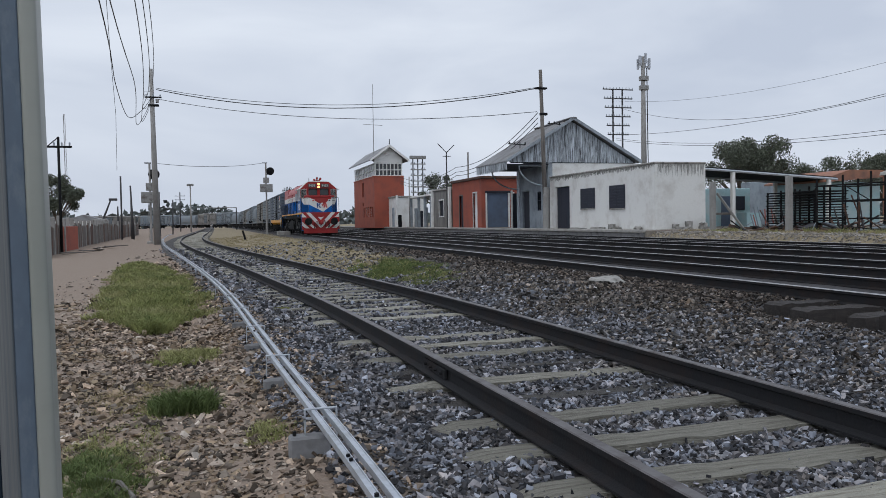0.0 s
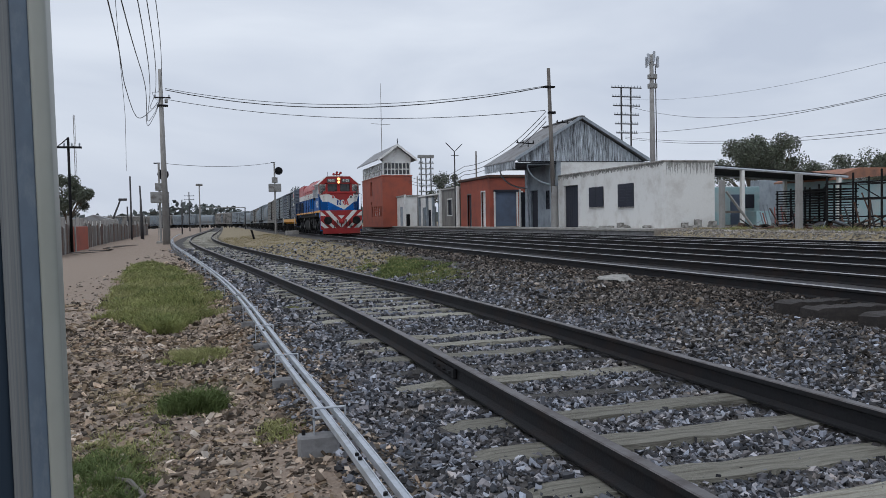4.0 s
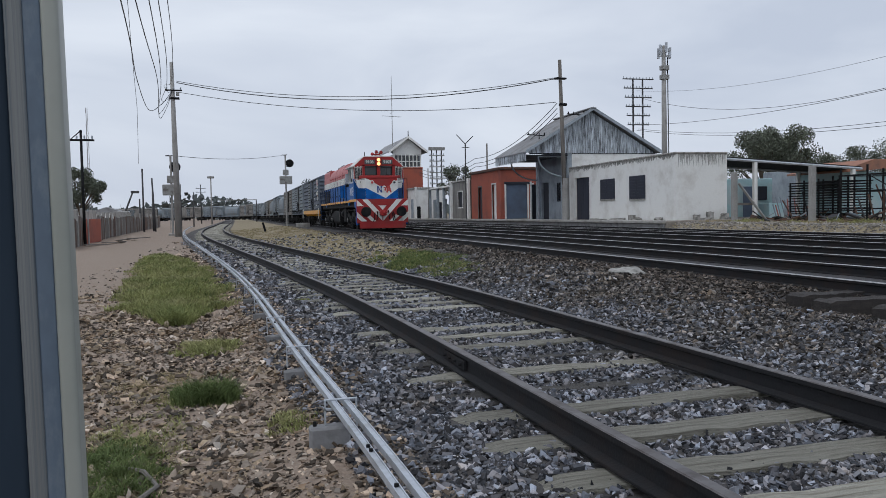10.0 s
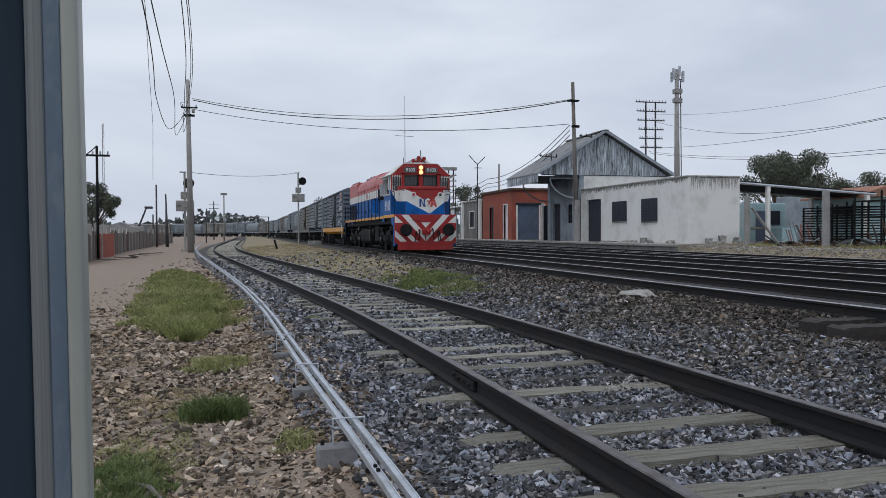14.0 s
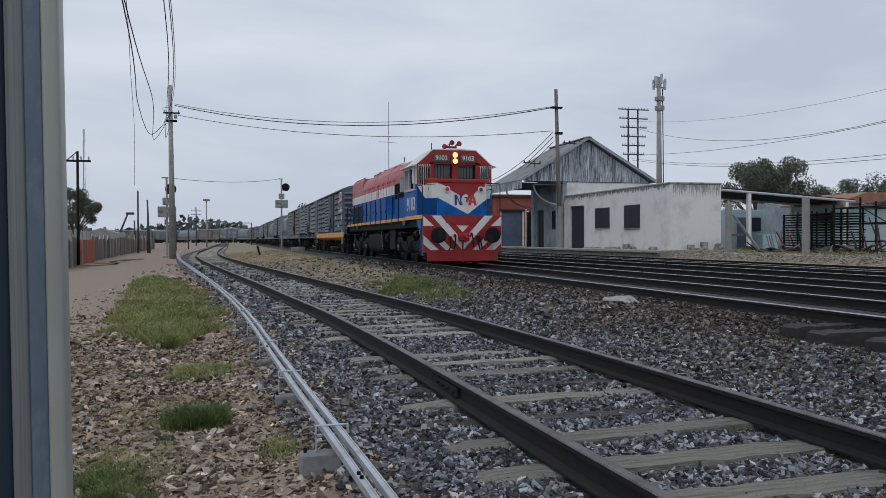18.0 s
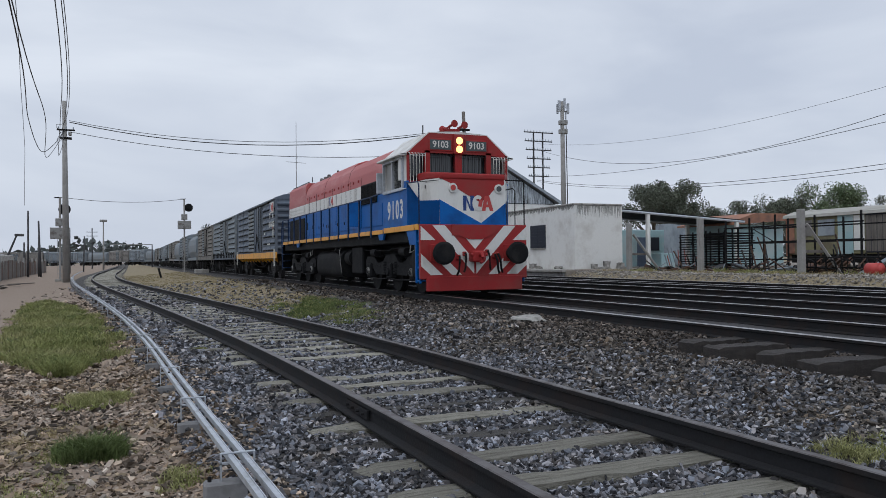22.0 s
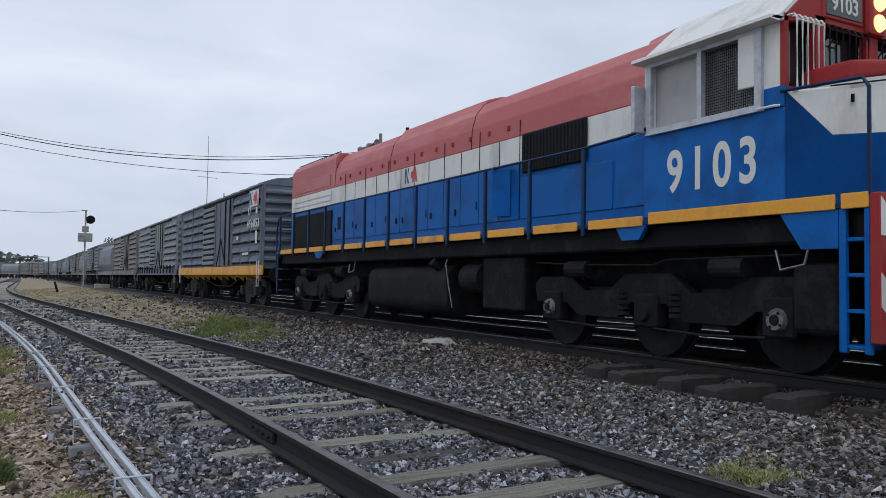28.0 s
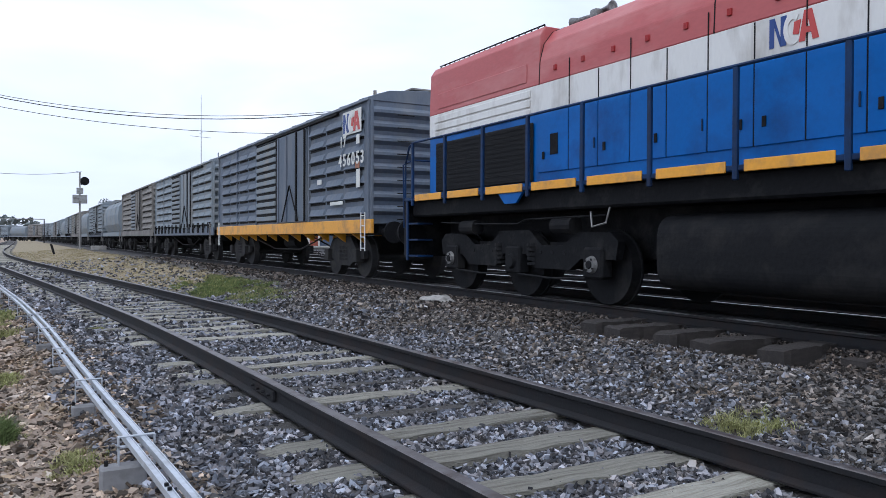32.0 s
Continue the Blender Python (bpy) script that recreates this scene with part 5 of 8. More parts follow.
def underframe(t, L, sill, lattice=False):
    part("underframe", rbox(-1.10, 1.10, .1, L - .1, .98, 1.22, .02), "black2", t)
    for s in (-1, 1):
        x0, x1 = sorted((s * 1.33, s * 1.39))
        part("side_sill", rbox(x0, x1, -.2, L + .2, 1.0, 1.30, .01), sill, t, "yellow side sill" if sill == "yellow" else "")
        n = 12
        for k in range(n):
            y = .9 + (L - 1.8) * k / (n - 1)
            bm = bmesh.new()
            prism(bm, [(s * 1.38, .99), (s * 1.10, .80), (s * 1.10, .99)] if s > 0 else [(s * 1.10, .99), (s * 1.10, .80), (s * 1.38, .99)], y - .04, y + .04, "y")
            part("sill_bracket", bm, sill if sill == "yellow" else "black2", t)
        if lattice:
            for k in range(14):
                y = .5 + (L - 1.0) * k / 13
                bm = box(bmesh.new(), *sorted((s * 1.36, s * 1.42)), y - .16, y - .10, 1.10, 1.50)
                box(bm, *sorted((s * 1.36, s * 1.42)), y + .10, y + .16, 1.10, 1.50)
                box(bm, *sorted((s * 1.36, s * 1.41)), y - .10, y + .10, 1.28, 1.34)
                part("stake_pocket", bm, "black", t)
        for y in (.12, L - .12):
            bm = bmesh.new()
            for dx in (0, .22):
                q = y + (dx if y < 1 else -dx)
                tube(bm, (s * 1.40, q, .62), (s * 1.40, q, 1.45), .012, n=6)
            for z in (.68, .92, 1.16, 1.38):
                tube(bm, (s * 1.40, y, z), (s * 1.40, y + (.22 if y < 1 else -.22), z), .012, n=6)
            part("ladder", bm, "letter" if sill == "yellow" else "wag_tan", t)
    bogie2(t, 2.1)
    bogie2(t, L - 2.1)
    part("brake_tank", tube(bmesh.new(), (-.7, L / 2 - .5, .8), (-.7, L / 2 + .5, .8), .2, n=12), "black2", t)
    bm = bmesh.new()
    for s in (-1, 1):
        pipe(bm, [(s * 1.05, 3.5, .95), (s * .95, L / 2 - 1.2, .58), (s * .95, L / 2 + 1.2, .58), (s * 1.05, L - 3.5, .95)], .022)
    part("truss_rod", bm, "dusty", t)
    for y0, y1 in ((0, -.48), (L, L + .48)):
        for x in (-.98, .98):
            d = 1 if y1 > y0 else -1
            bm = tube(bmesh.new(), (x, y0, 1.02), (x, y1 - .06 * d, 1.02), .10, n=12)
            tube(bm, (x, y1 - .06 * d, 1.02), (x, y1, 1.02), .23, n=16)
            part("buffer", bm, "black", t)
        part("coupler", rbox(-.1, .1, min(y0, y1) - .05, max(y0, y1) + .05, .92, 1.1, .02), "black2", t)


def box_wagon(body, sill, label, lattice=False, written=False, L=13.9):
    t = thing("box_wagon", label, "freight wagon", group="wagons of the train")
    underframe(t, L, sill, lattice)
    ZT = 3.84
    b = part("body", rbox(-1.33, 1.33, .02, L - .02, 1.20, ZT, .015), body, t)
    # ribbed end walls
    for y, d in ((.02, -1), (L - .02, 1)):
        for k in range(8):
            z = 1.50 + .30 * k
            bm = bmesh.new()
            prism(bm, [(y, z - .11), (y + d * .10, z - .03), (y + d * .10, z + .03), (y, z + .11)], -1.28, 1.28, "x")
            part("end_rib", bm, body, b)
        for x in (-1.33, 1.27):
            part("corner_post", rbox(x, x + .06, min(y, y + d * .07), max(y, y + d * .07), 1.20, ZT, .01), body, b)
    # sides: short pressed ribs in rows, posts and a sliding door
    for s in (-1, 1):
        xo = s * 1.33
        rib = None
        far = bmesh.new()
        for j in range(7):
            slots = bmesh.new()
            z = 1.50 + .335 * j
            y = .30
            while y < L - 1.2:
                if not (3.2 < y + .5 < 8.95):
                    # flat black strip below each rib: the rib's shade, put in as shape
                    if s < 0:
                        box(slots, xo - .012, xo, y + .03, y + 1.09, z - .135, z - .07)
                    if s < 0:
                        if rib is None:
                            bm = bmesh.new()
                            v = [bm.verts.new(p) for p in ((0, .06, .10), (0, 1.06, .10), (0, 1.12, -.075), (0, 0, -.075), (-.075, .05, -.06), (-.075, 1.07, -.06), (-.060, .05, -.075), (-.060, 1.07, -.075))]
                            for f in ((0, 4, 5, 1), (4, 6, 7, 5), (6, 3, 2, 7), (0, 3, 6, 4), (1, 5, 7, 2)):
                                bm.faces.new([v[q] for q in f])
                            bmesh.ops.recalc_face_normals(bm, faces=list(bm.faces))
                            rib = part("side_rib", bm, body, b)
                            rib.matrix_basis = pose(xo, y, z)
                        else:
                            again(rib, pose(xo, y, z))
                    else:
                        prism(far, [(y, z - .05), (y + .06, z + .045), (y + 1.0, z + .045), (y + 1.06, z - .05)], xo - .01, xo + .045, "x")
                y += 1.19
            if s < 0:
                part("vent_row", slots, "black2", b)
            else:
                slots.free()
        if s > 0:
            tagged(part("side_ribs", far, body, b), kind="stuff")
        else:
            far.free()
        for y in (.05, 3.86, 6.55, 8.80, 11.2, L - .05):
            part("side_post", rbox(*sorted((xo - s * .01, xo + s * .045)), y - .04, y + .04, 1.2, ZT, .008), body, b)
        d = part("sliding_door", rbox(*sorted((xo, xo + s * .06)), 4.0, 6.45, 1.32, ZT - .12, .01), body, b)
        for y in (4.06, 4.75, 5.6, 6.36):
            part("door_stile", rbox(*sorted((xo + s * .06, xo + s * .10)), y - .04, y + .04, 1.34, ZT - .14, .008), "black2" if y < 5 else body, d)
        v = part("louvre_panel", rbox(*sorted((xo, xo + s * .04)), 6.64, 8.70, 1.36, ZT - .14, .01), "black2", b)
        for k in range(11):
            z = 1.40 + .212 * k
            part("louvre_slat", rbox(*sorted((xo + s * .03, xo + s * .075)), 6.68, 8.66, z, z + .13, .012), "wag_grey", v)
        bm = pipe(bmesh.new(), [(xo + s * .11, 4.5, 1.35), (xo + s * .12, 5.2, 2.3), (xo + s * .11, 5.9, 1.35)], .02)
        part("door_brace", bm, "black2", d)
        part("door_rail", rbox(*sorted((xo, xo + s * .08)), 1.8, 8.8, ZT - .1, ZT - .04, .01), "black2", b)
    part("wagon_roof", bevel(prism(bmesh.new(), [(-1.40, ZT - .02), (1.40, ZT - .02), (1.38, ZT + .05), (.9, ZT + .22), (0, ZT + .30), (-.9, ZT + .22), (-1.38, ZT + .05)], 0, L, "y"), .01), body, b)
    bm = bmesh.new()
    for k in range(12):
        y = .5 + (L - 1) * k / 11
        prism(bm, [(-1.39, ZT + .03), (1.39, ZT + .03), (1.37, ZT + .07), (.9, ZT + .245), (0, ZT + .325), (-.9, ZT + .245), (-1.37, ZT + .07)], y - .03, y + .03, "y")
    part("roof_seam", bm, body, b)
    part("running_board", rbox(-.25, .25, .2, L - .2, ZT + .34, ZT + .38, .005), "wag_tan", b)
    bm = bmesh.new()
    for k in range(9):
        tube(bm, (-.75, -.12, 1.3 + .28 * k), (-.35, -.12, 1.3 + .28 * k), .012, n=5)
    part("end_ladder", bm, "black2", b)
    if written:
        p = part("logo_plate", rbox(-1.408, -1.398, .32, 1.40, 3.20, 3.72, .004), "letter", b, "white plate with the operator's mark")
        logo(b, pose(-1.411, .86, 3.46, 0, 0, -90), .98, .42)
        writing("17", .34, "letter", b, pose(-1.408, 1.38, 3.06, 90, 0, -90), space=1.2, bold=.008)
        part("painted_bar", rbox(-1.408, -1.40, .42, .60, 2.95, 3.15, .003), "letter", b)
        writing("456053", .38, "letter", b, pose(-1.408, .90, 2.64, 90, 0, -90), space=1.35, bold=.008)
        part("data_plate", rbox(-1.408, -1.398, .40, .60, 2.0, 2.4, .003), "letter", b)
        part("data_plate", rbox(-1.408, -1.398, 1.4, 2.2, 1.66, 1.74, .003), "letter", b)
        part("data_plate", rbox(-1.408, -1.398, 2.8, 3.1, 2.2, 2.32, .003), "letter", b)
        part("rust_patch", rbox(-1.408, -1.398, .42, .66, 2.42, 2.56, .003), "orange_rust", b)
    return t


def hopper_wagon(body, label, L=12.6):
    t = thing("hopper_wagon", label, "freight wagon", group="wagons of the train")
    underframe(t, L, body)
    prof = [(-1.05, 1.25), (1.05, 1.25), (1.36, 1.9), (1.40, 2.6), (1.30, 3.2), (.95, 3.62), (.4, 3.78), (-.4, 3.78), (-.95, 3.62), (-1.30, 3.2), (-1.40, 2.6), (-1.36, 1.9)]
    b = part("hopper_body", prism(bmesh.new(), prof, 1.0, L - 1.0, "y"), body, t, smooth=False)
    for y in (1.0, L - 1.0, L / 2, L / 4, 3 * L / 4):
        part("body_band", prism(bmesh.new(), [(x * 1.012, 2.5 + (z - 2.5) * 1.012) for x, z in prof], y - .04, y + .04, "y"), body, b)
    for y, d in ((1.0, -1), (L - 1.0, 1)):
        bm = bmesh.new()
        prism(bm, [(y, 3.5), (y + d * .9, 1.5), (y + d * .9, 1.42), (y, 1.42)] if d > 0 else [(y, 1.42), (y + d * .9, 1.42), (y + d * .9, 1.5), (y, 3.5)], -.5, .5, "x")
        part("end_slope", bm, body, b)
    for k in range(4):
        y = 2.2 + (L - 4.4) * k / 3
        part("roof_hatch", tube(bmesh.new(), (0, y, 3.76), (0, y, 3.88), .32, n=16), body, b)
    part("walkway", rbox(-.55, .55, 1.2, L - 1.2, 3.80, 3.83, .005), "black2", b)
    for y in (L * .3, L * .7):
        bm = bmesh.new()
        v = [(-.9, y - 1.2, 1.3), (.9, y - 1.2, 1.3), (.9, y + 1.2, 1.3), (-.9, y + 1.2, 1.3), (-.3, y - .3, .6), (.3, y - .3, .6), (.3, y + .3, .6), (-.3, y + .3, .6)]
        v = [bm.verts.new(p) for p in v]
        for f in ((0, 3, 2, 1), (4, 5, 6, 7), (0, 1, 5, 4), (1, 2, 6, 5), (2, 3, 7, 6), (3, 0, 4, 7)):
            bm.faces.new([v[i] for i in f])
        part("discharge_chute", bm, body, b)
    return t


LOCO = loco()
WAGONS = []
protos = {
    "a": box_wagon("wag_blue", "yellow", "slate-grey ribbed box wagon with a yellow sill and white numbers", False, True),
    "b": box_wagon("wag_grey", "wag_blue", "grey ribbed box wagon with stake pockets along its sill", True),
    "c": box_wagon("wag_tan", "wag_tan", "dusty grey-brown box wagon with a pale door"),
    "h": hopper_wagon("wag_grey", "grey covered hopper wagon with rounded sides"),
}
back = 19.8
used = set()
for k in "abchbhcbhbchbchbbchbcb":
    L = 12.6 if k == "h" else 13.9
    w = protos[k] if k not in used else copy_thing(protos[k], Matrix())
    used.add(k)
    WAGONS.append((w, back, L))
    back += L + 1.05


def track_place(s):
    """The main line: straight to 185 m, then a left-hand curve."""
    if s < 185:
        return 7.90, s, 0.0
    a = (s - 185) / 130
    return 7.90 - 130 * (1 - math.cos(a)), 185 + 130 * math.sin(a), math.degrees(a)


front_at = curve_at([(0, 59.6), (3, 54.9), (6, 49.8), (9, 43.9), (13, 36.2), (16, 30.2), (19, 23.8), (21, 19.5), (23, 15.1), (25.5, 9.55), (28, 4.04), (30, -0.33), (32, -4.65)])


def key_train():
    """The locomotive leads, its wagons keep their distance behind it."""
    times = [0, 1.5, 3, 4.5, 6, 7.5, 9, 11, 13, 14.5, 16, 17.5, 19, 20, 21, 22, 23, 24, 25.5, 26.75, 28, 29, 30, 31, 32]
    walk(LOCO, [(t, pose(7.90, front_at(t), 0.23)) for t in times])
    for w, back, L in WAGONS:
        rows = []
        for t in times:
            x0, y0, _ = track_place(front_at(t) + back + 2.1)
            x1, y1, _ = track_place(front_at(t) + back + L - 2.1)
            a = math.atan2(-(x1 - x0), y1 - y0)
            d = Vector((-math.sin(a), math.cos(a), 0))
            o = Vector((x0, y0, 0.23)) - d * 2.1
            rows.append((t, pose(o.x, o.y, o.z, 0, 0, math.degrees(a))))
        walk(w, rows)


def bird():
    t = thing("bird", "dark bird with white wing edges flying over the tracks", "bird")
    bm = bmesh.new()
    bmesh.ops.create_uvsphere(bm, u_segments=12, v_segments=8, radius=1)
    for v in bm.verts:
        k = 1 - .35 * max(0, v.co.y)
        v.co = Vector((v.co.x * .042 * k, v.co.y * .13, v.co.z * .042 * k))
    part("body", bm, "bird", t, smooth=True)
    bm = bmesh.new()
    bmesh.ops.create_uvsphere(bm, u_segments=10, v_segments=6, radius=.03)
    bmesh.ops.translate(bm, verts=bm.verts, vec=(0, .135, .025))
    tube(bm, (0, .16, .025), (0, .19, .02), .009, .002, 6)
    part("head", bm, "bird", t, smooth=True)
    part("tail", prism(bmesh.new(), [(-.015, -.11), (.015, -.11), (.04, -.23), (-.04, -.23)], -.006, .006, "z"), "bird_white", t)
    wings = []
    for s in (-1, 1):
        pts = [(0, .06), (.14, .09), (.27, .02), (.29, -.04), (.14, -.05), (0, -.07)]
        pts = [(s * x, y) for x, y in pts]
        w = part("wing", prism(bmesh.new(), pts, -.008, .008, "z"), "bird", t)
        q = [(.13, .04), (.28, .0), (.29, -.04), (.13, -.045)]
        part("wing_edge", prism(bmesh.new(), [(s * x, y) for x, y in q], -.012, .012, "z"), "bird_white", w)
        wings.append((w, s))
    return t, wings


BIRD, WINGS = bird()


def key_bird():
    spots = [(0, 21.4, 39, 3.82), (6.2, 21.4, 39, 3.82), (6.6, 18.2, 37.63, 2.78), (6.8, 16.6, 32.44, 2.37), (7.0, 15.0, 28.58, 1.93), (7.2, 13.6, 25.8, 1.51),
             (7.3, 12.8, 24.12, 1.12), (7.4, 12.0, 22.54, 0.86), (7.5, 10.8, 19.76, 0.54), (7.6, 9.6, 16.97, 0.33), (7.7, 8.5, 14.54, 0.26), (7.8, 8.2, 12.78, 0.36),
             (7.9, 8.0, 11.28, 0.39), (8.0, 7.7, 9.24, 0.34), (8.1, 7.6, 7.95, 0.46), (8.3, 7.8, 5.0, 0.9), (8.8, 9.0, -4, 1.6), (10, 16, -20, 0.5),
             (11, 18, -23, 0.12), (32, 18, -23, 0.12)]
    rows = []
    for i, (t, x, y, z) in enumerate(spots):
        a, b = spots[max(i - 1, 0)], spots[min(i + 1, len(spots) - 1)]
        turn = math.degrees(math.atan2(-(b[1] - a[1]), b[2] - a[2]))
        rows.append((t, pose(x, y, z, 0, 0, turn if 6.2 < t < 10 else (190 if t < 9 else 215))))
    walk(BIRD, rows)
    for w, s in WINGS:
        rows = [(0, pose(0, 0, 0, 0, s * 60, 0)), (6.2, pose(0, 0, 0, 0, s * 60, 0))]
        t, up = 6.4, False
        while t < 10.9:
            rows.append((t, pose(0, 0, 0, 0, -s * (42 if up else -35), 0)))
            up, t = not up, t + .2
        rows += [(11, pose(0, 0, 0, 0, s * 60, 0)), (32, pose(0, 0, 0, 0, s * 60, 0))]
        walk(w, rows)


# ---- the station side ----
def wall_x(bm, x0, x1, y0, y1, z0, z1, holes=()):
    """A wall along y with holes (ya, yb, za, zb) right through it."""
    ys = sorted({y0, y1, *[h[0] for h in holes], *[h[1] for h in holes]})
    zs = sorted({z0, z1, *[h[2] for h in holes], *[h[3] for h in holes]})
    for a, b in zip(ys, ys[1:]):
        for c, d in zip(zs, zs[1:]):
            if not any(h[0] < (a + b) / 2 < h[1] and h[2] < (c + d) / 2 < h[3] for h in holes):
                box(bm, x0, x1, a, b, c, d)
    bmesh.ops.remove_doubles(bm, verts=bm.verts, dist=.001)
    return bm


def wall_y(bm, y0, y1, x0, x1, z0, z1, holes=()):
    b2 = wall_x(bmesh.new(), y0, y1, x0, x1, z0, z1, holes)
    for v in b2.verts:
        v.co = Vector((v.co.y, v.co.x, v.co.z))
    bmesh.ops.reverse_faces(b2, faces=b2.faces)
    me = bpy.data.meshes.new("tmp")
    b2.to_mesh(me)
    b2.free()
    bm.from_mesh(me)
    bpy.data.meshes.remove(me)
    return bm


PZ = 0.56
platform = part("platform", rbox(18.75, 60, 31.0, 125, -.1, PZ, .03), "worn_paving")
part("platform_face", rbox(18.66, 18.745, 31.1, 124.9, -.1, PZ - .13, .01), "stand_block", platform, "dark grimy platform face")
for k in range(31):
    part("edge_slab", rbox(18.58, 19.3, 31.05 + 3 * k, 34.02 + 3 * k, PZ - .12, PZ + .012 + .006 * (k % 3), .02), "concrete", platform)
tagged(platform, "worn earth-stained concrete station platform", "platform", kind="structure")


def rough_block(w, h, seed):
    """A broken lump of masonry."""
    rnd = random.Random(seed)
    bm = box(bmesh.new(), -w / 2, w / 2, -.14, .14, 0, h)
    bmesh.ops.subdivide_edges(bm, edges=list(bm.edges), cuts=2, use_grid_fill=True)
    for v in bm.verts:
        v.co += Vector((rnd.uniform(-.04, .04), rnd.uniform(-.04, .04), rnd.uniform(-.05, .02) if v.co.z > .02 else 0))
    return bm


def white_house():
    t = thing("storehouse", "low white plastered storehouse with damp stained parapet and dark shutters", "building")
    X0, X1, Y0, Y1, Z1 = 20.0, 22.75, 32.25, 44.15, 3.66
    holes = [(41.4, 43.35, PZ - .01, 3.06), (38.35, 39.80, 1.74, 2.76), (35.12, 36.48, 1.68, 2.78)]
    w = part("wall", wall_x(bmesh.new(), X0, X0 + .3, Y0, Y1, PZ - .2, Z1, holes), "plaster", t)
    part("wall", box(bmesh.new(), X0 + .3, X1, Y0, Y0 + .3, PZ - .2, Z1 - .02), "plaster", t)
    part("wall", box(bmesh.new(), X1 - .3, X1, Y0 + .3, Y1, PZ - .2, Z1), "plaster", t)
    part("wall", box(bmesh.new(), X0 + .3, X1 - .3, Y1 - .3, Y1, PZ - .2, Z1), "plaster", t)
    part("roof_slab", rbox(X0 - .04, X1 + .04, Y0 - .04, Y1 + .02, Z1, Z1 + .10, .03), "damp", t)
    # damp streaks running down from the parapet
    rnd = random.Random(3)

    def drip(bm, at, p, w, h):
        n = 5
        l, r = [], []
        for k in range(n + 1):
            q = k / n
            ww = w * (1 - q ** 4) * rnd.uniform(.7, 1.1) + .004
            c = p + rnd.uniform(-.15, .15) * w
            l.append(bm.verts.new(at(c - ww / 2, Z1 - h * q)))
            r.append(bm.verts.new(at(c + ww / 2, Z1 - h * q)))
        for k in range(n):
            bm.faces.new((l[k], r[k], r[k + 1], l[k + 1]))
    for k in range(11):
        bm = bmesh.new()
        for _ in range(64):
            p = Y0 + (Y1 - Y0) * (k + rnd.random()) / 11
            drip(bm, lambda u, z: (X0 - .003 - .004 * rnd.random(), u, z), p, rnd.uniform(.02, .09), (.05 + .36 * rnd.random() ** 1.8) * (.5 + .9 * abs(noise.noise(Vector((p * .8, 1, 1))))))
        part("damp_stain", bm, "drip", t, "black damp streaks under the parapet")
    bm = bmesh.new()
    for _ in range(170):
        p = X0 + .1 + (X1 - X0 - .15) * rnd.random()
        drip(bm, lambda u, z: (u, Y0 - .003 - .004 * rnd.random(), z), p, rnd.uniform(.010, .036), .06 + .60 * rnd.random() ** 1.7)
    part("damp_stain", bm, "drip", t, "black damp streaks under the parapet")
    d = part("door", rbox(X0 + .12, X0 + .17, 41.42, 43.33, PZ, 3.04, .01), "dark", t, "dark boarded door")
    for k in range(6):
        part("door_board", rbox(X0 + .10, X0 + .125, 41.45 + .31 * k, 41.74 + .31 * k, PZ + .03, 3.02, .006), "shutter", d)
    for ya, yb, za, zb in holes[1:]:
        win = part("window", box(bmesh.new(), X0 + .14, X0 + .16, ya, yb, za, zb), "dark", t, "dark window behind shutters")
        for k in range(2):
            m = (yb - ya) / 2
            s = part("shutter", rbox(X0 - .05, X0 - .01, ya - .12 + k * (m + .12), ya + k * (m + .12) + m, za - .04, zb + .05, .008), "shutter", win)
            for q in range(7):
                zz = za + .05 + (zb - za - .1) * q / 7
                part("shutter_slat", rbox(X0 - .062, X0 - .048, ya - .08 + k * (m + .12), ya + k * (m + .12) + m - .04, zz, zz + .11, .005), "shutter", s)
        part("window_sill", rbox(X0 - .07, X0 + .12, ya - .1, yb + .1, za - .10, za - .05, .01), "damp", win)
    for k, (x, y, h, w_) in enumerate(((19.75, 36.0, .26, .30), (19.7, 35.4, .14, .5), (19.8, 33.4, .14, .5), (20.9, 31.95, .26, .35), (21.6, 31.9, .40, .2), (22.4, 31.9, .32, .3), (19.8, 37.5, .10, .9), (19.75, 39.6, .07, 1.1), (21.2, 31.8, .12, .6))):
        o = part("rubble_block", rough_block(w_, h, k), "damp")
        o.matrix_basis = pose(x, y, PZ if y > 32 else PZ - .02, 0, 0, 20 * k)
        tagged(o, "grey broken masonry block beside the storehouse wall", "rubble", "rubble blocks")
    return t


white_house()


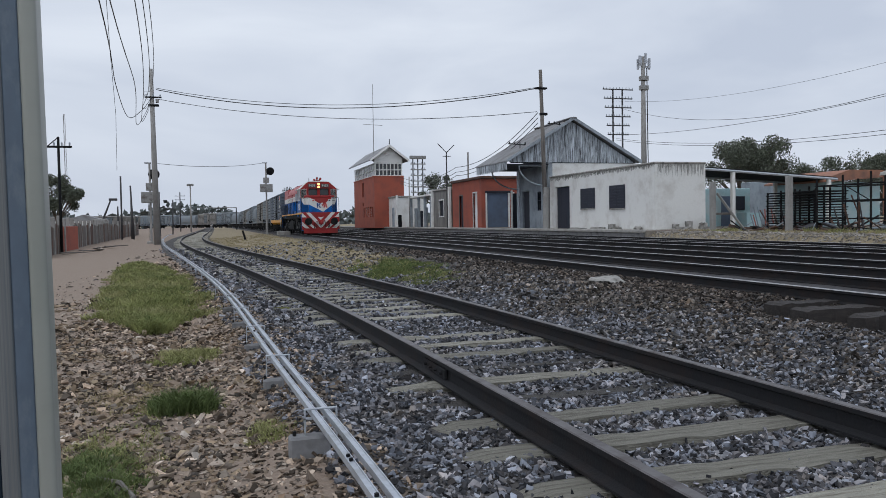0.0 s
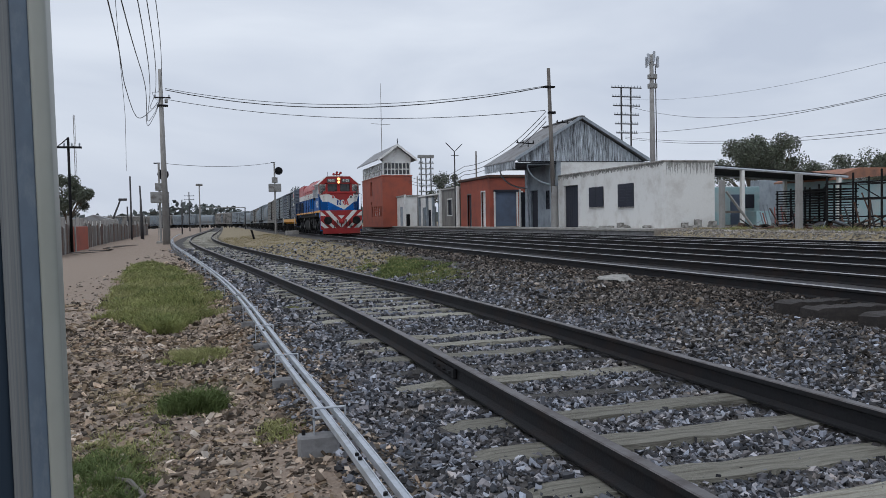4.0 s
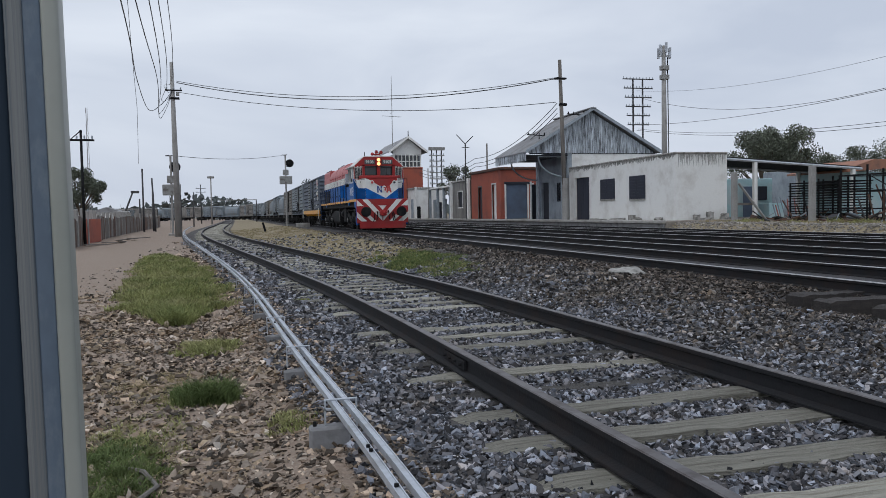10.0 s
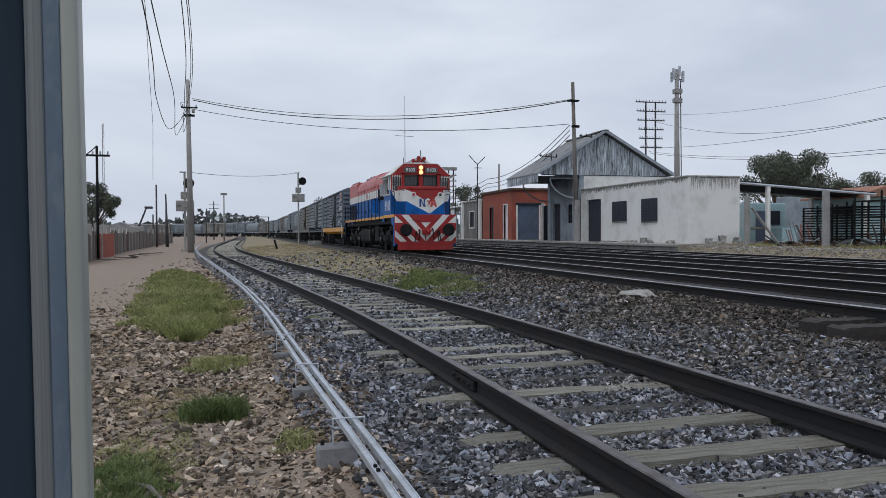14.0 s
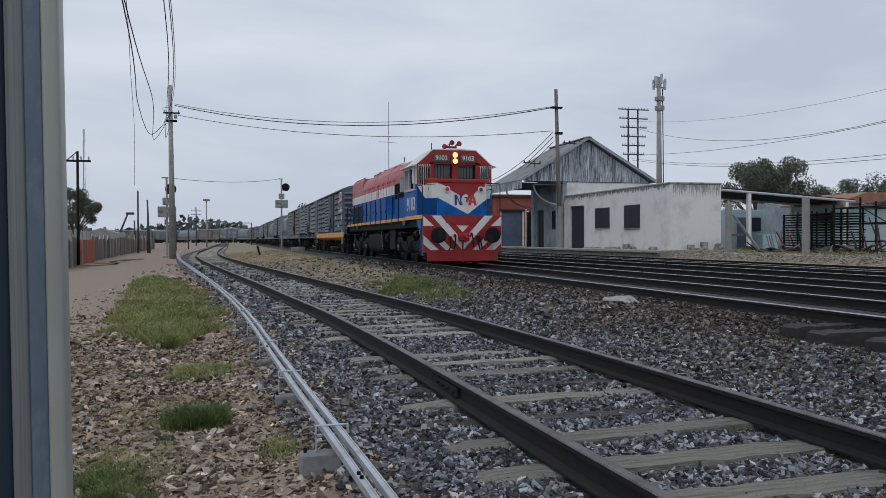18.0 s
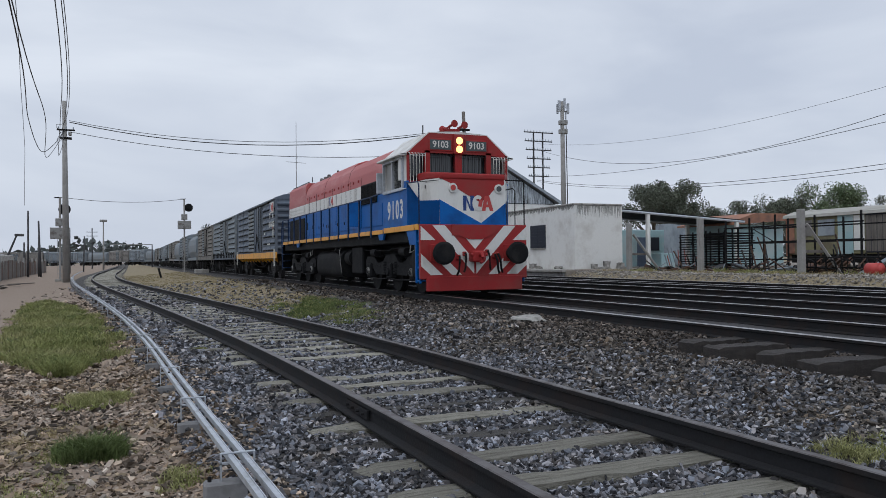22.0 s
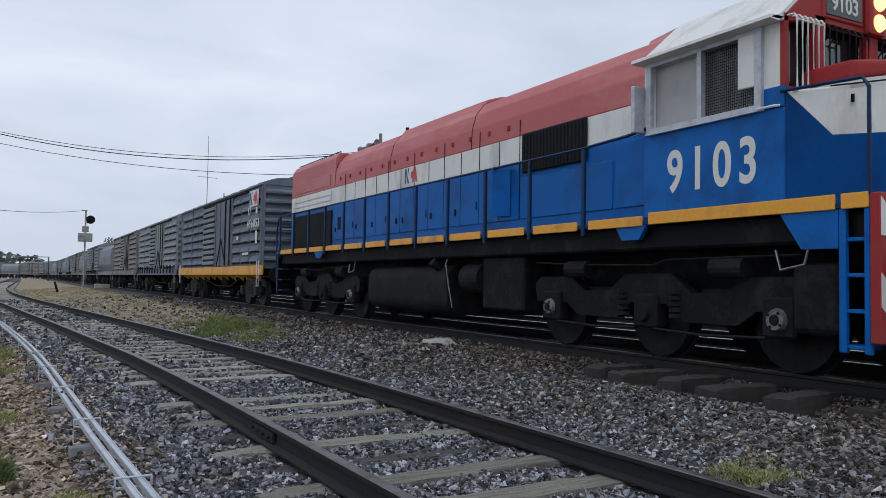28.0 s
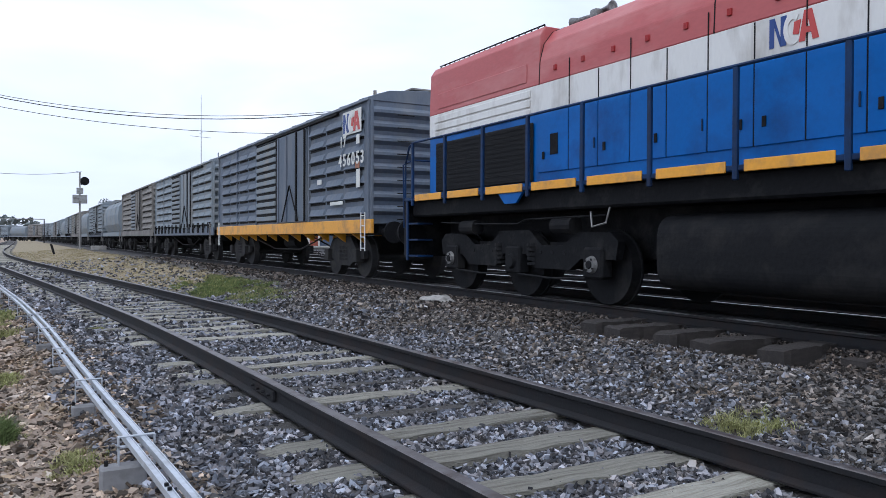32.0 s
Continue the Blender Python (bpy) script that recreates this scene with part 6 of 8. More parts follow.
def station_hall():
    t = thing("station_hall", "old station hall with peeling boarded gable and sloping platform roof", "building")
    Y0, Y1 = 44.4, 49.6
    XL, XR, XA, ZE, ZA = 17.15, 26.35, 21.62, 4.78, 7.38
    part("wall", wall_x(bmesh.new(), 20.0, 20.3, Y0, Y1, PZ - .1, 4.9, [(47.4, 48.6, PZ - .05, 3.0), (45.3, 46.1, 1.7, 2.9)]), "greywall", t)
    part("wall", box(bmesh.new(), 20.3, 26.4, Y0, Y0 + .3, PZ - .1, 4.62), "plaster", t)
    part("wall", box(bmesh.new(), 26.1, 26.4, Y0 + .3, Y1, PZ - .1, 4.62), "greywall", t)
    part("wall", box(bmesh.new(), 20.3, 26.1, Y1 - .3, Y1, PZ - .1, 4.62), "greywall", t)
    d = part("door", rbox(20.12, 20.17, 47.42, 48.58, PZ, 2.98, .01), "dark", t)
    w = part("window", rbox(20.14, 20.16, 45.32, 46.08, 1.72, 2.88, .004), "glass", t)
    part("window_frame", wall_x(bmesh.new(), 20.02, 20.10, 45.25, 46.15, 1.62, 2.96, [(45.36, 45.68, 1.75, 2.3), (45.72, 46.04, 1.75, 2.3), (45.36, 45.68, 2.36, 2.85), (45.72, 46.04, 2.36, 2.85)]), "shutter", w)
    # boarded gable
    n = 44
    for k in range(n):
        x0, x1 = XL + .25 + (XR - XL - .5) * k / n, XL + .25 + (XR - XL - .5) * (k + 1) / n
        top = [ZE + (ZA - ZE) * (1 - abs(x - XA) / (XA - XL)) - .16 for x in (x0, x1)]
        zb = 4.66
        if min(top) < zb + .05:
            continue
        off = .012 * (k % 2)
        bm = bmesh.new()
        v = [bm.verts.new(p) for p in ((x0 + .008, Y0 - .05 - off, zb), (x1 - .008, Y0 - .05 - off, zb), (x1 - .008, Y0 - .05 - off, top[1]), (x0 + .008, Y0 - .05 - off, top[0]), (x0 + .008, Y0, zb), (x1 - .008, Y0, zb), (x1 - .008, Y0, top[1]), (x0 + .008, Y0, top[0]))]
        for f in ((0, 1, 2, 3), (7, 6, 5, 4), (0, 4, 5, 1), (1, 5, 6, 2), (2, 6, 7, 3), (3, 7, 4, 0)):
            bm.faces.new([v[i] for i in f])
        part("gable_board", bm, "peel", t)
    bm = bmesh.new()
    prism(bm, [(XL + .3, 4.60), (XR - .3, 4.60), (XA, ZA - .12)], Y0 + .005, Y0 + .06, "y")
    part("gable_back", bm, "dark", t)
    # roof in corrugated sheets
    for side in (-1, 1):
        verts, faces = [], []
        xe = XL if side < 0 else XR
        m = 60
        for j in range(m + 1):
            y = Y0 - .35 + (Y1 - Y0 + .6) * j / m
            dz = .03 * math.cos(j * math.pi)
            verts += [(xe + side * .0, y, ZE - .05 + dz), (XA, y, ZA + dz), (xe, y, ZE - .11 + dz), (XA, y, ZA - .06 + dz)]
        for j in range(m):
            a, b = 4 * j, 4 * j + 4
            faces += [(a, a + 1, b + 1, b), (a + 2, b + 2, b + 3, a + 3), (a, b, b + 2, a + 2)]
        faces += [(0, 2, 3, 1), (4 * m, 4 * m + 1, 4 * m + 3, 4 * m + 2)]
        part_ = mesh_part("roof_sheet", verts, faces, "roof", t)
        bm = bmesh.new()
        d = Vector((XA - xe, 0, ZA - ZE)).normalized()
        a = Vector((xe, Y0 - .38, ZE - .16))
        b = Vector((XA, Y0 - .38, ZA - .10))
        v = [bm.verts.new(p) for p in (a, b, b + Vector((0, 0, .20)), a + Vector((0, 0, .20)), a + Vector((0, .06, 0)), b + Vector((0, .06, 0)), b + Vector((0, .06, .20)), a + Vector((0, .06, .20)))]
        for f in ((0, 1, 2, 3), (7, 6, 5, 4), (0, 4, 5, 1), (1, 5, 6, 2), (2, 6, 7, 3), (3, 7, 4, 0)):
            bm.faces.new([v[i] for i in f])
        bmesh.ops.recalc_face_normals(bm, faces=list(bm.faces))
        part("barge_board", bm, "greywall", t)
    part("ridge_cap", rbox(XA - .2, XA + .2, Y0 - .4, Y1 + .3, ZA - .02, ZA + .07, .03), "roof", t)
    # canopy valance and bracket
    for k in range(26):
        y = Y0 - .2 + (Y1 - Y0 + .4) * k / 26
        part("valance_board", rbox(XL + .02, XL + .06, y, y + .22, 4.16 + .05 * (k % 2), 4.74, .005), "peel", t)
    part("canopy_soffit", rbox(XL + .1, 20.0, Y0 - .1, Y1 + .1, 4.50, 4.56, .01), "dark", t)
    for y in (44.5, 49.3):
        bm = bmesh.new()
        pts = [(20.0 - .05, y, 3.2)] + [(20.0 - 1.9 * math.sin(a), y, 3.2 + 1.25 * (1 - math.cos(a))) for a in np.linspace(0, math.pi / 2, 9)]
        pipe(bm, pts, .05)
        pipe(bm, [(20, y, 4.45), (18.1, y, 4.45)], .05)
        part("canopy_bracket", bm, "greywall", t)
    for k, (x, y, m_) in enumerate(((19.85, 45.0, "greywall"), (19.9, 44.6, "greywall"), (19.9, 48.9, "galv"))):
        o = part("drain_pipe", tube(bmesh.new(), (x, y, PZ), (x, y, 4.4), .06), m_, t)
    # insulator brackets on the roof
    for x, z, y in ((20.9, 6.75, 44.6), (18.6, 5.55, 45.5)):
        bm = tube(bmesh.new(), (x, y, z - .3), (x, y, z + .45), .03)
        tube(bm, (x - .8, y, z + .35), (x + .8, y, z + .25), .03)
        for q in (-.7, -.35, .35, .7):
            tube(bm, (x + q, y, z + .30), (x + q, y, z + .48), .05, .03)
        part("insulator_bracket", bm, "black2", t)


station_hall()


def red_house():
    t = thing("platform_building", "red painted flat-roofed platform building with a grey-blue roller door", "building")
    X0, X1, Y0, Y1, Z1 = 20.0, 23.4, 56.9, 64.5, 4.35
    holes = [(58.0, 58.9, PZ, 3.3), (61.6, 62.5, PZ, 3.2)]
    part("wall", wall_x(bmesh.new(), X0, X0 + .3, Y0, Y1, PZ - .1, Z1, holes), "orange", t)
    part("wall", wall_y(bmesh.new(), Y0, Y0 + .3, X0 + .3, X1, PZ - .1, Z1, [(X0 + .45, 22.2, PZ, 3.25)]), "orange", t)
    part("wall", box(bmesh.new(), X1 - .3, X1, Y0 + .3, Y1, PZ - .1, Z1), "orange", t)
    part("wall", box(bmesh.new(), X0 + .3, X1 - .3, Y1 - .3, Y1, PZ - .1, Z1), "orange", t)
    part("cornice", rbox(X0 - .15, X1 + .15, Y0 - .15, Y1 + .1, Z1, Z1 + .22, .04), "rusty", t)
    part("roller_door", rbox(X0 + .45, 22.2, Y0 + .05, Y0 + .12, PZ, 3.25, .01), "bluedoor", t, "grey-blue roller door")
    for x in (X0 + .32, 22.2):
        part("door_jamb", rbox(x, x + .13, Y0 - .06, Y0 + .0, PZ, 3.35, .01), "plaster", t)
    part("lintel", rbox(X0 + .3, 22.4, Y0 - .10, Y0 - .01, 3.25, 3.42, .01), "dark", t)
    for i, h in enumerate(holes):
        d = part("door", rbox(X0 + .14, X0 + .2, h[0], h[1], PZ, h[3], .01), "plaster" if i == 0 else "shutter", t)
        part("door_frame", wall_x(bmesh.new(), X0 - .02, X0 + .1, h[0] - .1, h[1] + .1, PZ, h[3] + .1, [(h[0], h[1], PZ - .1, h[3])]), "plaster" if i == 0 else "wood_pole", d)
    # pale gate beside the roller door
    g = thing("corrugated_gate", "grey weathered sheet gate beside the platform building", "gate")
    for k in range(7):
        part("gate_sheet", rbox(22.6 - .02 + .0, 22.66, 51.2 + .75 * k, 51.9 + .75 * k, PZ, 3.1, .01), "greywall", g)
    for y in (51.0, 52.3, 54.0, 56.4):
        part("gate_post", rbox(22.4, 22.55, y, y + .15, PZ, 3.3, .01), "plaster", g)
    g = thing("open_gate_leaf", "grey sheet partition with white posts beside the hall", "gate")
    for k in range(6):
        part("gate_sheet", rbox(20.35 + .36 * k, 20.68 + .36 * k, 51.3, 51.34, PZ, 3.0 + .04 * (k % 3), .008), "greywall" if k % 2 else "dark", g)
    for x in (20.2, 21.3, 22.5):
        part("gate_post", rbox(x, x + .12, 51.15, 51.27, PZ, 3.2, .01), "plaster", g)


red_house()


def small_houses():
    t = thing("platform_hut", "small brown-grey flat-roofed platform hut", "building")
    part("wall", wall_x(bmesh.new(), 20.0, 20.25, 65.2, 70.5, PZ - .1, 3.9, [(67.2, 68.6, 1.6, 3.0)]), "wag_tan", t)
    part("wall", box(bmesh.new(), 20.25, 23.5, 65.2, 65.45, PZ - .1, 3.9), "wag_tan", t)
    part("wall", box(bmesh.new(), 20.25, 23.5, 70.25, 70.5, PZ - .1, 3.9), "wag_tan", t)
    part("roof_slab", rbox(19.9, 23.6, 65.1, 70.6, 3.9, 4.05, .03), "concrete", t)
    part("window", box(bmesh.new(), 20.1, 20.12, 67.2, 68.6, 1.6, 3.0), "dark", t)
    part("window_frame", wall_x(bmesh.new(), 19.97, 20.06, 67.1, 68.7, 1.5, 3.1, [(67.2, 68.6, 1.6, 3.0)]), "plaster", t)
    for y in (65.0, 70.55):
        part("pilaster", rbox(19.8, 20.05, y, y + .3, PZ - .1, 4.1, .02), "plaster", t)
    t = thing("open_shelter", "grey open-fronted shelter with posts on the platform", "shelter")
    part("roof_slab", rbox(19.8, 24, 71.2, 79.5, 3.55, 3.72, .03), "plaster", t)
    part("wall", box(bmesh.new(), 23.6, 23.9, 71.2, 79.5, PZ - .1, 3.55), "dark", t)
    for y in (71.3, 73.6, 76.0, 79.2):
        part("post", rbox(19.9, 20.15, y, y + .25, PZ - .1, 3.55, .02), "greywall", t)
    for k in range(4):
        part("boarding", rbox(20.2, 20.3, 71.6 + 2.0 * k, 72.7 + 2.0 * k, PZ, 2.2 + .3 * (k % 2), .02), "wag_grey" if k % 2 else "dark", t)
    t = thing("water_hut", "pale green-white flat-roofed hut on the platform", "building")
    part("wall", rbox(19.2, 22.5, 82.5, 90, PZ - .1, 3.75, .02), "plaster", t)
    part("roof_slab", rbox(19.1, 22.6, 82.4, 90.1, 3.75, 3.95, .03), "damp", t)
    part("door", rbox(19.15, 19.25, 83.6, 84.6, PZ, 2.7, .01), "greywall", t)
    part("pilaster", rbox(19.1, 19.3, 82.3, 82.6, PZ, 4.0, .02), "plaster", t)
    o = part("platform_bollard", bevel(tube(bmesh.new(), (18.95, 80, PZ), (18.95, 80, 1.85), .2, n=14), .03), "grille")
    tagged(o, "short black post on the platform", "post")


small_houses()


def signal_box():
    t = thing("signal_box", "two-storey red brick signal box with white windowed cabin and gabled roof", "building")
    X0, X1, Y0, Y1 = 17.55, 21.0, 86.4, 99.4
    Z1, Z2, ZA = 6.25, 7.85, 9.85
    slots = [(Y0 + .8 + 1.3 * k, Y0 + 1.5 + 1.3 * k, 1.7, 2.9) for k in range(5)]
    part("wall", wall_x(bmesh.new(), X0, X0 + .3, Y0, Y1, PZ - .1, Z1, slots + [(92.6, 93.9, 4.2, 5.9), (93.0, 93.7, 3.1, 3.5)]), "orange", t)
    part("wall", box(bmesh.new(), X0 + .3, X1, Y0, Y0 + .3, PZ - .1, Z1), "orange", t)
    part("wall", box(bmesh.new(), X1 - .3, X1, Y0 + .3, Y1, PZ - .1, Z1), "orange", t)
    part("wall", box(bmesh.new(), X0 + .3, X1 - .3, Y1 - .3, Y1, PZ - .1, Z1), "orange", t)
    part("dark_interior", box(bmesh.new(), X0 + .2, X0 + .22, Y0 + .3, Y1 - .3, PZ, Z1), "dark", t)
    for k in (1, 2, 3):
        part("window_board", box(bmesh.new(), X0 + .1, X0 + .12, slots[k][0] + .1, slots[k][1] - .1, 1.75, 2.8), "plaster", t)
    part("string_course", rbox(X0 - .05, X1 + .05, Y0 - .05, Y1 + .05, Z1, Z1 + .12, .02), "orange", t)
    # cabin: white frames with panes
    c = part("cabin", box(bmesh.new(), X0 + .25, X1 - .25, Y0 + .25, Y1 - .25, Z1 + .12, Z2), "glass", t, "glazed cabin")
    n = 12
    for k in range(n + 1):
        y = Y0 + .1 + (Y1 - Y0 - .2) * k / n
        part("window_post", rbox(X0 + .08, X0 + .2, y - .07, y + .07, Z1 + .1, Z2, .01), "plaster", c)
    for z in (Z1 + .1, Z1 + .75, Z2 - .12):
        part("window_rail", rbox(X0 + .09, X0 + .19, Y0 + .1, Y1 - .1, z, z + .1, .01), "plaster", c)
        part("window_rail", rbox(X0 + .2, X1 - .1, Y0 + .09, Y0 + .19, z, z + .1, .01), "plaster", c)
    for k in range(8):
        x = X0 + .2 + (X1 - X0 - .4) * k / 7
        part("window_post", rbox(x - .05, x + .05, Y0 + .08, Y0 + .2, Z1 + .1, Z2, .01), "plaster", c)
    XA = (X0 + X1) / 2
    part("gable", prism(bmesh.new(), [(X0 + .1, Z2), (X1 - .1, Z2), (X1 - .1, Z2 + .5), (XA, ZA - .16), (X0 + .1, Z2 + .5)], Y0 + .1, Y0 + .2, "y"), "plaster", t)
    for s in (-1, 1):
        xe = XA + s * (XA - X0 + .55)
        bm = bmesh.new()
        prism(bm, [(xe, Z2 + .30), (XA, ZA), (XA, ZA - .14), (xe, Z2 + .16)], Y0 - .5, Y1 + .5, "y")
        part("roof", bm, "roof", t)
        bm = bmesh.new()
        prism(bm, [(xe, Z2 + .32), (XA, ZA + .03), (XA, ZA - .26), (xe, Z2 + .06)], Y0 - .58, Y0 - .505, "y")
        part("barge_board", bm, "plaster", t)
    part("finial", tube(bmesh.new(), (XA, Y0 - .5, ZA), (XA, Y0 - .5, ZA + .6), .05), "dark", t)
    a = thing("radio_mast", "thin guyed radio mast with cross aerials", "mast")
    bm = tube(bmesh.new(), (18.3, 90, 9.0), (18.3, 90, 17.3), .045, .025)
    tube(bm, (17.1, 90, 12.6), (19.4, 90, 12.5), .025)
    tube(bm, (18.3, 89.2, 13.0), (18.3, 90.8, 13.0), .02)
    part("mast", bm, "steel", a)


signal_box()


# ---- poles and wires ----
def utility_pole(label, x, y, z0, z1, r0, r1, material, lean=0.0, arms=()):
    t = thing("utility_pole", label, "utility pole", pose(x, y, z0))
    part("shaft", tube(bmesh.new(), (0, 0, -.3), (lean, 0, z1 - z0), r0, r1, 12), material, t, smooth=True)
    for z, w, k in arms:
        a = part("crossarm", rbox(-w / 2, w / 2, -.16, -.05, z - z0 - .05, z - z0 + .05, .01), "black2", t)
        for i in range(k):
            q = -w / 2 + .1 + (w - .2) * i / max(1, k - 1)
            bm = tube(bmesh.new(), (q, -.1, z - z0 + .05), (q, -.1, z - z0 + .17), .03, .045, 8)
            tube(bm, (q, -.1, z - z0 + .17), (q, -.1, z - z0 + .23), .045, .02, 8)
            part("insulator", bm, "greywall", a)
    return t


p1 = utility_pole("tall concrete pole carrying cable loops beside the track", -3.75, 57.2, -.15, 11.9, .24, .12, "conc_pole", -.1, [(9.95, 1.1, 3)])
part("cable_bracket", rbox(-.35, .35, -.2, .2, 9.5, 9.62, .02), "black2", p1)
part("switch_box", rbox(.15, .35, -.15, .15, 9.75, 10.0, .02), "steel", p1)
p2 = utility_pole("leaning grey wooden pole in front of the station hall", 19.22, 43.0, .45, 10.05, .15, .10, "wood_pole", -.28, [])
part("cable_bracket", rbox(-.6, .1, -.15, .15, 8.45, 8.55, .02), "black2", p2)
part("pole_clamp", rbox(-.32, .12, -.12, .12, 6.9, 7.05, .02), "black2", p2)
part("pole_sleeve", tube(bmesh.new(), (0, -.02, 0), (0, -.02, 2.6), .22, .2, 12), "conc_pole", p2)


def wire(name, label, pts, sag, r=.022, n=14):
    """A cable through its hanging points, drooping between them."""
    out = []
    for a, b in zip(pts, pts[1:]):
        a, b = Vector(a), Vector(b)
        for i in range(n + (b == Vector(pts[-1]))):
            k = i / n
            p = a.lerp(b, k)
            p.z -= 4 * sag * k * (1 - k)
            out.append(p)
    ob = part(name, pipe(bmesh.new(), out, r, 5), "wire")
    return tagged(ob, label, "cable", "overhead cables")


def flowing(pts, n=9):
    """More points along a smooth line through the given ones."""
    p = [Vector(q) for q in pts]
    p = [p[0] * 2 - p[1]] + p + [p[-1] * 2 - p[-2]]
    out = []
    for a, b, c, d in zip(p, p[1:], p[2:], p[3:]):
        for i in range(n):
            k = i / n
            out.append(.5 * ((2 * b) + (c - a) * k + (2 * a - 5 * b + 4 * c - d) * k * k + (3 * b - a - 3 * c + d) * k ** 3))
    return out + [p[-2]]


wire("overhead_cable", "thick black cable strung between two poles", [(-3.55, 57.2, 10.5), (18.96, 43.0, 9.0)], 1.25, .029)
wire("overhead_cable", "black cable strung between two poles", [(-3.55, 57.2, 10.6), (18.96, 43.0, 9.05)], 1.12, .018)
wire("overhead_cable", "thin black cable strung between two poles", [(-3.5, 57.2, 9.85), (18.7, 43.0, 7.56)], .85, .019)
SWAYING = []
for k, (x0, x1, x2, dip, z2) in enumerate(((-4.77, -4.49, -2.94, 7.71, 7.5), (-4.31, -3.6, -2.65, 7.29, 7.5), (-4.01, -3.2, -2.0, 7.5, 7.6), (-3.93, -2.95, -1.79, 8.3, 7.6), (-3.85, -2.8, -1.62, 9.2, 7.6))):
    pts = [(-3.85, 57.1, 9.9), (x0 * .5 - 3.85 * .5, 54, dip * .5 + 4.7), (x0, 50.5, dip), (x1, 42, 8.15), (x2, 24, z2), (x2 * .4, -8, 8.3), (0.2, -40, 9)]
    hung = Vector(pts[0])
    ob = part("overhead_cable", pipe(bmesh.new(), [p - hung for p in flowing(pts)], .02 - .002 * k, 5), "wire")
    ob.matrix_basis = Matrix.Translation(hung)
    tagged(ob, "slack black cable swaying along the line", "cable", "overhead cables")
    SWAYING.append((ob, hung, (Vector(pts[-1]) - hung).normalized()))


def key_cables():
    """The slack cables swing a little in the wind about the line between their ends: seconds and degrees."""
    outer = [(0, 0), (1, 0), (1.5, -4.6), (2, -5), (3, -2.5), (3.5, -.5), (5.5, 0), (6, -2), (6.5, -7.5), (7, -5), (8, -6), (9, -4.5), (10, -.5), (11, -4.5), (12, -4.5), (13, 4.5), (14, 4.5), (14.5, 1.5), (16.5, 6), (17, 4), (18, 4), (19, 7), (20, 4), (21, 3.6), (32, 3.6)]
    second = [(0, 0), (1, 0), (1.5, -7), (2, -3.5), (3, -1), (3.5, 1), (5.5, 2.5), (6, -.5), (6.5, -4.5), (7, -1.5), (8, -3), (9, -2), (10, 2.5), (12, -1), (13, 2), (14, 3.5), (16.5, 2.5), (18, -2), (19, 3), (20, 0), (21, -2), (32, -2)]
    middle = [(0, 0), (.5, -4), (1, -6.5), (1.5, -9.5), (2, -12.5), (2.5, -11), (3, -6.5), (5.5, -3.5), (6, -3), (6.5, -6), (7, -5.5), (7.5, -9), (8, -12.5), (9, -10.5), (10, -5.5), (11, -3.5), (12, -4.5), (13, 3), (14, 7.5), (14.5, 3.5), (16.5, 8), (19, 7.5), (20, 5), (21, 7), (32, 7)]
    for (ob, hung, along), (swing, share) in zip(SWAYING, ((outer, 1), (second, 1), (middle, 1), (middle, .75), (middle, .3))):
        walk(ob, [(t, Matrix.Translation(hung) @ Matrix.Rotation(radians(a * share), 4, along)) for t, a in swing])


wire("dangling_cable", "thin loose cable hanging from above", [(-3.26, 30, 3.1), (-2.7, 25, 4.4), (-2.24, 20, 5.14), (-1.95, 17, 5.66), (-1, 5, 8)], -.05, .006, 6)
for pts, sag in (([(53, 95, 16.3), (46.4, 10, 16.0)], 5.95), ([(53, 95, 12.5), (46.4, 10, 12.1)], 2.2), ([(53, 95, 12.0), (44.1, -19, 12.0)], 4.6), ([(53, 95, 11.8), (44.1, -19, 11.5)], 4.6), ([(53, 95, 17.1), (45, -5, 17.1)], 4.5)):
    wire("overhead_cable", "black line wire strung over the yard", pts, sag, .022 if sag != 4.5 else .013, 30)
for z0, z1 in ((7.5, 5.6), (7.2, 5.2), (6.9, 4.9)):
    wire("overhead_cable", "service cable running to the platform buildings", [(18.75, 43, z0), (19.6, 62, z1), (20.5, 86, z1 + .6)], .75, .022)
wire("overhead_cable", "thin cable between the two signal masts", [(-4.3, 61, 5.75), (5.35, 80, 7.3)], .35, .018)


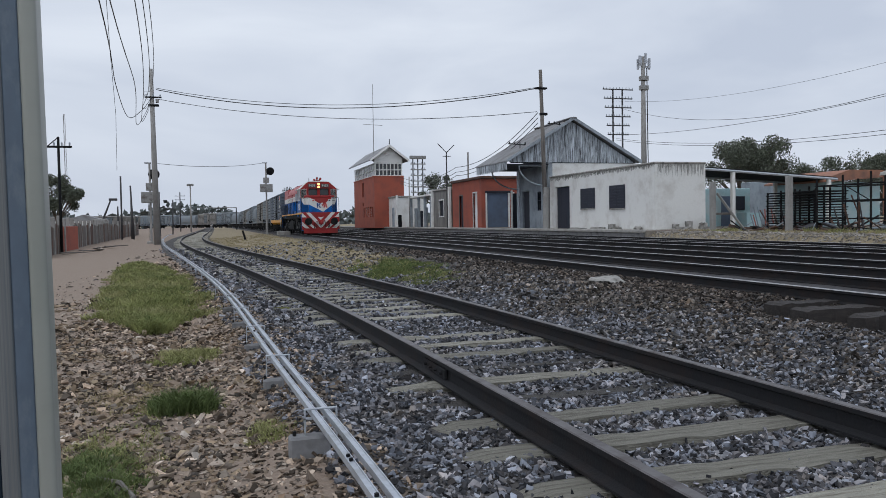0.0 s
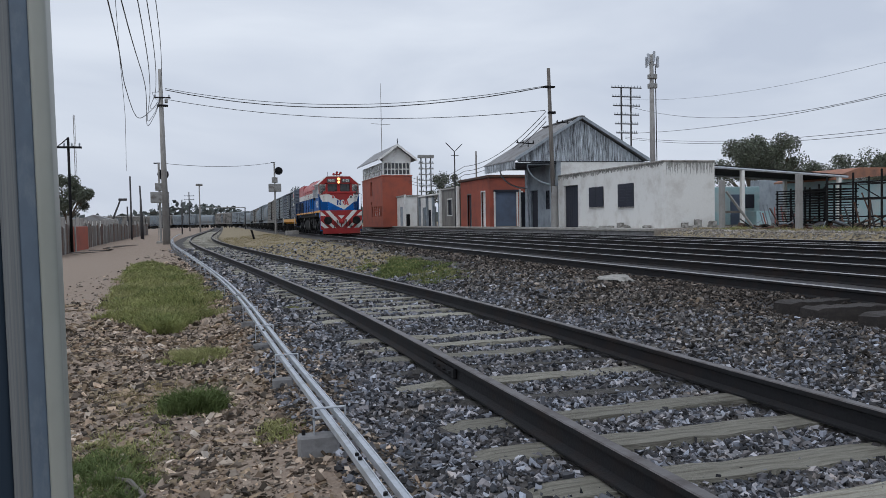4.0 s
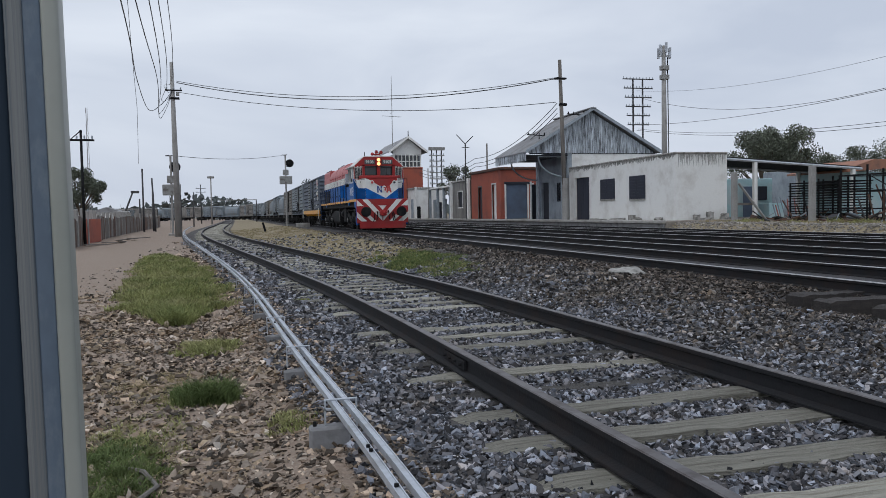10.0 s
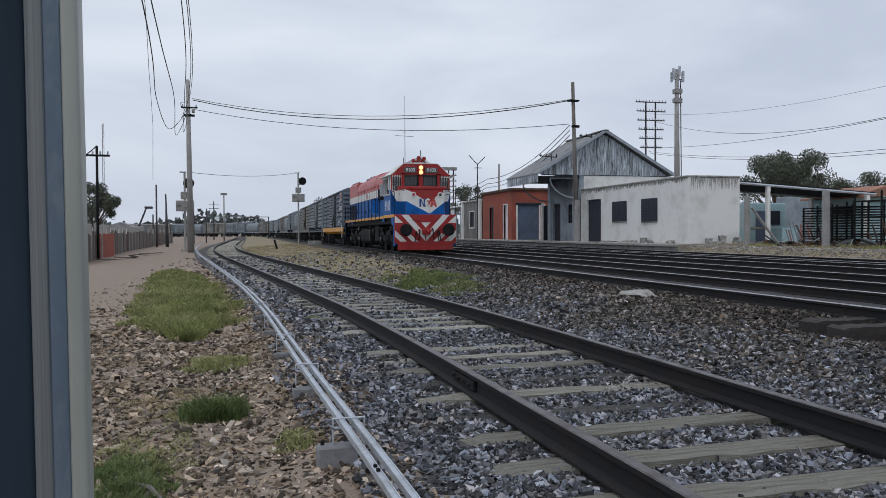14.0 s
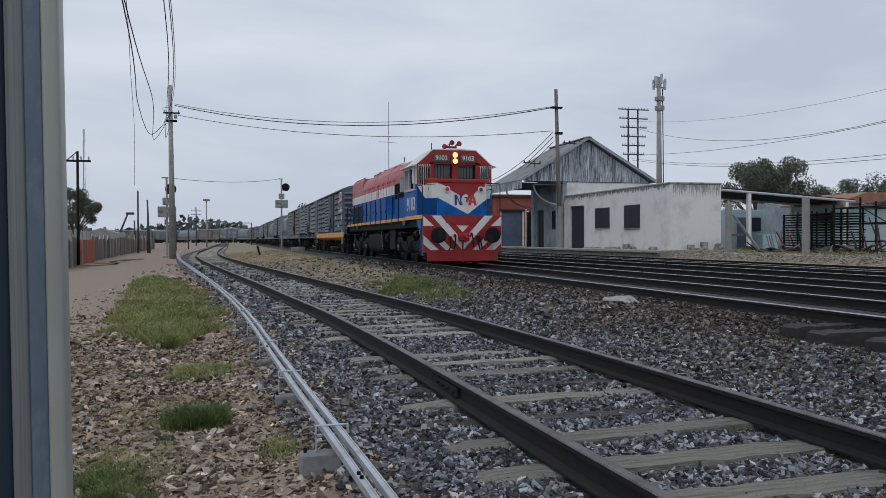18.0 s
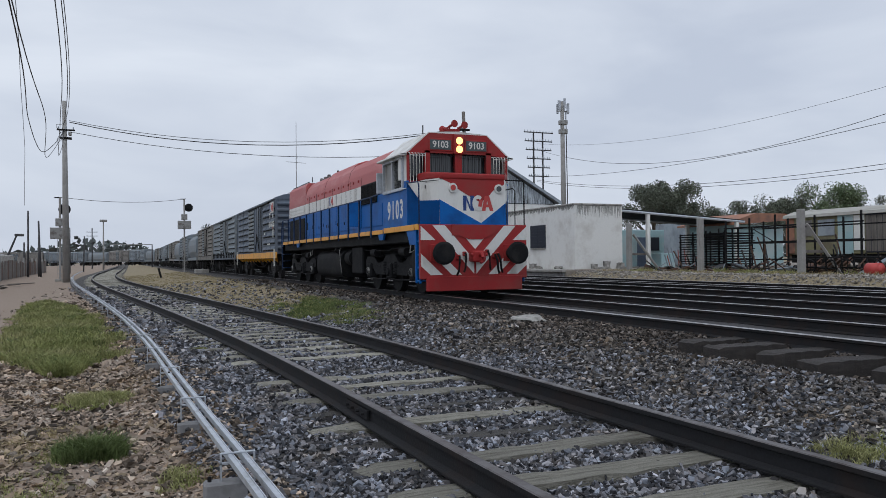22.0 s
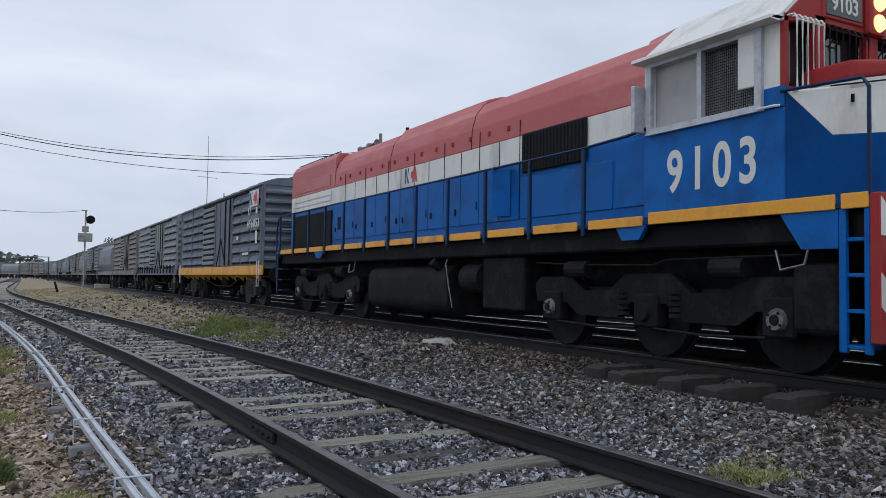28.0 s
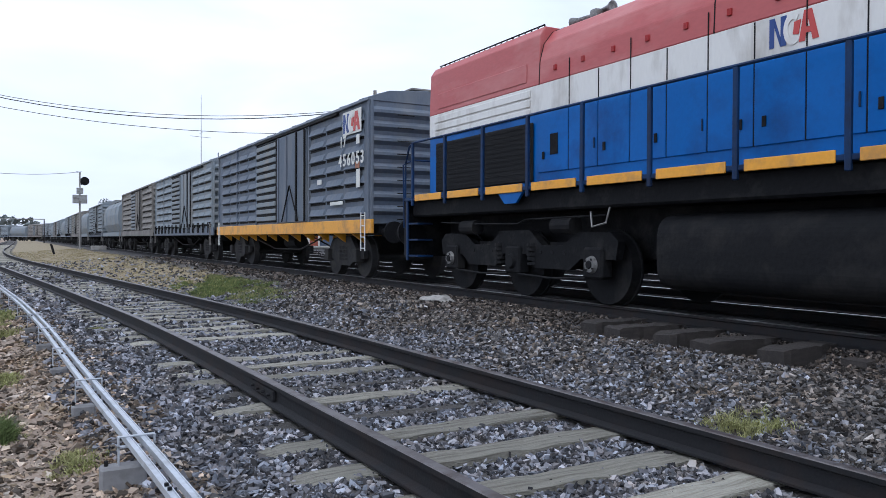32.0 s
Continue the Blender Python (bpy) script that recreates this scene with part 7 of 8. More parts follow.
def signal_mast(label, x, y, z0, h, side):
    t = thing("railway_signal", label, "railway signal", pose(x, y, z0))
    part("mast", tube(bmesh.new(), (0, 0, -.2), (0, 0, h), .085, .075, 12), "conc_pole", t)
    part("cap_arm", rbox(-.35, .1, -.04, .04, h - .06, h + .02, .01), "black2", t)
    d = part("signal_disc", tube(bmesh.new(), (side * .42, -.05, h - .85), (side * .42, .0, h - .85), .40, n=24), "black", t, "round black signal target")
    part("lamp_hood", tube(bmesh.new(), (side * .42, -.28, h - .83), (side * .42, -.05, h - .83), .13, n=14), "black", d)
    part("lamp_case", rbox(side * .42 - .15, side * .42 + .15, .0, .3, h - 1.05, h - .65, .03), "black", t)
    part("disc_bracket", rbox(min(0, side * .42), max(0, side * .42), -.03, .03, h - 1.2, h - 1.14, .005), "black", t)
    part("relay_box", rbox(-.28, .28, -.25, .1, h - 2.05, h - 1.5, .02), "steel", t)
    part("cable_cabinet", rbox(-.62, .62, -.3, .12, h - 2.95, h - 2.15, .03), "steel", t, "grey steel cabinet")
    bm = bmesh.new()
    for k in range(9):
        tube(bm, (-.16, .12, .5 + .35 * k), (.16, .12, .5 + .35 * k), .012, n=5)
    tube(bm, (-.16, .12, .2), (-.16, .12, 3.6), .014, n=5)
    tube(bm, (.16, .12, .2), (.16, .12, 3.6), .014, n=5)
    part("ladder", bm, "steel", t)
    part("footing", rbox(-.3, .3, -.3, .3, -.2, .12, .02), "concrete", t)
    return t


signal_mast("tall grey signal mast with a round black target and steel cabinet", 5.2, 80, -.08, 7.35, 1)
signal_mast("grey signal mast with cabinet beside the curving track", -4.4, 61, -.15, 5.9, .7)
o = part("cable_pit", rbox(-.6, .6, -.5, .5, -.1, .42, .03), "concrete")
o.matrix_basis = pose(6.3, 74, .0)
tagged(o, "low grey concrete cable pit beside the main track", "cable pit")
o = part("marker_stake", prism(bmesh.new(), [(-.08, 0), (.08, 0), (-.12, .75), (-.28, .75)], -.04, .04, "y"), "black2")
o.matrix_basis = pose(2.4, 63, -.12)
tagged(o, "short leaning dark stake in dry grass", "stake")

t = utility_pole("dark wooden telegraph pole with one crossarm", -7.2, 42, -.15, 5.55, .075, .06, "black2", 0, [(5.05, 1.25, 4)])
part("brace", tube(bmesh.new(), (-.5, -.1, 5.2), (0, -.1, 5.65), .025), "black2", t)
for x, y, h, lean in ((-8.4, 80, 5.9, 0), (-7.35, 80, 5.0, -.2), (-7.9, 84, 3.9, 0), (-9.6, 88, 3.2, 0), (-6.2, 100, 5.2, 0), (-5.6, 118, 4.8, .1)):
    utility_pole("thin dark post beside the fence", x, y, -.15, h, .09, .075, "far_post", lean)
o = thing("radio_mast", "slender lattice radio mast in the distance", "mast", pose(-14.8, 90, -.2))
bm = bmesh.new()
for a in range(3):
    c, s = .16 * math.cos(a * 2.094), .16 * math.sin(a * 2.094)
    tube(bm, (c, s, 0), (c * .5, s * .5, 13.2), .022, n=5)
for k in range(26):
    a = k * 2.094
    tube(bm, (.16 * math.cos(a), .16 * math.sin(a), .5 * k), (.15 * math.cos(a + 2.094), .15 * math.sin(a + 2.094), .5 * k + .5), .014, n=4)
part("lattice", bm, "steel", o)
o = utility_pole("tall lamp mast far down the line", -3.9, 150, -.2, 8.6, .16, .10, "conc_pole")
part("lamp_head", rbox(-.6, .6, -.3, .3, 8.5, 8.9, .05), "steel", o)
o = utility_pole("distant crossing gantry beside the line", 4.6, 165, 0, 4.6, .12, .1, "far_post")
part("gantry_arm", rbox(-7.5, .1, -.1, .1, 4.5, 4.65, .02), "steel", o)
utility_pole("distant lattice line pole", -6.5, 170, -.2, 8.0, .12, .1, "far_post", 0, [(7.2, 2.0, 3), (6.4, 2.0, 3)])


def fence():
    t = thing("fence", "old grey board and wire fence along the trodden path", "fence", kind="structure")
    line = curve_at([(34, -6.9), (42, -7.35), (50, -8.0), (62, -8.6), (90, -9.6), (125, -10.6)])
    rnd = random.Random(8)
    y = 35.0
    k = 0
    while y < 120:
        x = line(y)
        if k % 6 == 0:
            part("fence_post", rbox(x - .09, x + .09, y - .08, y + .08, -.3, 1.55 + .15 * rnd.random(), .015), "conc_pole", t)
        if not (43.5 < y < 49.5):
            part("fence_board", rbox(x - .03, x + .03, y, y + (.40 if y < 70 else .8), -.2, 1.05 + .35 * rnd.random(), .01), "wood_pole" if rnd.random() < .7 else "rusty", t)
        y += .42 if y < 70 else .9
        k += 1
    x = line(46)
    part("brick_panel", rbox(x - .1, x + .1, 43.6, 49.4, -.3, 1.15, .02), "orange", t, "patch of old red brick wall")
    for k in range(6):
        o = part("fallen_board", rbox(-1.6, 1.6, -.09, .09, 0, .05, .01), "wood_pole")
        o.matrix_basis = pose(-6.4 + .25 * (k % 3), 41 + 2.3 * k, ground_z(-6.4, 41 + 2.3 * k) + .02 + .02 * (k % 2), 0, 2, 75 + 9 * k)
        tagged(o, "old board lying on the earth beside the fence", "board", "fallen boards")


fence()


# ---- the yard beyond the tracks ----
GZ = .47


def yard():
    for i, (y, h) in enumerate(((29.25, 2.65), (24.55, 2.62), (19.6, 2.68), (15.1, 2.62), (10.4, 2.6))):
        t = thing("yard_post", "square grey concrete yard post" + (" with a slanting brace" if i in (0,) else ""), "post", pose(21, y, 0), "yard posts")
        part("post", rbox(-.105, .105, -.105, .105, GZ - .3, h, .02), "conc_pole", t)
        if i in (0, 2):
            part("brace", tube(bmesh.new(), (.15, -.1, h - .5), (1.45, -.4, GZ - .1), .06, .06, 4), "conc_pole", t)
            part("rung", rbox(.1, 1.0, -.08, .02, 1.2, 1.3, .01), "wood_pole", t)
    # open shed roof
    t = thing("open_shed", "long open shed with a thin sheet roof on white posts", "shed")
    bm = bmesh.new()
    v = [(22.8, 33, 3.55), (31.2, 33, 3.03), (31.2, 37.2, 2.95), (22.8, 37.2, 3.5)]
    lo = [bm.verts.new(p) for p in v]
    hi = [bm.verts.new((x, y, z + .07)) for x, y, z in v]
    bm.faces.new(lo[::-1])
    bm.faces.new(hi)
    for i in range(4):
        bm.faces.new((lo[i], lo[(i + 1) % 4], hi[(i + 1) % 4], hi[i]))
    part("roof_sheet", bm, "black2", t)
    part("eaves_beam", tube(bmesh.new(), (22.8, 32.95, 3.50), (31.2, 32.95, 2.98), .07, n=6), "galv", t)
    part("eaves_beam", tube(bmesh.new(), (24, 35.9, 3.3), (31.2, 35.9, 2.9), .05, n=6), "galv", t)
    for x, y in ((24.86, 33), (30.7, 33), (24.9, 37), (30.7, 37), (27.9, 37)):
        part("post", rbox(x - .09, x + .09, y - .09, y + .09, GZ - .2, 3.5 - .062 * (x - 22.8), .01), "plaster", t)
    part("back_wall", box(bmesh.new(), 22.8, 31.2, 44, 44.15, GZ - .2, 2.9), "teal", t)
    # painted huts behind
    t = thing("yard_hut", "pale teal sheet-metal hut in the yard", "hut")
    part("hut_body", rbox(27.5, 30.2, 38.5, 41.6, GZ - .1, 2.75, .03), "teal", t)
    part("hut_door", rbox(28.2, 28.8, 38.45, 38.5, GZ, 2.3, .01), "bluedoor", t)
    part("hut_window", rbox(29.2, 29.8, 38.45, 38.5, 1.5, 2.3, .01), "dark", t)
    t = thing("yard_hut", "faded pale grey-green hut with peeling wall", "hut")
    part("hut_body", rbox(33, 37.5, 40, 43, GZ - .1, 3.3, .03), "greywall", t)
    part("hut_panel", rbox(33.4, 35.6, 39.93, 39.99, 1.0, 2.2, .01), "teal", t)
    part("hut_panel", rbox(36, 37.2, 39.93, 39.99, .6, 2.6, .01), "plaster", t)
    t = thing("rusty_roof_shed", "low shed with a rusted red sheet roof", "shed")
    part("shed_body", rbox(31.4, 35.6, 34.5, 38, GZ - .1, 2.9, .03), "teal", t)
    part("shed_roof", prism(bmesh.new(), [(31.0, 2.95), (33, 3.55), (35.2, 3.55), (36.0, 3.3), (36.0, 3.2), (31.0, 2.85)], 34.0, 38.3, "y"), "orange_rust", t)

    # slatted racks
    for i, (y0, y1, x) in enumerate(((27.3, 28.5, 23.2), (25.4, 26.6, 23.0))):
        t = thing("slatted_rack", "stack of black slatted steel racks in the yard", "rack", group="slatted racks")
        for k in range(15):
            z = GZ + .08 + .108 * k
            part("rack_slat", rbox(x - .05 * (k % 2), x + 1.5 + .06 * (k % 3), y0, y1, z, z + .045, .008), "black", t)
        for xx in (x, x + .7, x + 1.45):
            for yy in (y0, y1 - .06):
                part("rack_upright", rbox(xx, xx + .06, yy, yy + .06, GZ - .1, 2.12 + .1 * (i + (xx > x)), .006), "black", t)
    # steel frame of angle posts
    t = thing("steel_frame", "tall rusty steel frame of posts and beams", "steel frame")
    ys = [24.9, 23.6, 22.3, 21.0, 18.6]
    for k, y in enumerate(ys):
        for x in (22.6, 24.6):
            part("frame_post", rbox(x - .03, x + .03, y - .03, y + .03, GZ - .1, 2.55 + .06 * (k % 3), .006), "black2", t)
    for z in (.95, 1.62, 2.22):
        for x in (22.6, 24.6):
            part("frame_beam", rbox(x - .02, x + .02, 18.5, 25, z, z + .05, .006), "black2", t)
        for y in ys[:3]:
            part("frame_beam", rbox(22.6, 24.6, y - .02, y + .02, z, z + .04, .006), "black2", t)
    part("frame_brace", tube(bmesh.new(), (22.62, 23.5, 2.2), (22.62, 22.4, 1.65), .02), "black2", t)
    # old coach body
    t = thing("derelict_coach", "derelict wooden coach body with cream roof and patched olive sides", "coach body")
    X, Y0, Y1 = 26.0, 18.1, 25.0
    part("body", rbox(X, X + 2.6, Y0, Y1, 1.15, 2.72, .03), "olive", t)
    part("roof", prism(bmesh.new(), [(X - .15, 2.68), (X - .1, 2.80), (X + .5, 2.98), (X + 1.3, 3.06), (X + 2.1, 2.98), (X + 2.7, 2.80), (X + 2.75, 2.68)], Y0 - .1, Y1 + .1, "y"), "dirty_cream", t, "dirty cream arched roof")
    part("chassis", rbox(X + .1, X + 2.5, Y0 + .1, Y1 - .1, .82, 1.16, .03), "black2", t)
    for y in (Y0 + .8, Y1 - .9, (Y0 + Y1) / 2):
        part("support_block", rbox(X + .2, X + 2.4, y - .2, y + .2, GZ - .1, .85, .03), "wood_pole", t)
    for y0, y1, z0, z1, m_ in ((24.6, 25.02, 1.2, 2.7, "orange_rust"), (21.75, 22.45, 1.15, 2.7, "teal"), (21.25, 21.72, 1.3, 2.65, "plaster"), (19.95, 21.2, 1.2, 2.68, "shutter"), (18.85, 19.3, 1.2, 2.68, "olive"), (18.2, 18.8, 2.0, 2.6, "dark"), (22.6, 23.4, 1.9, 2.55, "greywall"), (23.7, 24.4, 1.9, 2.55, "wag_tan"), (18.2, 18.8, 1.25, 1.9, "plaster")):
        part("side_panel", rbox(X - .03, X, y0, y1, z0, z1, .008), m_, t)
    for k in range(5):
        part("door_board", rbox(X - .045, X - .03, 19.98 + .245 * k, 20.2 + .245 * k, 1.25, 2.62, .004), "wood_pole", t)
    part("end_panel", rbox(X - .02, X + 2.62, Y1, Y1 + .06, 1.1, 2.75, .01), "orange_rust", t)
    t = thing("derelict_coach", "second derelict dark-roofed coach body behind the scrap", "coach body")
    part("body", rbox(29.5, 32.5, 6, 19, 1.0, 2.9, .03), "wag_tan", t)
    part("roof", prism(bmesh.new(), [(29.2, 2.85), (29.4, 3.0), (31, 3.5), (32.6, 3.0), (32.8, 2.85)], 5.8, 19.2, "y"), "grille", t)
    part("chassis", rbox(29.7, 32.3, 6.2, 18.8, .4, 1.0, .03), "black2", t)
    t = thing("lean_to_roof", "dark sheet lean-to roof behind the coach", "shed")
    part("roof_sheet", rbox(33, 40, 19, 30, 3.25, 3.4, .02), "grille", t)
    for x in (33.3, 39.6):
        for y in (19.3, 29.6):
            part("post", rbox(x - .1, x + .1, y - .1, y + .1, GZ - .1, 3.25, .01), "wood_pole", t)
    # red tank
    t = thing("metal_tank", "small red metal tank lying on the ground", "tank", pose(21.5, 17.2, GZ) @ Matrix.Scale(.66, 4))
    bm = tube(bmesh.new(), (-.1, -.42, .3), (-.1, .42, .3), .3, n=20)
    bmesh.ops.bevel(bm, geom=[e for e in bm.edges if len(e.link_faces) == 2 and any(len(f.verts) > 6 for f in e.link_faces)], offset=.09, segments=3, affect="EDGES")
    part("tank_body", bm, "logo_red", t, smooth=True)
    part("tank_valve", tube(bmesh.new(), (-.1, 0, .58), (-.1, 0, .70), .05), "black2", t)
    for y in (-.25, .25):
        part("tank_foot", rbox(-.3, .1, y - .04, y + .04, -.02, .12, .01), "black2", t)
    # corrugated sheets leaning
    for k in range(3):
        verts, faces = [], []
        for j in range(19):
            verts += [(j * .06, .04 * math.cos(j * math.pi), 0), (j * .06, .04 * math.cos(j * math.pi), .95)]
        faces = [(2 * j, 2 * j + 2, 2 * j + 3, 2 * j + 1) for j in range(18)]
        o = mesh_part("corrugated_sheet", verts, faces, "roof")
        mo = o.modifiers.new("thick", "SOLIDIFY")
        mo.thickness = .008
        o.matrix_basis = pose(22.2 + .1 * k, 14.3 + .25 * k, GZ, -28, 0, 68)
        tagged(o, "grey corrugated iron sheet leaning on scrap", "metal sheet", "corrugated sheets")
    # scrap: bars, plates, tyres
    rnd = random.Random(21)
    for k in range(190):
        y = rnd.uniform(10.5, 30.5)
        x = rnd.uniform(21.8, 25.6)
        l = rnd.uniform(.4, 1.8)
        z = GZ + rnd.uniform(.02, .28) * (1 - abs(x - 23.5) / 3)
        kind = rnd.random()
        if kind < .72:
            bm = tube(bmesh.new(), (-l / 2, 0, 0), (l / 2, 0, 0), rnd.uniform(.015, .04), n=6)
        elif kind < .92:
            bm = rbox(-l / 2, l / 2, -.12, .12, -.03, .03, .01)
        else:
            bm = tube(bmesh.new(), (0, 0, -.09), (0, 0, .09), rnd.uniform(.2, .32), n=14)
        o = part("scrap_piece", bm, rnd.choice(["rusty", "rusty", "black2", "dusty", "far_post", "rusty", "wag_grey"]))
        o.matrix_basis = pose(x, y, z, rnd.uniform(-25, 25), rnd.uniform(-35, 35), rnd.uniform(0, 180))
        tagged(o, "piece of old scrap heaped in the yard", "scrap", "scrap pieces")
    for k in range(14):
        o = part("painted_bar", tube(bmesh.new(), (0, 0, 0), (rnd.uniform(-.25, .25), .2, rnd.uniform(.7, 1.15)), .028, n=6), "faded_red" if k % 3 == 1 else "wag_grey")
        o.matrix_basis = pose(24.6 + .16 * k, 31.0 + .05 * (k % 3), GZ - .05)
        tagged(o, "faded red and grey steel bar propped in the yard", "scrap", "scrap pieces")
    # dark machine frames lying in a row
    for k, (x, y, turn) in enumerate(((22.4, 18.2, 8), (22.7, 16.6, -14), (22.5, 15.3, 20), (23.6, 17.3, 40), (22.3, 19.6, -6))):
        t = thing("machine_frame", "dark rusting machine frame with wheels lying among scrap", "scrap machine", pose(x, y, GZ, 0, 0, turn), "machine frames")
        for q in (-.35, .35):
            for z in (.18, .55 + .1 * (k % 2)):
                part("frame_bar", tube(bmesh.new(), (q, -.7, z), (q, .7, z + .06), .028, n=6), "black2", t)
        for y_ in (-.65, -.25, .2, .62):
            part("frame_bar", tube(bmesh.new(), (-.38, y_, .16), (.38, y_ + .05, .6), .022, n=6), "rusty", t)
            part("frame_bar", tube(bmesh.new(), (-.35, y_, .02), (-.35, y_ + .12, .72 + .12 * (k % 3)), .024, n=6), "black2", t)
        for y_ in (-.5, .45):
            bm = bmesh.new()
            for a in range(14):
                p0, p1 = [(-.42, y_ + .24 * math.cos(w), .25 + .24 * math.sin(w)) for w in (a * math.tau / 14, (a + 1) * math.tau / 14)]
                tube(bm, p0, p1, .026, n=5)
            for a in range(4):
                tube(bm, (-.42, y_, .25), (-.42, y_ + .24 * math.cos(a * 1.57), .25 + .24 * math.sin(a * 1.57)), .014, n=4)
            part("spoked_wheel", bm, "black2", t)
    o = part("crate", rbox(-.45, .45, -.4, .4, 0, .85, .02), "teal")
    o.matrix_basis = pose(26.6, 34.0, GZ - .02)
    tagged(o, "pale teal box standing in the open shed", "crate")
    for k in range(22):
        x, y = rnd.uniform(21.6, 24.5), rnd.choice([26.8, 18.2, 16.3, 20.5, 23.0]) + rnd.uniform(-.8, .8)
        o = part("leaning_bar", tube(bmesh.new(), (0, 0, 0), (rnd.uniform(-.4, .4), rnd.uniform(-.5, .5), rnd.uniform(.8, 1.5)), .03, n=6), rnd.choice(["rusty", "rusty", "black2", "far_post"]))
        o.matrix_basis = pose(x, y, GZ - .05)
        tagged(o, "thin steel bar leaning in the scrap heap", "scrap", "scrap pieces")


yard()


# ---- trees ----
def tree(label, x, y, z0, h, r, seed, material="leaf", leaves=2600, size=.22, trunk=.28):
    leaves, size = int(leaves * 3.6), size * .42
    rng = np.random.default_rng(seed)
    t = thing("tree", label, "tree", pose(x, y, z0))
    bm = bmesh.new()
    fork = h * trunk
    pipe(bm, [(0, 0, -.3), (.05 * r, 0, fork * .5), (0, .05 * r, fork)], .045 * r + .05, 8)
    blobs = []
    for k in range(18):
        a = rng.uniform(0, 2 * np.pi)
        q = r * rng.uniform(.2, .85)
        p = Vector((q * math.cos(a), q * math.sin(a), fork + (h - fork) * rng.uniform(.25, .85)))
        tube(bm, (0, 0, fork * .9), p, .02 * r + .03, .012 * r, 6)
        blobs.append((p, r * rng.uniform(.16, .36)))
    blobs.append((Vector((0, 0, h * .72)), r * .5))
    part("trunk", bm, "bark", t)
    verts, faces = [], []
    for i in range(leaves):
        c, br = blobs[int(rng.integers(len(blobs)))]
        d = Vector(rng.normal(size=3))
        d.normalize()
        p = c + d * br * (.25 + .85 * rng.random() ** .7)
        if p.z < fork * .6:
            continue
        u = Vector(rng.normal(size=3)).normalized()
        w = u.cross(Vector(rng.normal(size=3))).normalized()
        s = size * rng.uniform(.5, 1.3)
        i0 = len(verts)
        verts += [p - u * s, p + w * s * .55, p + u * s, p - w * s * .55]
        faces.append((i0, i0 + 1, i0 + 2, i0 + 3))
    part_ = mesh_part("crown", verts, faces, material, t)
    return t


tree("dark leafy tree behind the yard shed", 46, 60, .4, 8.3, 3.7, 1, leaves=5200, size=.24)
tree("dark leafy tree with a bare upper branch", 48.8, 60.5, .4, 8.6, 2.9, 2, leaves=3600, size=.22)
tree("tall bushy tree behind the yard", 54, 62, .4, 6.0, 3.0, 3, leaves=2400)
tree("tall bushy tree behind the yard", 58.5, 60, .4, 6.4, 3.0, 4, leaves=2400)
tree("feathery bush-topped tree behind the yard", 62.5, 60, .4, 7.2, 3.0, 5, leaves=2200)
tree("bright green rounded tree behind the coach", 68.5, 60, .4, 8.7, 4.2, 6, "leaf_green", 4600, .26)
tree("dark tree behind the coach", 64.8, 62, .4, 7.6, 3.2, 7, leaves=2500)
tree("dark tree behind the coach", 75.5, 62, .4, 7.6, 3.4, 8, leaves=2400)
tree("low spreading tree behind the coach", 82.5, 60, .4, 7.4, 3.2, 9, leaves=2200)
tree("low spreading tree behind the coach", 90, 60, .4, 7.2, 3.6, 10, leaves=2200)
tree("dark tree leaning over the fence", -15.8, 90, -.2, 7.4, 2.9, 11, leaves=3200, size=.25)
tree("dark tree behind the platform huts", 30.5, 105, .4, 7.6, 2.9, 12, leaves=2000, size=.28)
tree("leafy tree beyond the signal box", 17, 150, .3, 7.5, 4.0, 13, "leaf_far", 1800, .4)


def far_woods():
    """Low far tree line round the horizon, leaf by leaf clumps."""
    rng = np.random.default_rng(77)
    verts, faces = [], []
    for k in range(1700):
        a = radians(rng.uniform(-75, 85))
        d = rng.uniform(330, 460)
        hx, hy = d * math.sin(a), d * math.cos(a)
        top = 5.0 + 5.5 * math.exp(-((a + .035) / .06) ** 2) + 4.0 * noise.noise(Vector((a * 9, 2.2, 0))) + 2.5 * noise.noise(Vector((a * 40, 5.2, 0)))
        for i in range(9):
            p = Vector((hx + rng.normal() * 3.0, hy + rng.normal() * 3.0, max(.2, top * rng.random() ** .7)))
            u = Vector(rng.normal(size=3)).normalized()
            w = u.cross(Vector(rng.normal(size=3))).normalized()
            s = rng.uniform(.8, 2.0)
            i0 = len(verts)
            verts += [p - u * s, p + w * s * .6, p + u * s, p - w * s * .6]
            faces.append((i0, i0 + 1, i0 + 2, i0 + 3))
    tagged(mesh_part("far_woods", verts, faces, "leaf_far"), "low dark tree line along the far horizon", "trees", kind="stuff")


far_woods()


# ---- masts behind the station ----
def cell_tower():
    t = thing("cell_tower", "tall pale tubular phone mast with antenna cluster", "phone mast", pose(45.2, 75, .4))
    part("mast", tube(bmesh.new(), (0, 0, 0), (-.1, 0, 18.2), .36, .2, 14), "conc_pole", t, smooth=True)
    rnd = random.Random(4)
    for k in range(7):
        a = k * .9
        x, y = .62 * math.cos(a), .62 * math.sin(a)
        h = 17.3 + .25 * (k % 3)
        p = part("antenna_panel", rbox(x - .12, x + .12, y - .08, y + .08, h - .45, h + .65, .02), "galv", t)
        part("antenna_arm", tube(bmesh.new(), (0, 0, h - .2), (x, y, h - .2), .035, n=6), "steel", p)
    for z in (15.6, 14.6):
        part("microwave_box", rbox(-.45, .45, -.3, .3, z, z + .5, .04), "steel", t)
    bm = bmesh.new()
    tube(bm, (.42, -.2, .5), (.25, -.2, 17), .05, n=6)
    part("feeder_cable", bm, "black2", t)


cell_tower()


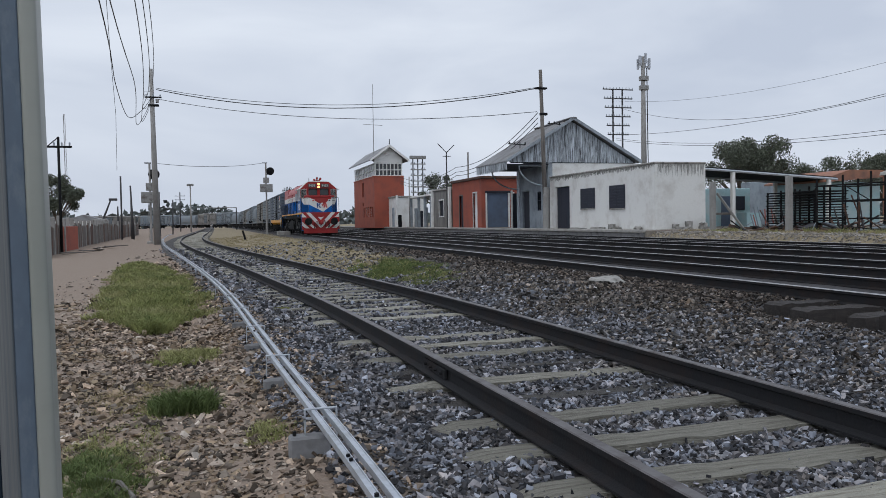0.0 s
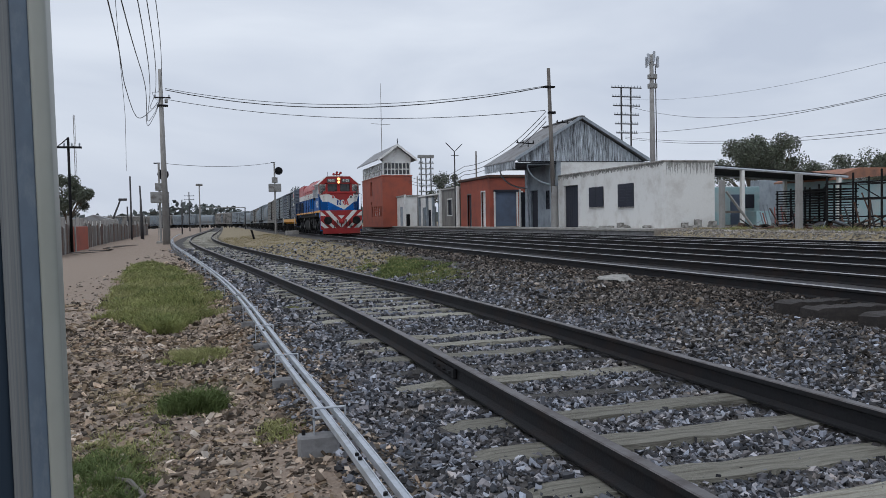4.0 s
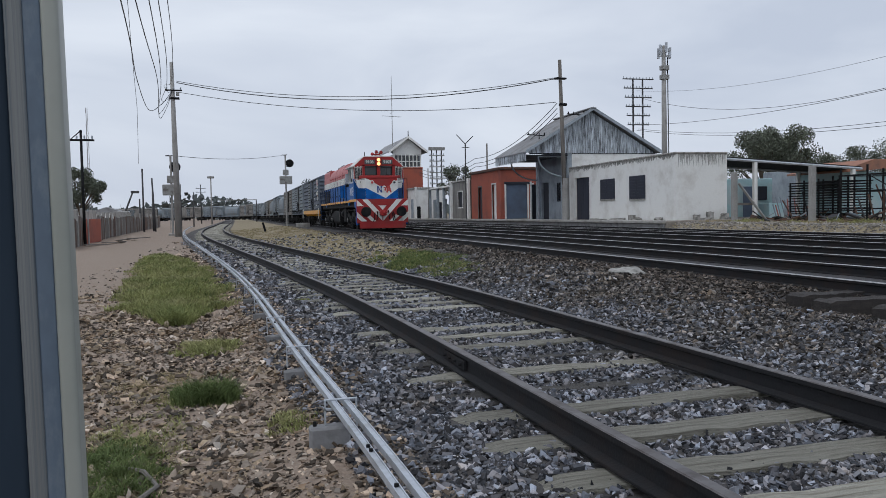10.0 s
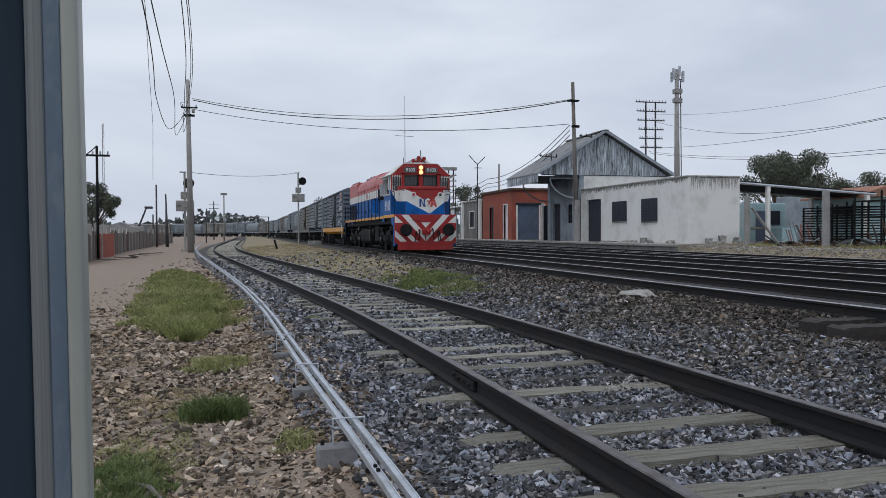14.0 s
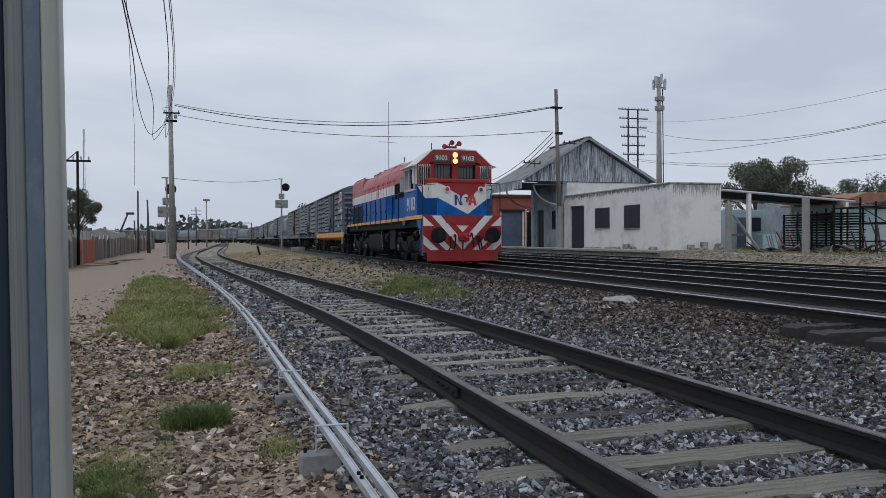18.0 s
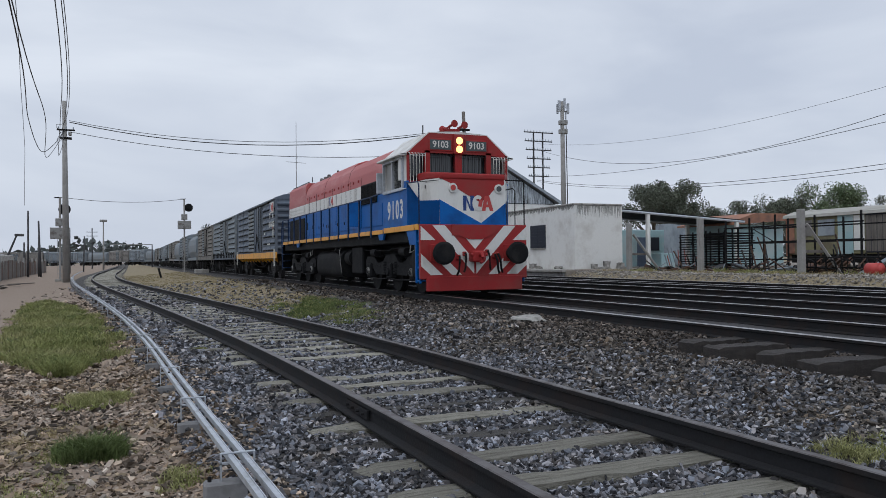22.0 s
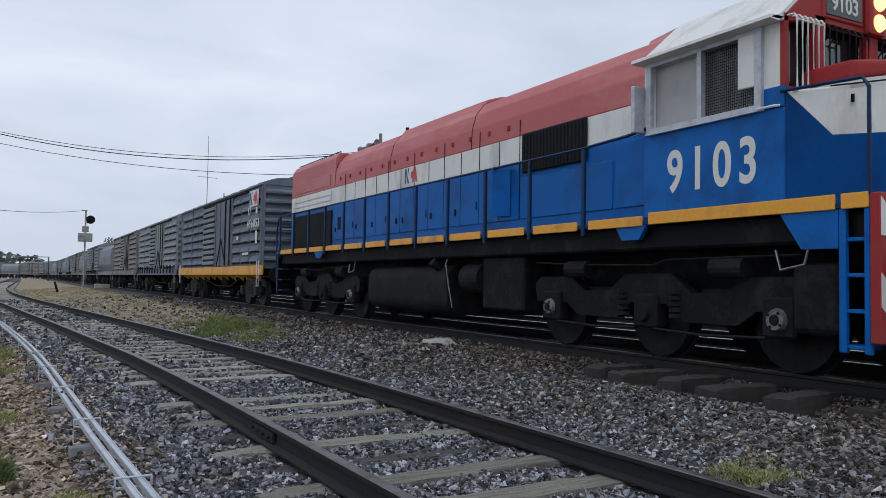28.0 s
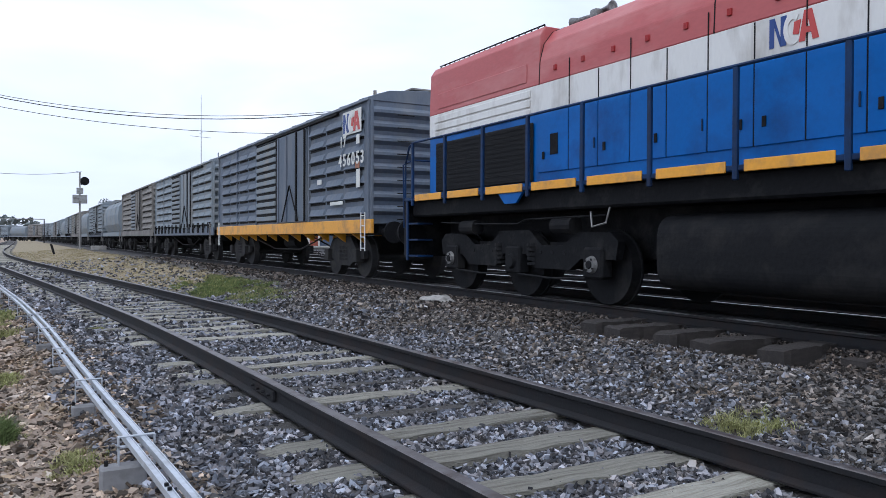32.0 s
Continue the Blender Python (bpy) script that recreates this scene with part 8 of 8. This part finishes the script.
def telegraph_frame(x, y, z1, z0, rows, w):
    t = thing("telegraph_frame", "twin-post telegraph frame with rows of insulators", "telegraph pole", pose(x, y, 0))
    for q in (-.72, .72):
        part("post", tube(bmesh.new(), (q, 0, .2), (q, 0, z1), .13, .11, 10), "far_post", t)
    for k in range(rows):
        z = z1 - .12 - k * 1.22
        ww = w * (1 - .06 * k)
        a = part("crossarm", rbox(-ww / 2, ww / 2, -.18, -.08, z - .07, z + .07, .01), "far_post", t)
        for i in range(10):
            q = -ww / 2 + .12 + (ww - .24) * i / 9
            part("insulator", tube(bmesh.new(), (q, -.13, z + .07), (q, -.13, z + .32), .06, .03, 7), "greywall", a)


telegraph_frame(53.2, 95, 18.75, .3, 6, 4.6)


def water_tower():
    t = thing("telegraph_frame", "grey lattice telegraph tower with stacked crossarms", "telegraph pole", pose(31.5, 120, 0))
    for q in (-.8, 0, .8):
        part("post", tube(bmesh.new(), (q, 0, .3), (q, 0, 11.2), .11, .1, 8), "far_post", t)
    part("top_rail", rbox(-1.3, 1.3, -.3, .3, 11.1, 11.6, .05), "steel", t)
    for k in range(6):
        a = part("crossarm", rbox(-1.25, 1.25, -.2, -.1, 10.2 - .9 * k, 10.36 - .9 * k, .01), "steel", t)
        for i in range(5):
            part("insulator", tube(bmesh.new(), (-1.1 + .55 * i, -.15, 10.36 - .9 * k), (-1.1 + .55 * i, -.15, 10.6 - .9 * k), .07, .05, 7), "greywall", a)
    t = thing("forked_pole", "thin pole with a Y-shaped forked top on the platform", "pole", pose(18.75, 62, PZ))
    bm = tube(bmesh.new(), (0, 0, -.2), (0, 0, 6.3), .06, .05, 8)
    tube(bm, (0, 0, 6.25), (-.75, 0, 7.0), .035, n=6)
    tube(bm, (0, 0, 6.25), (.68, 0, 6.9), .035, n=6)
    tube(bm, (-.3, 0, 5.95), (.35, 0, 5.95), .03, n=6)
    part("shaft", bm, "far_post", t)
    utility_pole("thin grey pole behind the platform building", 23.3, 70, .4, 7.6, .09, .07, "wood_pole")
    utility_pole("thin pale pole on the platform", 18.9, 75.5, PZ, 5.6, .07, .06, "conc_pole")


water_tower()


def far_yard():
    """Standing wagons and sheds far down the line."""
    for k in range(4):
        w = copy_thing(protos["bchb"[k]], pose(-8 - 15.5 * k, 262 + 1.5 * k, .2, 0, 0, 88))
        tagged(w, group="standing wagons")
    for x, y, w, d, h, m_ in ((-26, 180, 8, 6, 2.6, "plaster"), (-33, 150, 7, 6, 2.8, "wag_tan"), (-24, 120, 6, 5, 2.3, "plaster")):
        t = thing("far_shed", "small distant pitched-roof shed", "shed", pose(x, y, -.2), "far sheds")
        part("wall", box(bmesh.new(), -w / 2, w / 2, -d / 2, d / 2, 0, h), m_, t)
        part("roof", prism(bmesh.new(), [(-w / 2 - .3, h - .05), (w / 2 + .3, h - .05), (0, h + w * .16)], -d / 2 - .3, d / 2 + .3, "y"), "roof", t)
    t = thing("crane", "small distant crane with a raised jib", "crane", pose(-17.5, 140, -.2))
    part("crane_body", rbox(-1.6, .6, -1, 1, .6, 2.6, .1), "steel", t)
    part("jib", tube(bmesh.new(), (-.2, 0, 2.2), (1.2, 0, 5.8), .18, .12, 4), "far_post", t)
    part("jib_head", rbox(.9, 2.2, -.2, .2, 5.6, 6.0, .05), "far_post", t)
    for x in (-1.2, .2):
        part("wheel", tube(bmesh.new(), (x, -1, .4), (x, 1, .4), .42, n=16), "black", t)


far_yard()

# cut branch on the earth
o = part("dry_stick", pipe(bmesh.new(), [(0, 0, .02), (.12, .1, .04), (.3, .14, .03), (.42, .3, .05), (.5, .5, .03)], .012, 6), "wood_pole")
o.matrix_basis = pose(-.42, 3.55, ground_z(-.3, 3.7), 0, 0, 60)
tagged(o, "dry brown stick lying on stony earth", "stick")


def motions():
    key_train()
    key_bird()
    key_cables()


motions()
